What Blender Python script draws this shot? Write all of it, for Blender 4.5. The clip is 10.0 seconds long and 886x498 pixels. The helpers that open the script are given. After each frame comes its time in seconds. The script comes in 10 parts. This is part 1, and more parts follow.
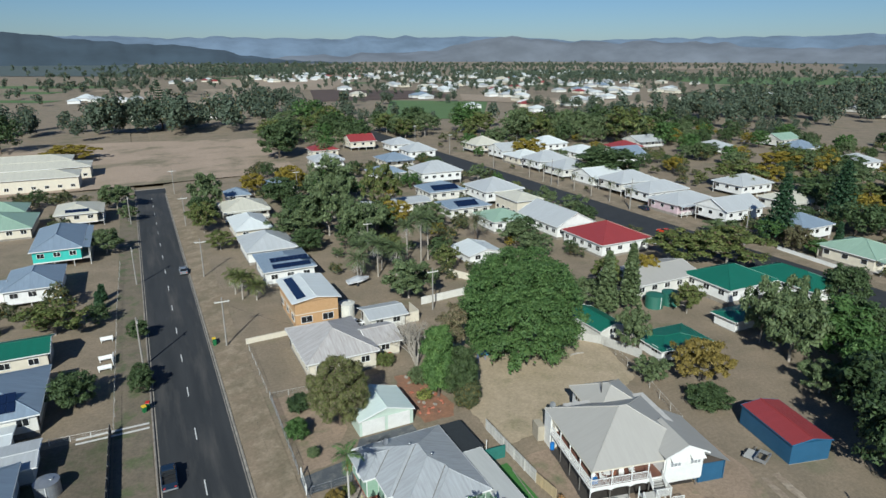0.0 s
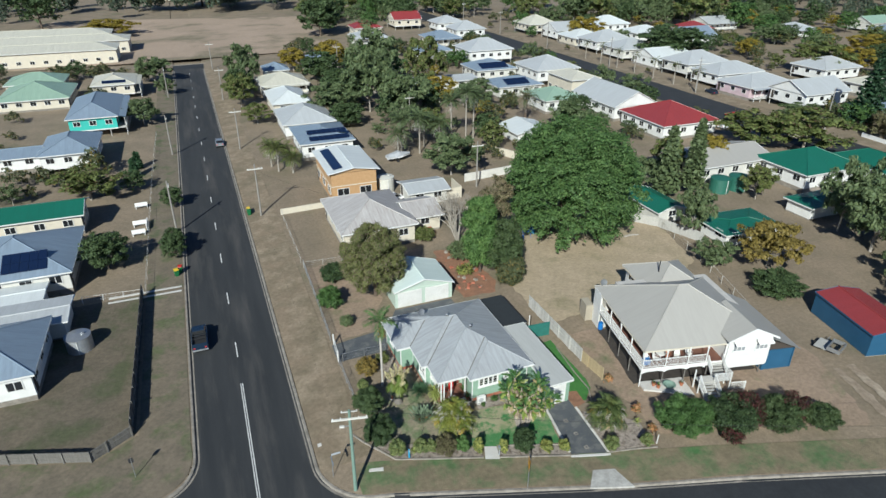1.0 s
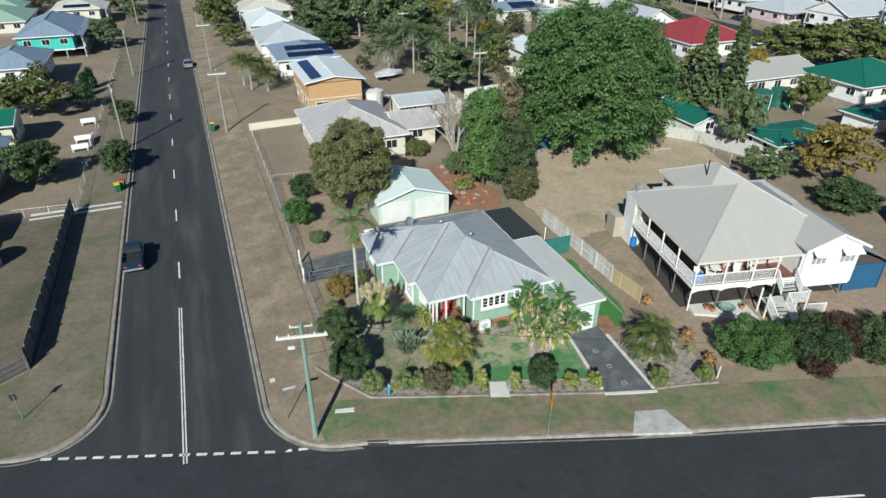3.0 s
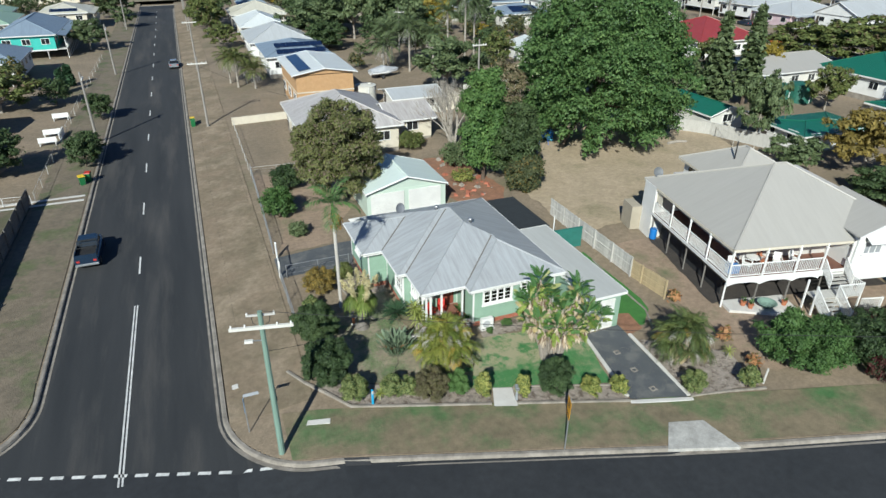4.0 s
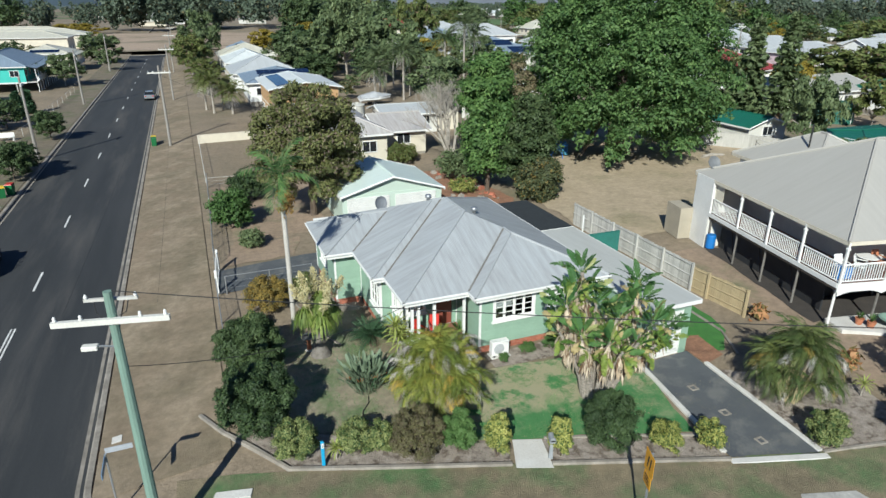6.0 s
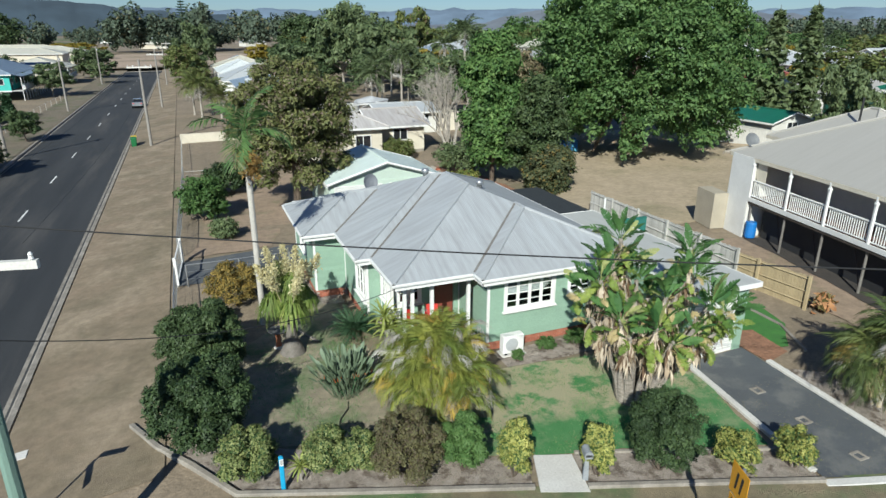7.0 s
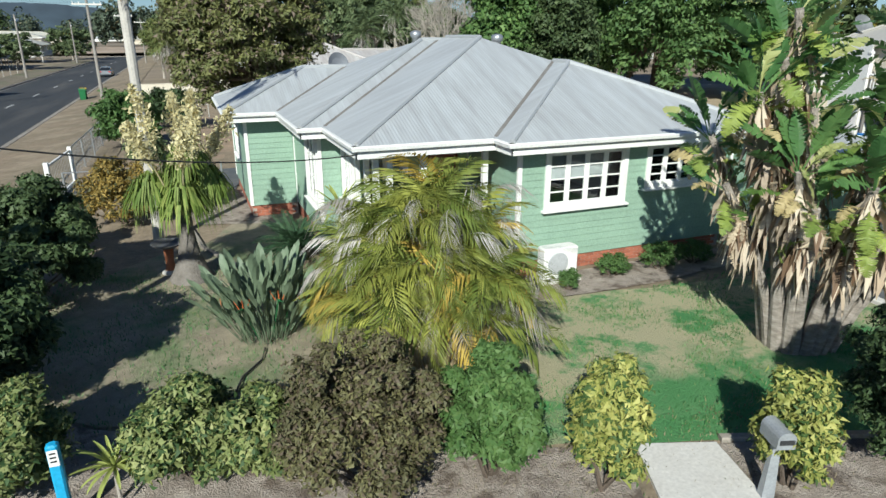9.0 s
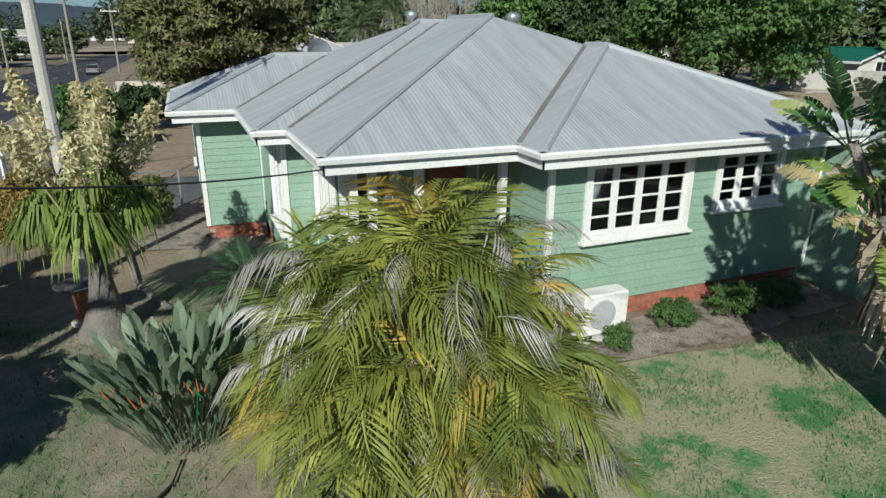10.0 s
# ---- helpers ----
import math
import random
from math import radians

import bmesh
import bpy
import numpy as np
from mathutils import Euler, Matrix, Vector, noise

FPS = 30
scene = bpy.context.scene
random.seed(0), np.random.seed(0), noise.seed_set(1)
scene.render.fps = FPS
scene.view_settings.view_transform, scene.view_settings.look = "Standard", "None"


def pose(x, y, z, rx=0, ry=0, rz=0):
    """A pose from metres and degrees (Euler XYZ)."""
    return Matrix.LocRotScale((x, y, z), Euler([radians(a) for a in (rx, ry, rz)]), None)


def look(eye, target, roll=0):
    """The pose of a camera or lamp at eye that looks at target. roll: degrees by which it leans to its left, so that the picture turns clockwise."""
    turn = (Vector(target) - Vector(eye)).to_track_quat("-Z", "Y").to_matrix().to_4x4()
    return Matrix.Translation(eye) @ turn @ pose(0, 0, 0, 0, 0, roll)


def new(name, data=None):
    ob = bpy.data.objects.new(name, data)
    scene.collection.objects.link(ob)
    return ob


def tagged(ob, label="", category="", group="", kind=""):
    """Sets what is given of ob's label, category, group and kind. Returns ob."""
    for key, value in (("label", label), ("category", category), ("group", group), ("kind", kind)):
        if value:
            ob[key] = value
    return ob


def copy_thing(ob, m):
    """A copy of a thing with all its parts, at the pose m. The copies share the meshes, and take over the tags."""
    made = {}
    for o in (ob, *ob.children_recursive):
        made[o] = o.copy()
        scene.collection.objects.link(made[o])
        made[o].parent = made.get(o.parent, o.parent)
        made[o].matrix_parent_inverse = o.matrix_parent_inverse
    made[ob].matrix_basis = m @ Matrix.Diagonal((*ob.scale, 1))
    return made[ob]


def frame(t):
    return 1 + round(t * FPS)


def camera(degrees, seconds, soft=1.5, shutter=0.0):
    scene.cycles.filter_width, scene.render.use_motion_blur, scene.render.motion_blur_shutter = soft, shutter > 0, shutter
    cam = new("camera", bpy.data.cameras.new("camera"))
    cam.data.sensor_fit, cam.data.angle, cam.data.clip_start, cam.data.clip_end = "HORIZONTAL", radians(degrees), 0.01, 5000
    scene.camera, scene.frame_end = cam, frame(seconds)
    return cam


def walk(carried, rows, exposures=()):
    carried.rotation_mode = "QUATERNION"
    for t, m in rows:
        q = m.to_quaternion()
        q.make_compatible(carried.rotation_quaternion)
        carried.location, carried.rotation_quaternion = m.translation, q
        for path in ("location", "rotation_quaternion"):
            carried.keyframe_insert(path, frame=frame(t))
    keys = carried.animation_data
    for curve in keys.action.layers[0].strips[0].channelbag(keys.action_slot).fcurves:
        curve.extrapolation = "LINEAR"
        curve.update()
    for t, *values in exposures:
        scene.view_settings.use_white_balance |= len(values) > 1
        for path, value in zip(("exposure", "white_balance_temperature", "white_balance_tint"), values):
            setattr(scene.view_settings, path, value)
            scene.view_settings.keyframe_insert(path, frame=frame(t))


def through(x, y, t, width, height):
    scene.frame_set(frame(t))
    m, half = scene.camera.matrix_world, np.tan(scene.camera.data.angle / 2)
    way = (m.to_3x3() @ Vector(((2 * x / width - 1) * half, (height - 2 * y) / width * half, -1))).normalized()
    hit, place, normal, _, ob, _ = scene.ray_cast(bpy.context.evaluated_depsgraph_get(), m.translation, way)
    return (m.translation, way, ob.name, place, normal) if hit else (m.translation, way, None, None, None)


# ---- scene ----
cam = camera(71.3, 10.0)
METRES, EYE, TILT, LEAN, TURN = 62.6, 48.0, -17.6, 0.0, -26.2
ROWS = [
    (0.0, 0.0, 0.0, 0.0, 0.0, 0.0, -0.0),
    (0.5, 0.0006, 0.055, -0.0355, 2.75, -4.71, -0.94),
    (1.0, -0.0009, 0.1091, -0.0728, 4.16, -9.45, -1.43),
    (1.5, -0.0016, 0.1618, -0.1132, 4.35, -12.05, -1.5),
    (2.0, -0.0018, 0.2136, -0.1498, 4.3, -12.33, -1.51),
    (2.5, -0.0023, 0.2648, -0.1836, 4.25, -12.32, -1.52),
    (3.0, -0.0028, 0.3154, -0.2158, 4.2, -12.3, -1.49),
    (4.5, -0.0046, 0.4556, -0.2993, 4.06, -8.78, -1.48),
    (5.0, -0.0057, 0.5014, -0.3223, 4.01, -7.25, -1.51),
    (5.5, -0.0081, 0.5462, -0.3431, 3.98, -5.73, -1.47),
    (7.0, -0.015, 0.6694, -0.3994, 3.98, -1.86, -1.39),
    (7.5, -0.0169, 0.7077, -0.4189, 3.96, -1.47, -1.36),
    (8.0, -0.0191, 0.7451, -0.4375, 3.91, -1.43, -1.36),
    (8.5, -0.0215, 0.7819, -0.4515, 3.82, -1.43, -1.4),
    (9.0, -0.0242, 0.8162, -0.4575, 3.79, -1.4, -1.41),
    (9.5, -0.0269, 0.8468, -0.4554, 3.71, -1.36, -1.41),
    (10.0, -0.0291, 0.8735, -0.447, 3.79, -1.42, -1.43),
]
walk(cam, [(t, pose(0, 0, EYE, TILT, LEAN, TURN) @ pose(METRES * x, METRES * y, METRES * z, 90 + pitch, roll, yaw)) for t, x, y, z, yaw, pitch, roll in ROWS], [(0.0, 0.19, 5900, 1.0), (1.0, 0.27, 5950, 1.0), (3.0, 0.37, 6000, 1.0), (5.0, 0.37, 6000, 1.0), (7.0, 0.41, 6050, 1.0), (9.0, 0.5, 6100, 1.0), (9.5, 0.4, 6100, 1.0), (10.0, 0.12, 6100, 1.0)])

# ---- light ----
SUN_TO = Vector((-0.56, -0.83, 0)).normalized() * math.cos(radians(33)) + Vector((0, 0, math.sin(radians(33))))
world = bpy.data.worlds.new("sky")
scene.world = world
world.use_nodes = True
wn = world.node_tree.nodes
sky = wn.new("ShaderNodeTexSky")
sky.sky_type = "NISHITA"
sky.sun_disc = False
sky.sun_elevation = radians(33)
sky.sun_rotation = radians(214)
sky.air_density, sky.dust_density, sky.ozone_density = 1.0, 0.25, 2.5
wn["Background"].inputs[1].default_value = 0.05
tint = wn.new("ShaderNodeMix")
tint.data_type, tint.blend_type = "RGBA", "MULTIPLY"
tint.inputs[0].default_value = 1.0
tint.inputs[7].default_value = (0.75, 0.9, 1.2, 1)
world.node_tree.links.new(sky.outputs[0], tint.inputs[6])
world.node_tree.links.new(tint.outputs[2], wn["Background"].inputs[0])
sun = new("sun", bpy.data.lights.new("sun", "SUN"))
sun.data.energy, sun.data.angle, sun.data.color = 5.0, radians(0.55), (1.0, 0.95, 0.87)
sun.matrix_world = look(SUN_TO * 100, (0, 0, 0))


# ---- materials ----
def nodes_of(m):
    m.use_nodes = True
    return m.node_tree.nodes, m.node_tree.links


def ramp_mix(n, l, fac, a, b):
    mix = n.new("ShaderNodeMix")
    mix.data_type = "RGBA"
    l.new(fac, mix.inputs[0])
    for i, c in ((6, a), (7, b)):
        if isinstance(c, tuple):
            mix.inputs[i].default_value = (*c, 1)
        else:
            l.new(c, mix.inputs[i])
    return mix.outputs[2]


def noise_fac(n, l, vec, scale, lo=0.35, hi=0.65, detail=4.0, rough=0.6):
    tex = n.new("ShaderNodeTexNoise")
    tex.inputs["Scale"].default_value = scale
    tex.inputs["Detail"].default_value = detail
    tex.inputs["Roughness"].default_value = rough
    if vec is not None:
        l.new(vec, tex.inputs["Vector"])
    mr = n.new("ShaderNodeMapRange")
    mr.inputs[1].default_value, mr.inputs[2].default_value = lo, hi
    l.new(tex.outputs[0], mr.inputs[0])
    return mr.outputs[0]


def coords(n, l, kind="Object", stretch=None):
    tc = n.new("ShaderNodeTexCoord")
    out = tc.outputs[kind]
    if stretch:
        mp = n.new("ShaderNodeMapping")
        mp.inputs["Scale"].default_value = stretch
        l.new(out, mp.inputs[0])
        out = mp.outputs[0]
    return out


def bump(n, l, bsdf, height, strength, distance):
    b = n.new("ShaderNodeBump")
    b.inputs["Strength"].default_value = strength
    b.inputs["Distance"].default_value = distance
    l.new(height, b.inputs["Height"])
    l.new(b.outputs[0], bsdf.inputs["Normal"])


def mat(name, a, b=None, scale=1.5, fine=25.0, rough=0.7, metal=0.0, strength=0.25, dist=0.01, world_space=False, c=None, cscale=0.3, clo=0.5, chi=0.62, per_object=0.0, stretch=None):
    """A surface of two mixed tones at a large scale, broken by fine grain, with an optional third tone in patches."""
    m = bpy.data.materials.new(name)
    n, l = nodes_of(m)
    bsdf = n["Principled BSDF"]
    b = b or tuple(v * 0.8 for v in a)
    if world_space:
        g = n.new("ShaderNodeNewGeometry")
        vec = g.outputs["Position"]
        if stretch:
            mp = n.new("ShaderNodeMapping")
            mp.inputs["Scale"].default_value = stretch
            l.new(vec, mp.inputs[0])
            vec = mp.outputs[0]
    else:
        vec = coords(n, l, "Object", stretch)
    col = ramp_mix(n, l, noise_fac(n, l, vec, scale, 0.3, 0.7), a, b)
    grain = noise_fac(n, l, vec, fine, 0.25, 0.75, 3.0)
    if c:
        col = ramp_mix(n, l, noise_fac(n, l, vec, cscale, clo, chi, 6.0, 0.65), col, c)
    if world_space and not stretch:
        mid = n.new("ShaderNodeMix")
        mid.data_type, mid.blend_type = "RGBA", "MULTIPLY"
        mid.inputs[0].default_value = 1.0
        mm = n.new("ShaderNodeMapRange")
        mm.inputs[3].default_value, mm.inputs[4].default_value = 0.74, 1.2
        l.new(noise_fac(n, l, vec, 2.3, 0.3, 0.7, 7.0, 0.72), mm.inputs[0])
        l.new(col, mid.inputs[6])
        l.new(mm.outputs[0], mid.inputs[7])
        col = mid.outputs[2]
    dark = n.new("ShaderNodeMix")
    dark.data_type, dark.blend_type = "RGBA", "MULTIPLY"
    dark.inputs[0].default_value = 1.0
    gr = n.new("ShaderNodeMapRange")
    gr.inputs[3].default_value, gr.inputs[4].default_value = 0.82, 1.1
    l.new(grain, gr.inputs[0])
    l.new(col, dark.inputs[6])
    l.new(gr.outputs[0], dark.inputs[7])
    col = dark.outputs[2]
    if per_object:
        info = n.new("ShaderNodeObjectInfo")
        mr = n.new("ShaderNodeMapRange")
        mr.inputs[3].default_value, mr.inputs[4].default_value = 1 - per_object, 1 + per_object
        l.new(info.outputs["Random"], mr.inputs[0])
        mu = n.new("ShaderNodeMix")
        mu.data_type, mu.blend_type = "RGBA", "MULTIPLY"
        mu.inputs[0].default_value = 1.0
        l.new(col, mu.inputs[6])
        l.new(mr.outputs[0], mu.inputs[7])
        col = mu.outputs[2]
    l.new(col, bsdf.inputs["Base Color"])
    bsdf.inputs["Roughness"].default_value = rough
    bsdf.inputs["Metallic"].default_value = metal
    if strength:
        bump(n, l, bsdf, grain, strength, dist)
    return m


def leaf_mat(name, a, b, dead=None, dead_share=0.0, gloss=0.45, through=0.3, whole=False):
    """Foliage: each leaf takes its own tone between a and b, some of them the dead tone."""
    a, b = tuple(v * 1.22 for v in a), tuple(v * 1.38 for v in b)
    m = bpy.data.materials.new(name)
    n, l = nodes_of(m)
    bsdf = n["Principled BSDF"]
    g = n.new("ShaderNodeNewGeometry")
    rnd = n.new("ShaderNodeObjectInfo").outputs["Random"] if whole else g.outputs["Random Per Island"]
    col = ramp_mix(n, l, rnd, a, b)
    tc = coords(n, l, "Object")
    col = ramp_mix(n, l, noise_fac(n, l, tc, 0.9, 0.35, 0.7), col, tuple(v * 0.62 for v in a))
    if dead:
        mth = n.new("ShaderNodeMath")
        mth.operation = "GREATER_THAN"
        mul = n.new("ShaderNodeMath")
        mul.operation = "MULTIPLY"
        mul.inputs[1].default_value = 7.31
        fr = n.new("ShaderNodeMath")
        fr.operation = "FRACT"
        l.new(rnd, mul.inputs[0])
        l.new(mul.outputs[0], fr.inputs[0])
        l.new(fr.outputs[0], mth.inputs[0])
        mth.inputs[1].default_value = 1 - dead_share
        col = ramp_mix(n, l, mth.outputs[0], col, dead)
    l.new(col, bsdf.inputs["Base Color"])
    bsdf.inputs["Roughness"].default_value = gloss + 0.15
    bsdf.inputs["Specular IOR Level"].default_value = 0.3
    tr = n.new("ShaderNodeBsdfTranslucent")
    l.new(col, tr.inputs[0])
    mx = n.new("ShaderNodeMixShader")
    mx.inputs[0].default_value = through
    l.new(bsdf.outputs[0], mx.inputs[1])
    l.new(tr.outputs[0], mx.inputs[2])
    l.new(mx.outputs[0], n["Material Output"].inputs[0])
    return m


def roof_mat(name, a, b, stain, rib=0.076, rough=0.45, metal=0.0, relief=0.5, stain_amount=0.6):
    """Corrugated sheeting laid out by the roof's own u (along the eave) and v (up the slope): ribs, sheet joints and run-off streaks."""
    m = bpy.data.materials.new(name)
    n, l = nodes_of(m)
    bsdf = n["Principled BSDF"]
    uv = coords(n, l, "UV")
    sep = n.new("ShaderNodeSeparateXYZ")
    l.new(uv, sep.inputs[0])
    mp = n.new("ShaderNodeMapping")
    mp.inputs["Scale"].default_value = (2.2, 0.22, 1)
    l.new(uv, mp.inputs[0])
    streak = noise_fac(n, l, mp.outputs[0], 1.6, 0.38, 0.68, 5.0, 0.7)
    sheet = n.new("ShaderNodeMath")
    sheet.operation = "MULTIPLY"
    sheet.inputs[1].default_value = 1 / 0.76
    l.new(sep.outputs[0], sheet.inputs[0])
    fl = n.new("ShaderNodeMath")
    fl.operation = "FLOOR"
    l.new(sheet.outputs[0], fl.inputs[0])
    wnz = n.new("ShaderNodeTexWhiteNoise")
    wnz.noise_dimensions = "1D"
    l.new(fl.outputs[0], wnz.inputs["W"])
    half = n.new("ShaderNodeMath")
    half.operation = "MULTIPLY"
    half.inputs[1].default_value = 0.55
    l.new(wnz.outputs["Value"], half.inputs[0])
    col = ramp_mix(n, l, half.outputs[0], a, b)
    sm = n.new("ShaderNodeMath")
    sm.operation = "MULTIPLY"
    sm.inputs[1].default_value = stain_amount
    l.new(streak, sm.inputs[0])
    col = ramp_mix(n, l, sm.outputs[0], col, stain)
    l.new(col, bsdf.inputs["Base Color"])
    bsdf.inputs["Roughness"].default_value = rough
    bsdf.inputs["Metallic"].default_value = metal
    if relief:
        w = n.new("ShaderNodeMath")
        w.operation = "MULTIPLY"
        w.inputs[1].default_value = 2 * math.pi / rib
        l.new(sep.outputs[0], w.inputs[0])
        s = n.new("ShaderNodeMath")
        s.operation = "SINE"
        l.new(w.outputs[0], s.inputs[0])
        bump(n, l, bsdf, s.outputs[0], relief, rib * 0.12)
    return m


def glass_mat(name, tint, rough=0.06):
    m = bpy.data.materials.new(name)
    n, l = nodes_of(m)
    bsdf = n["Principled BSDF"]
    bsdf.inputs["Base Color"].default_value = (*tint, 1)
    bsdf.inputs["Roughness"].default_value = rough
    bsdf.inputs["Specular IOR Level"].default_value = 0.8
    return m


GROUND = mat("dry_ground", (0.268, 0.207, 0.143), (0.195, 0.155, 0.105), 0.16, 9.0, 0.95, strength=0.5, dist=0.03, world_space=True, c=(0.125, 0.125, 0.065), cscale=0.07, clo=0.54, chi=0.72)
VERGE = mat("worn_verge", (0.25, 0.187, 0.126), (0.165, 0.135, 0.085), 0.22, 30.0, 0.95, strength=0.5, dist=0.03, world_space=True, c=(0.36, 0.285, 0.2), cscale=0.35, clo=0.46, chi=0.78)
GRASS_DRY = mat("half_dry_grass", (0.25, 0.2, 0.125), (0.18, 0.148, 0.09), 0.5, 25.0, 0.95, strength=0.6, dist=0.04, world_space=True, c=(0.065, 0.15, 0.048), cscale=0.3, clo=0.46, chi=0.7)
TURF = mat("green_turf", (0.06, 0.19, 0.035), (0.045, 0.14, 0.03), 2.0, 40.0, 0.9, strength=0.5, dist=0.02)
REDSOIL = mat("red_soil", (0.3, 0.15, 0.085), (0.22, 0.12, 0.075), 0.6, 8.0, 0.95, strength=0.7, dist=0.05, world_space=True)
MULCH = mat("mulch", (0.29, 0.24, 0.2), (0.4, 0.345, 0.295), 5.0, 34.0, 0.95, strength=0.9, dist=0.03, world_space=True, c=(0.15, 0.115, 0.09), cscale=2.6)
ASPHALT = mat("asphalt", (0.023, 0.025, 0.027), (0.04, 0.041, 0.042), 0.55, 60.0, 0.85, strength=0.3, dist=0.008, world_space=True, c=(0.08, 0.074, 0.068), cscale=0.42, clo=0.5, chi=0.74, stretch=(1.0, 0.1, 1))
ASPHALT2 = mat("asphalt_cross", (0.021, 0.023, 0.026), (0.032, 0.034, 0.037), 0.3, 60.0, 0.85, strength=0.3, dist=0.008, world_space=True)
CONCRETE = mat("kerb_concrete", (0.33, 0.295, 0.25), (0.2, 0.175, 0.145), 1.2, 20.0, 0.9, strength=0.3, dist=0.01, world_space=True)
PALE_CONCRETE = mat("pale_concrete", (0.62, 0.6, 0.56), (0.52, 0.49, 0.45), 1.0, 18.0, 0.85, strength=0.2, dist=0.008)
LINE = mat("road_paint", (0.75, 0.74, 0.7), (0.55, 0.54, 0.52), 2.5, 30.0, 0.7, strength=0.1, world_space=True)
DRIVE = mat("sealed_drive", (0.075, 0.082, 0.09), (0.1, 0.105, 0.11), 0.9, 50.0, 0.8, strength=0.3, dist=0.008, c=(0.14, 0.14, 0.135), cscale=0.8)
WHITE = mat("white_paint", (0.78, 0.77, 0.74), (0.68, 0.67, 0.64), 1.0, 30.0, 0.55, strength=0.08)
CREAM = mat("cream_paint", (0.66, 0.6, 0.48), (0.58, 0.52, 0.42), 0.8, 20.0, 0.65, strength=0.1)
OFFWHITE = mat("off_white_walls", (0.68, 0.66, 0.6), (0.58, 0.56, 0.51), 0.7, 20.0, 0.65, strength=0.1)
GREENWALL = mat("sage_green_boards", (0.262, 0.38, 0.288), (0.235, 0.345, 0.262), 1.2, 25.0, 0.6, strength=0.1, per_object=0.04)
TEAL = mat("teal_boards", (0.07, 0.5, 0.42), (0.06, 0.43, 0.36), 0.8, 20.0, 0.6)
PINKWALL = mat("pink_boards", (0.62, 0.47, 0.5), None, 0.8, 20.0, 0.65)
BRICK_O = mat("orange_brick", (0.5, 0.31, 0.155), (0.43, 0.255, 0.12), 2.0, 18.0, 0.85, strength=0.4)
BRICK_R = mat("red_brick", (0.36, 0.125, 0.075), (0.29, 0.1, 0.06), 2.0, 30.0, 0.85, strength=0.4, per_object=0.2)
MORTAR = mat("mortar", (0.4, 0.34, 0.29), None, 4.0, 40.0, 0.9)
GREYWOOD = mat("weathered_timber", (0.5, 0.485, 0.45), (0.38, 0.365, 0.335), 2.0, 40.0, 0.9, strength=0.5, stretch=(4, 4, 0.6), per_object=0.18)
NEWWOOD = mat("new_pine", (0.44, 0.35, 0.205), (0.36, 0.28, 0.165), 2.0, 40.0, 0.8, strength=0.3, per_object=0.12)
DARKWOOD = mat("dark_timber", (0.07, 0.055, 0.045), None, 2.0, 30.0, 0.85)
POLEGREEN = mat("treated_pole", (0.2, 0.3, 0.24), (0.15, 0.22, 0.18), 1.5, 25.0, 0.85, strength=0.4, stretch=(4, 4, 0.4))
POLEGREY = mat("grey_pole", (0.3, 0.28, 0.25), (0.22, 0.2, 0.18), 1.5, 25.0, 0.9, strength=0.4, stretch=(4, 4, 0.4))
BARK = mat("bark", (0.16, 0.12, 0.09), (0.1, 0.075, 0.055), 3.0, 20.0, 0.95, strength=0.9, dist=0.03, stretch=(3, 3, 0.8))
PALEBARK = mat("pale_bark", (0.4, 0.36, 0.31), (0.27, 0.24, 0.2), 2.0, 20.0, 0.9, strength=0.6, dist=0.02, stretch=(2, 2, 3))
STEEL = mat("galvanised", (0.5, 0.51, 0.52), (0.4, 0.41, 0.42), 2.0, 30.0, 0.4, metal=0.7, strength=0.05)
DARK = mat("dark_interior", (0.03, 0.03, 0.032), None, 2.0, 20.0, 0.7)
BLACK = mat("black_rubber", (0.02, 0.02, 0.021), None, 2.0, 20.0, 0.8)
SHADECLOTH = mat("shade_cloth", (0.025, 0.03, 0.034), None, 2.0, 60.0, 0.9)
BLUEWALL = mat("blue_steel", (0.025, 0.1, 0.19), (0.02, 0.085, 0.165), 0.8, 20.0, 0.5)
REDPAINT = mat("red_plastic", (0.5, 0.03, 0.02), None, 2.0, 20.0, 0.45)
BLUEPLASTIC = mat("blue_plastic", (0.02, 0.17, 0.5), None, 2.0, 20.0, 0.5)
GREENBIN = mat("green_plastic", (0.02, 0.16, 0.05), None, 2.0, 20.0, 0.5)
YELLOWLID = mat("yellow_plastic", (0.75, 0.5, 0.03), None, 2.0, 20.0, 0.5)
CYANPOST = mat("cyan_paint", (0.03, 0.36, 0.62), None, 2.0, 20.0, 0.5)
SIGNYELLOW = mat("sign_yellow", (0.72, 0.34, 0.015), (0.6, 0.28, 0.015), 2.0, 20.0, 0.5)
TERRACOTTA = mat("terracotta", (0.42, 0.16, 0.08), None, 2.0, 20.0, 0.8)
TANKCREAM = mat("tank_cream", (0.66, 0.64, 0.57), None, 0.7, 15.0, 0.6)
TANKGREEN = mat("tank_green", (0.03, 0.14, 0.1), None, 0.7, 15.0, 0.55)
CARDARK = mat("car_dark_blue", (0.015, 0.03, 0.055), (0.012, 0.025, 0.05), 0.5, 10.0, 0.2, strength=0.0)
CARSILVER = mat("car_silver", (0.42, 0.44, 0.46), None, 0.5, 10.0, 0.25, metal=0.5, strength=0.0)
CARWHITE = mat("car_white", (0.75, 0.75, 0.75), None, 0.5, 10.0, 0.25, strength=0.0)
CARRED = mat("car_red", (0.6, 0.06, 0.02), None, 0.5, 10.0, 0.25, strength=0.0)
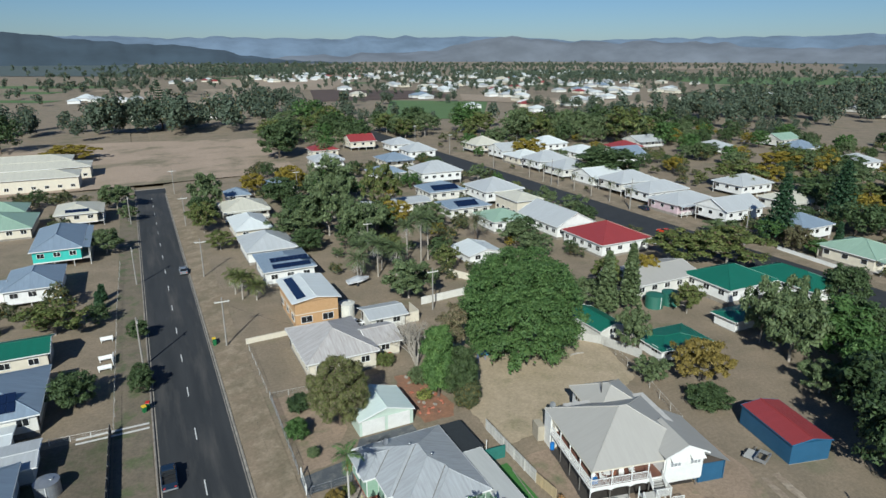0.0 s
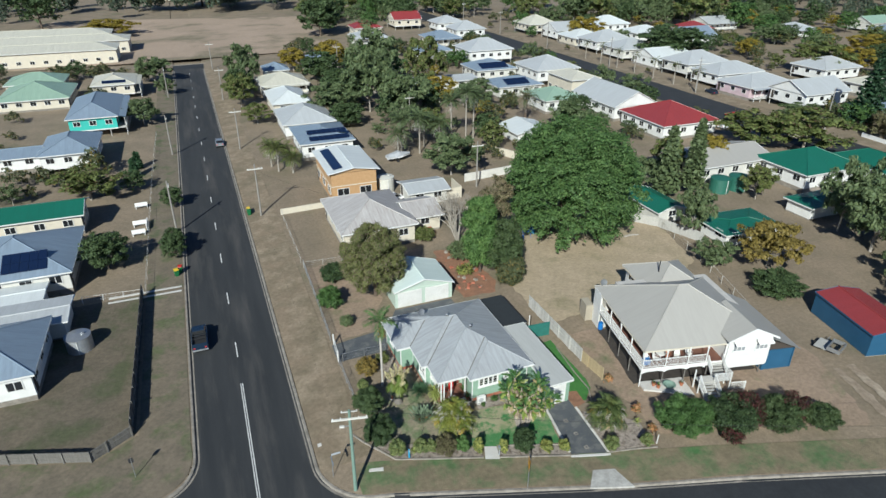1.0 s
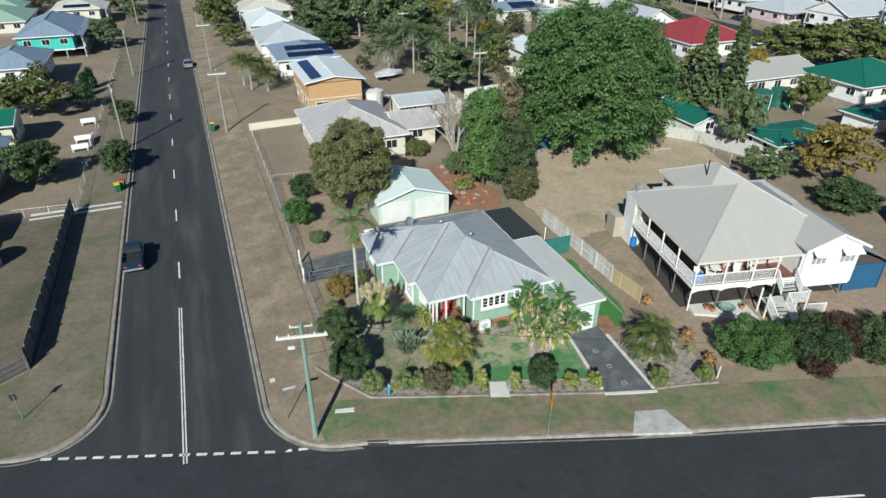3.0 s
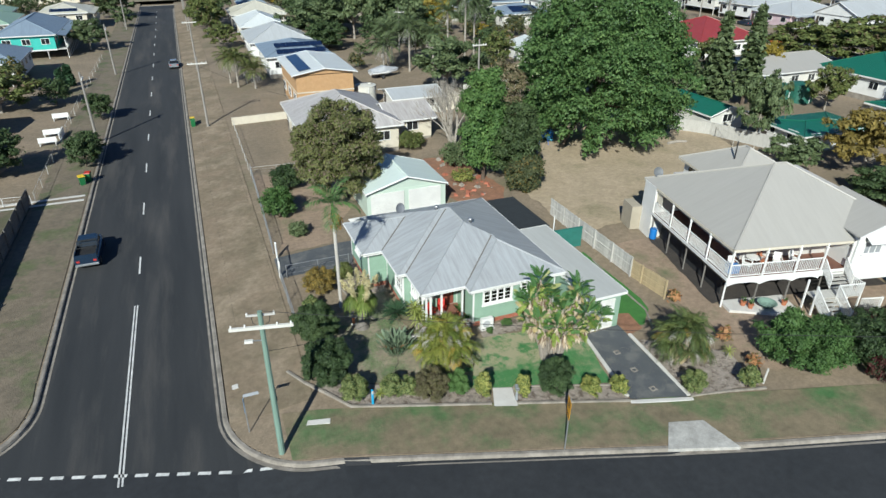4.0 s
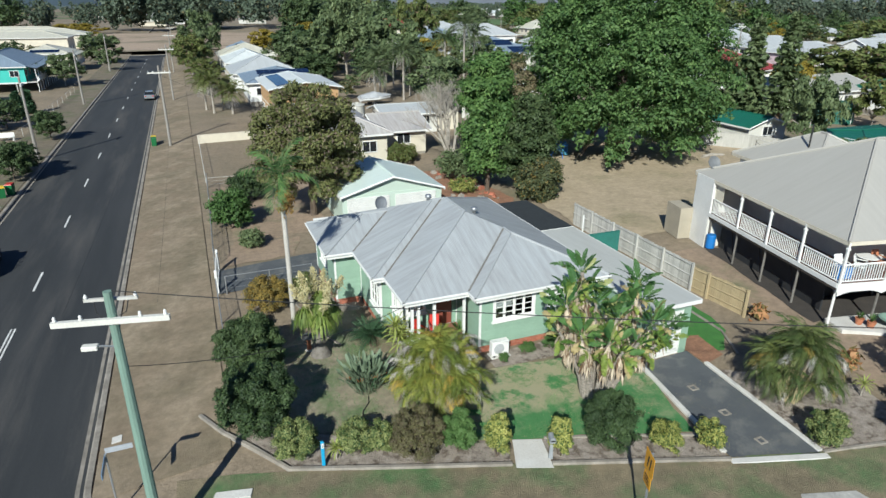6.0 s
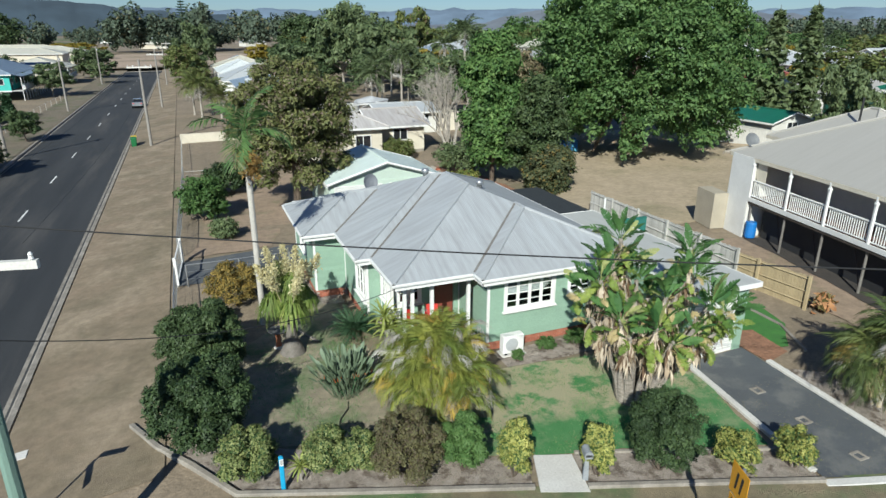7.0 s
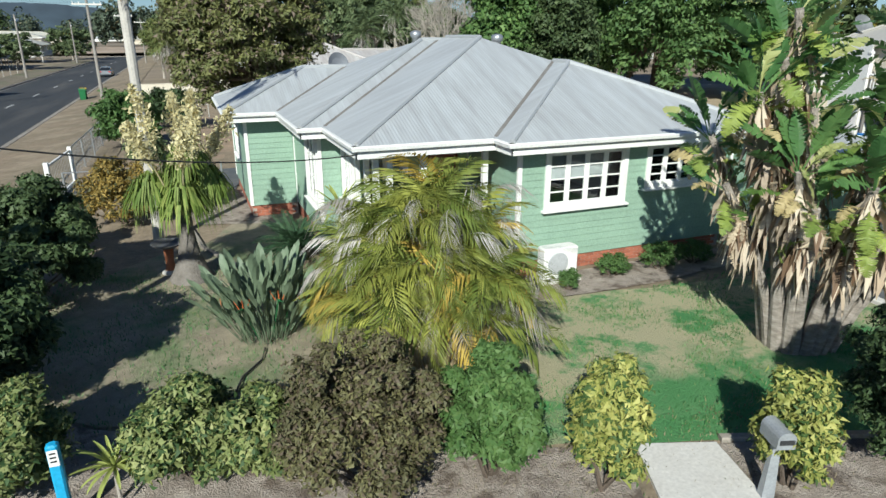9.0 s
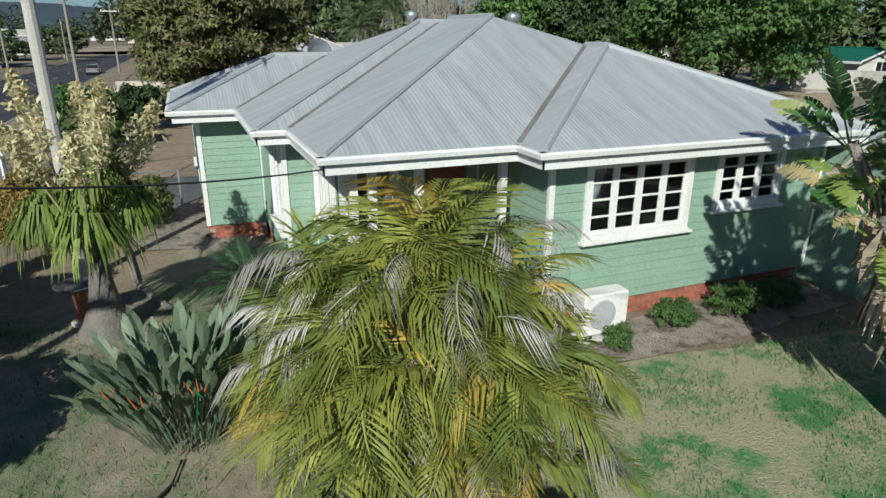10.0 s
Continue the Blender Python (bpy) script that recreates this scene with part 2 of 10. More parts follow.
TARP = mat("grey_tarpaulin", (0.42, 0.43, 0.45), (0.33, 0.34, 0.36), 1.5, 15.0, 0.6, strength=0.3)
GLASS = glass_mat("window_glass", (0.02, 0.022, 0.025))
CURTAIN = mat("pale_blind", (0.82, 0.82, 0.82), None, 2.0, 20.0, 0.8)
SOLAR = glass_mat("solar_glass", (0.008, 0.016, 0.045), 0.12)
R_GREY = roof_mat("roof_grey_zinc", (0.395, 0.41, 0.42), (0.345, 0.36, 0.37), (0.27, 0.27, 0.272), relief=0.0, rough=0.5, stain_amount=0.85)
R_LIGHT = roof_mat("roof_pale_grey", (0.47, 0.485, 0.49), (0.4, 0.41, 0.415), (0.36, 0.36, 0.35))
R_TAUPE = roof_mat("roof_taupe", (0.39, 0.37, 0.335), (0.37, 0.35, 0.315), (0.31, 0.29, 0.26), rough=0.55, stain_amount=0.35, relief=0.18)
R_BLUE = roof_mat("roof_blue_grey", (0.24, 0.3, 0.37), (0.2, 0.25, 0.31), (0.16, 0.19, 0.23))
R_GREEN = roof_mat("roof_deep_green", (0.015, 0.13, 0.085), (0.012, 0.11, 0.07), (0.02, 0.09, 0.06), stain_amount=0.4)
R_SAGE = roof_mat("roof_faded_green", (0.3, 0.42, 0.32), (0.25, 0.36, 0.27), (0.22, 0.3, 0.23))
R_RED = roof_mat("roof_red", (0.29, 0.045, 0.045), (0.24, 0.038, 0.038), (0.2, 0.03, 0.03), stain_amount=0.5)
R_WHITE = roof_mat("roof_white", (0.64, 0.66, 0.65), (0.57, 0.59, 0.58), (0.5, 0.52, 0.5), stain_amount=0.45)
R_OLD = roof_mat("roof_weathered", (0.5, 0.48, 0.46), (0.4, 0.38, 0.365), (0.27, 0.22, 0.2), stain_amount=0.7)
R_CREAM = roof_mat("roof_cream", (0.6, 0.57, 0.47), (0.53, 0.5, 0.42), (0.4, 0.38, 0.31))
L_FIG = leaf_mat("fig_leaf", (0.06, 0.122, 0.036), (0.145, 0.22, 0.072), through=0.32)
L_COLUMN = leaf_mat("column_tree_leaf", (0.06, 0.125, 0.033), (0.145, 0.222, 0.066), through=0.28)
L_DARK = leaf_mat("dark_leaf", (0.022, 0.042, 0.016), (0.07, 0.105, 0.038), through=0.15)
L_GUM = leaf_mat("gum_leaf", (0.085, 0.122, 0.052), (0.155, 0.188, 0.086), through=0.25)
L_OLIVE = leaf_mat("olive_leaf", (0.088, 0.118, 0.034), (0.17, 0.182, 0.058), (0.14, 0.1, 0.06), 0.1, through=0.25)
L_YELLOW = leaf_mat("yellowing_leaf", (0.21, 0.17, 0.025), (0.3, 0.22, 0.04), through=0.3)
L_GREEN = leaf_mat("mid_green_leaf", (0.055, 0.115, 0.03), (0.1, 0.16, 0.05), through=0.25)
L_GOLD = leaf_mat("golden_leaf", (0.19, 0.135, 0.035), (0.34, 0.24, 0.06), (0.1, 0.1, 0.04), 0.25, through=0.25)
L_DRY = leaf_mat("dry_brown_leaf", (0.16, 0.13, 0.075), (0.28, 0.23, 0.14), (0.1, 0.11, 0.05), 0.3, through=0.2)
L_BRONZE = leaf_mat("bronze_leaf", (0.085, 0.082, 0.04), (0.15, 0.14, 0.06), (0.11, 0.085, 0.055), 0.3, through=0.2)
L_RED = leaf_mat("red_flower_leaf", (0.06, 0.018, 0.02), (0.13, 0.03, 0.035), (0.04, 0.06, 0.025), 0.4, through=0.3)
L_CROTON = leaf_mat("croton_leaf", (0.21, 0.235, 0.055), (0.4, 0.38, 0.12), (0.07, 0.12, 0.035), 0.33, through=0.3)
L_CROTON2 = leaf_mat("variegated_leaf", (0.13, 0.17, 0.05), (0.28, 0.29, 0.12), (0.05, 0.09, 0.03), 0.3, through=0.25)
L_PALM = leaf_mat("palm_leaf", (0.1, 0.14, 0.026), (0.33, 0.32, 0.065), (0.46, 0.33, 0.07), 0.12, through=0.2, whole=True)
L_PALMDEAD = leaf_mat("dead_palm_leaf", (0.3, 0.27, 0.24), (0.56, 0.53, 0.5), through=0.15, whole=True)
L_DATE = leaf_mat("date_palm_leaf", (0.085, 0.105, 0.05), (0.14, 0.15, 0.075), (0.25, 0.18, 0.08), 0.1, through=0.2)
L_BANANA = leaf_mat("broad_leaf", (0.055, 0.13, 0.042), (0.13, 0.23, 0.07), (0.36, 0.38, 0.15), 0.12, gloss=0.35, through=0.3, whole=True)
L_STREL = leaf_mat("strelitzia_leaf", (0.1, 0.145, 0.09), (0.19, 0.235, 0.15), gloss=0.35, through=0.15)
L_PINE = leaf_mat("pine_leaf", (0.025, 0.06, 0.028), (0.045, 0.085, 0.038), through=0.1)
L_ORANGE = leaf_mat("orange_leaf", (0.34, 0.16, 0.07), (0.44, 0.25, 0.12), (0.16, 0.13, 0.05), 0.25, through=0.3)
L_PLUME = leaf_mat("cream_plume", (0.52, 0.46, 0.25), (0.66, 0.6, 0.37), through=0.35)
L_FARWOOD = leaf_mat("far_wood_leaf", (0.055, 0.078, 0.052), (0.09, 0.112, 0.075), (0.13, 0.115, 0.055), 0.06, through=0.1)



DIRT = mat("yard_dirt", (0.42, 0.33, 0.225), (0.35, 0.28, 0.185), 0.3, 45.0, 0.95, strength=0.4, dist=0.01, world_space=True, c=(0.19, 0.175, 0.09), cscale=0.16, clo=0.54, chi=0.8)
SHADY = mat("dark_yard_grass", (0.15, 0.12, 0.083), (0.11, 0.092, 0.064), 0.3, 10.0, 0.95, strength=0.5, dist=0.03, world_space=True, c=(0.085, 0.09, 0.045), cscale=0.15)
CORNER = mat("corner_grass", (0.2, 0.16, 0.113), (0.145, 0.12, 0.084), 0.5, 12.0, 0.95, strength=0.6, dist=0.03, world_space=True, c=(0.1, 0.12, 0.05), cscale=0.35, clo=0.5, chi=0.68)
L_AUTUMN = leaf_mat("autumn_leaf", (0.17, 0.135, 0.035), (0.27, 0.2, 0.055), through=0.3)
L_SCRUB = leaf_mat("scrub_leaf", (0.05, 0.066, 0.03), (0.1, 0.105, 0.045), (0.17, 0.13, 0.04), 0.12, through=0.2)
BROWNYARD = mat("brown_yard", (0.33, 0.24, 0.17), (0.255, 0.19, 0.13), 0.35, 30.0, 0.95, strength=0.5, dist=0.02, world_space=True, c=(0.13, 0.15, 0.07), cscale=0.25, clo=0.56, chi=0.75)
TANBOARD = mat("tan_board", (0.4, 0.35, 0.27), (0.34, 0.3, 0.23), 1.0, 20.0, 0.75)


def lawn_mat(name, green, green2, straw, line, soft):
    """Lawn that is greenest along the front, breaking into straw-coloured patches away from it."""
    m = bpy.data.materials.new(name)
    n, l = nodes_of(m)
    bsdf = n["Principled BSDF"]
    pos = n.new("ShaderNodeNewGeometry").outputs["Position"]
    sep = n.new("ShaderNodeSeparateXYZ")
    l.new(pos, sep.inputs[0])
    lean = n.new("ShaderNodeMath")
    lean.operation = "MULTIPLY_ADD"
    lean.inputs[1].default_value = 0.03
    l.new(sep.outputs[0], lean.inputs[0])
    l.new(sep.outputs[1], lean.inputs[2])
    big = noise_fac(n, l, pos, 0.55, 0.25, 0.75, 5.0, 0.65)
    wob = n.new("ShaderNodeMath")
    wob.operation = "MULTIPLY_ADD"
    wob.inputs[1].default_value = 4.0
    l.new(big, wob.inputs[0])
    l.new(lean.outputs[0], wob.inputs[2])
    far = n.new("ShaderNodeMapRange")
    far.inputs[1].default_value, far.inputs[2].default_value = line, line + soft
    l.new(wob.outputs[0], far.inputs[0])
    far.inputs[4].default_value = 0.95
    blot = n.new("ShaderNodeMath")
    blot.operation = "MULTIPLY"
    l.new(far.outputs[0], blot.inputs[0])
    l.new(noise_fac(n, l, pos, 1.15, 0.4, 0.52, 6.0, 0.7), blot.inputs[1])
    col = ramp_mix(n, l, noise_fac(n, l, pos, 1.3, 0.3, 0.7), green, green2)
    col = ramp_mix(n, l, blot.outputs[0], col, straw)
    grain = noise_fac(n, l, pos, 28.0, 0.25, 0.75, 3.0)
    l.new(col, bsdf.inputs["Base Color"])
    bsdf.inputs["Roughness"].default_value = 0.95
    bump(n, l, bsdf, grain, 0.6, 0.03)
    return m


LAWN = lawn_mat("patchy_lawn", (0.045, 0.17, 0.048), (0.085, 0.215, 0.075), (0.34, 0.305, 0.19), 44.7, 2.0)

GARDEN = mat("garden_earth", (0.35, 0.295, 0.21), (0.25, 0.215, 0.15), 1.6, 45.0, 0.95, strength=0.7, dist=0.02, world_space=True, c=(0.15, 0.19, 0.09), cscale=0.6, clo=0.46, chi=0.62)
L_MID = leaf_mat("mid_dark_leaf", (0.042, 0.07, 0.026), (0.086, 0.12, 0.047), through=0.2)
L_DULL = leaf_mat("dull_green_leaf", (0.042, 0.07, 0.025), (0.085, 0.112, 0.044), through=0.2)
L_ROUND = leaf_mat("bottlebrush_leaf", (0.1, 0.116, 0.04), (0.195, 0.195, 0.072), (0.2, 0.155, 0.115), 0.18, through=0.25)
# ---- building tools ----
SLOPE = -0.349


def gz(x, y=0.0):
    """Height of the ground: the street lies low, the blocks rise gently away from it."""
    return float(np.interp(x, [-2000, 6.95, 12, 30, 40, 60, 5000], [-0.6, -0.6, 0.0, 0.1, 0.6, 0.9, 0.9]))


def cross_y(x):
    """The kerb line of the cross street, which runs askew to the main one."""
    return 41.34 + SLOPE * (x - 8.45)


class Mesh:
    """Collects corners and faces, with u and v where they are given."""

    def __init__(self):
        self.v, self.f, self.uv = [], [], {}

    def face(self, pts, uv=None):
        i = len(self.v)
        self.v.extend(tuple(p) for p in pts)
        if uv:
            self.uv[len(self.f)] = uv
        self.f.append(tuple(range(i, i + len(pts))))

    def hull(self, bottom, top):
        i, k = len(self.v), len(bottom)
        self.v.extend(tuple(p) for p in bottom)
        self.v.extend(tuple(p) for p in top)
        self.f.append(tuple(range(i + k - 1, i - 1, -1)))
        self.f.append(tuple(range(i + k, i + 2 * k)))
        for j in range(k):
            n = (j + 1) % k
            self.f.append((i + j, i + n, i + k + n, i + k + j))
        return self

    def box(self, x0, y0, z0, x1, y1, z1, m=None):
        b = [Vector(p) for p in ((x0, y0, z0), (x1, y0, z0), (x1, y1, z0), (x0, y1, z0))]
        t = [Vector((p.x, p.y, z1)) for p in b]
        if m:
            b, t = [m @ p for p in b], [m @ p for p in t]
        self.hull(b, t)
        return self

    def soft_box(self, x0, y0, z0, x1, y1, z1, c=0.02):
        """A box whose upright edges and top are chamfered."""
        def ring(d, z):
            a, b, e, g = x0 + d, x1 - d, y0 + d, y1 - d
            return [(a + c, e, z), (b - c, e, z), (b, e + c, z), (b, g - c, z), (b - c, g, z), (a + c, g, z), (a, g - c, z), (a, e + c, z)]
        self.loft([ring(0, z0), ring(0, z1 - c), ring(c, z1)])
        return self

    def loft(self, rings, caps=True):
        i, k = len(self.v), len(rings[0])
        for r in rings:
            self.v.extend(tuple(p) for p in r)
        for a in range(len(rings) - 1):
            for j in range(k):
                n = (j + 1) % k
                self.f.append((i + a * k + j, i + a * k + n, i + a * k + k + n, i + a * k + k + j))
        if caps:
            self.f.append(tuple(range(i + k - 1, i - 1, -1)))
            e = i + (len(rings) - 1) * k
            self.f.append(tuple(range(e, e + k)))
        return self

    def tube(self, pts, radii, sides=7, caps=True):
        pts = [Vector(p) for p in pts]
        if not hasattr(radii, "__len__"):
            radii = [radii] * len(pts)
        rings = []
        for j, p in enumerate(pts):
            d = (pts[min(j + 1, len(pts) - 1)] - pts[max(j - 1, 0)]).normalized()
            a = d.cross(Vector((0.31, 0.95, 0.02)) if abs(d.y) < 0.9 else Vector((1, 0, 0))).normalized()
            b = d.cross(a)
            rings.append([p + radii[j] * (math.cos(q) * a + math.sin(q) * b) for q in (2 * math.pi * s / sides for s in range(sides))])
        return self.loft(rings, caps)

    def turn(self, profile, sides=16, at=(0, 0, 0)):
        """A turned shape from (radius, height) pairs."""
        x, y, z = at
        return self.loft([[(x + r * math.cos(q), y + r * math.sin(q), z + h) for q in (2 * math.pi * s / sides for s in range(sides))] for r, h in profile])

    def data(self, name):
        me = bpy.data.meshes.new(name)
        me.from_pydata([tuple(p) for p in self.v], [], self.f)
        if self.uv:
            lay = me.uv_layers.new(name="uv")
            for fi, uv in self.uv.items():
                for li, c in zip(me.polygons[fi].loop_indices, uv):
                    lay.data[li].uv = c
        return me


def welded(me):
    """Joins the corners of neighbouring faces."""
    bm = bmesh.new()
    bm.from_mesh(me)
    bmesh.ops.remove_doubles(bm, verts=bm.verts, dist=0.0008)
    bm.to_mesh(me)
    bm.free()
    return me


def quads(name, pts):
    """A mesh from an array of loose leaves, shape (n, corners, 3)."""
    pts = np.asarray(pts, dtype=np.float32)
    n, c = pts.shape[:2]
    me = bpy.data.meshes.new(name)
    me.vertices.add(n * c)
    me.vertices.foreach_set("co", pts.reshape(-1))
    me.loops.add(n * c)
    me.loops.foreach_set("vertex_index", np.arange(n * c, dtype=np.int32))
    me.polygons.add(n)
    me.polygons.foreach_set("loop_start", np.arange(0, n * c, c, dtype=np.int32))
    me.update(calc_edges=True)
    return me


def put(name, me, material, parent=None, m=None, label=""):
    """Links a mesh as one part under its thing, or as a thing of its own."""
    if material is not None and not me.materials:
        me.materials.append(material)
    ob = new(name, me)
    if parent is not None:
        ob.parent = parent
    if m is not None:
        ob.matrix_basis = m
    return tagged(ob, label)


def part(name, mesh, material, parent=None, label="", smooth=False):
    me = mesh.data(name) if isinstance(mesh, Mesh) else mesh
    if smooth:
        me.polygons.foreach_set("use_smooth", [True] * len(me.polygons))
    return put(name, me, material, parent, None, label)


def thing(name, at, label, category, group="", turn=0.0, scale=1.0):
    """The empty at a thing's base, under which its parts go."""
    ob = new(name)
    ob.empty_display_size = 0.3
    ob.matrix_basis = Matrix.LocRotScale(Vector(at), Euler((0, 0, radians(turn))), Vector((scale, scale, scale)))
    return tagged(ob, label, category, group)


def at_scale(x, y, z, turn=0.0, sx=1.0, sz=None):
    return Matrix.LocRotScale(Vector((x, y, z)), Euler((0, 0, radians(turn))), Vector((sx, sx, sz or sx)))


def structure(name, mesh, material, label, smooth=False):
    ob = part(name, mesh, material, None, label, smooth)
    return tagged(ob, label, name.replace("_", " "), "", "structure")


# ---- plants ----
def leaf_cards(points, out, size, rng, long=1.7, droop=0.15, three=False):
    """Diamond leaves at the points, turned loosely outwards."""
    n = len(points)
    nrm = out + rng.normal(0, 0.8, (n, 3)) + np.array([0, 0, 0.35])
    nrm /= np.linalg.norm(nrm, axis=1, keepdims=True) + 1e-9
    r = rng.normal(0, 1, (n, 3)) - np.array([0, 0, droop * 3])
    a = np.cross(nrm, r)
    a /= np.linalg.norm(a, axis=1, keepdims=True) + 1e-9
    b = np.cross(nrm, a)
    s = (size * rng.uniform(0.6, 1.35, n))[:, None]
    a, b = a * s * 0.5, b * s * 0.5 * long
    if three:
        return np.stack([points - b - a * 0.7, points + a * 1.3, points + b - a * 0.5], axis=1)
    return np.stack([points - b, points + a, points + b + nrm * s * -0.15, points - a], axis=1)


def crown_points(blobs, count, rng, depth=0.3):
    """Points on the shells of a set of ellipsoids, thinned where they lie inside another."""
    blobs = np.array(blobs, dtype=float)
    c, r = blobs[:, :3], blobs[:, 3:6]
    area = (r[:, 0] * r[:, 1] * r[:, 2]) ** (2 / 3)
    pick = rng.choice(len(blobs), int(count * 1.9), p=area / area.sum())
    d = rng.normal(0, 1, (len(pick), 3))
    d /= np.linalg.norm(d, axis=1, keepdims=True)
    d[:, 2] = np.where(d[:, 2] < -0.45, -d[:, 2], d[:, 2])
    rad = 1 - depth * rng.random(len(pick)) ** 1.6 + rng.normal(0, 0.05, len(pick))
    p = c[pick] + d * r[pick] * rad[:, None]
    keep = np.ones(len(p), bool)
    for i in range(len(blobs)):
        q = (((p - c[i]) / (r[i] * 0.72)) ** 2).sum(1) < 1
        keep &= ~(q & (pick != i))
    p, d = p[keep][:count], d[keep][:count]
    return p, d


def in_clumps(p, d, per, spread, rng):
    """Each point becomes a spray of leaves round it, so that twigs stand out with gaps between them."""
    q, e = np.repeat(p, per, 0), np.repeat(d, per, 0)
    o = rng.normal(0, 1, q.shape) * np.array([1, 1, 0.6])
    return q + o * spread, e + 0.55 * o + np.array([0, 0, 0.25])


def blob_set(w, h, low, n, rng, lump=0.42, flat=1.0, rag=0.0, core=0.36):
    """Ellipsoids that fill a crown of width w between low and h, uneven at its edge."""
    mid, half = (low + h) / 2, (h - low) / 2
    out = [(0, 0, mid - half * 0.05, w * core, w * core, half * core * 2.2)]
    for i in range(n):
        q = 2.4 * i + rng.uniform(-0.4, 0.4)
        up = -0.7 + 1.6 * (i + 0.5) / n + rng.uniform(-0.15, 0.15)
        s = lump * rng.uniform(0.6, 1.1)
        rr = math.sqrt(max(0.08, 1 - up * up * 0.85)) * (1 - s * 0.75) * rng.uniform(0.85 - rag, 1.08 + rag)
        out.append((math.cos(q) * rr * w / 2, math.sin(q) * rr * w / 2, mid + up * half * (1 - s * 0.6), w / 2 * s, w / 2 * s, min(half, w / 2) * s * flat))
    return out


def trunk_mesh(h, r, blobs, rng, limbs=5, fork=0.45):
    m = Mesh()
    lean = rng.uniform(-0.05, 0.05, 2) * h
    m.tube([(0, 0, -0.25), (0, 0, 0.12), (lean[0] * 0.4, lean[1] * 0.4, h * 0.35), (lean[0], lean[1], h * 0.75)], [r * 1.5, r * 1.1, r * 0.85, r * 0.35], 8)
    for b in blobs[1:limbs + 1]:
        s = Vector((lean[0] * 0.5, lean[1] * 0.5, h * fork * rng.uniform(0.75, 1.1)))
        e = Vector(b[:3])
        mid = s.lerp(e, 0.5) + Vector((0, 0, h * 0.04))
        m.tube([s, mid, e], [r * 0.55, r * 0.36, r * 0.12], 6)
    return m


def broad_tree(name, x, y, h, w, leaf, label, seed, low=None, n=12, leaves=3000, size=0.35, trunk_r=None, bark=None, category="tree", group="", lump=0.42, long=1.7, depth=0.3, droop=0.15, flat=1.0, limbs=6, rag=0.0, three=True, core=0.36, per=8, spread=1.5, skirt=0, clear=0.0):
    rng = np.random.default_rng(seed)
    t = thing(name, (x, y, gz(x)), label, category, group, turn=float(rng.uniform(0, 360)))
    low = h * 0.25 if low is None else low
    blobs = blob_set(w, h, low, n, rng, lump, flat, rag, core)
    for i in range(skirt):
        q, r = 2 * math.pi * i / skirt, w * rng.uniform(0.055, 0.085)
        o = w * rng.uniform(0.36, 0.44)
        blobs.append((o * math.cos(q), o * math.sin(q), rng.uniform(0.9, 2.6), r, r, r * 1.1))
    part("trunk", trunk_mesh(h * 0.8, trunk_r or max(0.05, h * 0.022), blobs, rng, limbs), bark or BARK, t)
    p, d = in_clumps(*crown_points(blobs, int(leaves * 1.45 / per), rng, depth), per, size * spread, rng)
    if clear:                       # an uneven hem, with shade and bare earth under it
        a = np.arctan2(p[:, 1], p[:, 0])
        hem = p[:, 2] > clear * (1 + 0.35 * np.sin(7 * a + 1) + 0.3 * np.sin(17 * a) + 0.15 * np.sin(41 * a))
        p, d = p[hem], d[hem]
    part("crown", quads("crown", leaf_cards(p, d, size, rng, long, droop, three)), leaf, t)
    return t


def frond_points(length, leaflets, leaflet, rise, droop, rng, width=0.03, vee=0.5, sparse=0.0, thick=0.055):
    """One feather frond along +x: its arching rib and the leaflets to both sides. Returns quads."""
    v, f = frond_net(length, leaflets, leaflet, rise, droop, rng, width, vee, sparse, thick)
    return v[np.array(f)]


def frond_net(length, leaflets, leaflet, rise, droop, rng, width=0.03, vee=0.5, sparse=0.0, thick=0.055, hang=0.28):
    """Corners and faces of a feather frond whose leaflets grow from the corners of its rib."""
    k = leaflets + 3
    s = np.linspace(0, 1, k)
    ang = math.radians(rise) - np.radians(droop) * s ** 1.35
    px = np.concatenate([[0], np.cumsum(np.cos(ang[:-1]))]) * length / (k - 1)
    pz = np.concatenate([[0], np.cumsum(np.sin(ang[:-1]))]) * length / (k - 1)
    v, f = [], []
    for j in range(k):
        w = width * (1 - s[j] * 0.8)
        v += [(px[j], -w, pz[j]), (px[j], w, pz[j])]
        if j:
            f.append((2 * j - 2, 2 * j, 2 * j + 1, 2 * j - 1))
    for j in range(3, k):
        q, a = s[j], ang[j]
        along = np.array([math.cos(a), 0, math.sin(a)])
        for side in (0, 1):
            if rng.random() < sparse:
                continue
            e = 2 * side - 1
            ll = leaflet * (0.5 + 0.75 * math.sin(math.pi * min(1, q * 0.85 + 0.1))) * rng.uniform(0.82, 1.12)
            fwd = 0.45 + 0.75 * q + rng.uniform(-0.1, 0.1)
            go = np.array([math.cos(a) * fwd, e, math.sin(a) * fwd + vee * 0.5 - 0.35 * q + rng.uniform(-0.12, 0.12)])
            go /= np.linalg.norm(go)
            b = np.array(v[2 * j + side])
            mid, tip = b + go * ll * 0.5 - np.array([0, 0, ll * hang * 0.12]), b + go * ll - np.array([0, 0, ll * hang * rng.uniform(0.5, 1.6)])
            i = len(v)
            v += [tuple(mid - along * ll * thick), tuple(tip), tuple(mid + along * ll * thick)]
            f.append((2 * j + side, i, i + 1, i + 2))
    return np.array(v, dtype=np.float32), f


def net_mesh(name, net):
    me = bpy.data.meshes.new(name)
    me.from_pydata([tuple(map(float, p)) for p in net[0]], [], net[1])
    return me


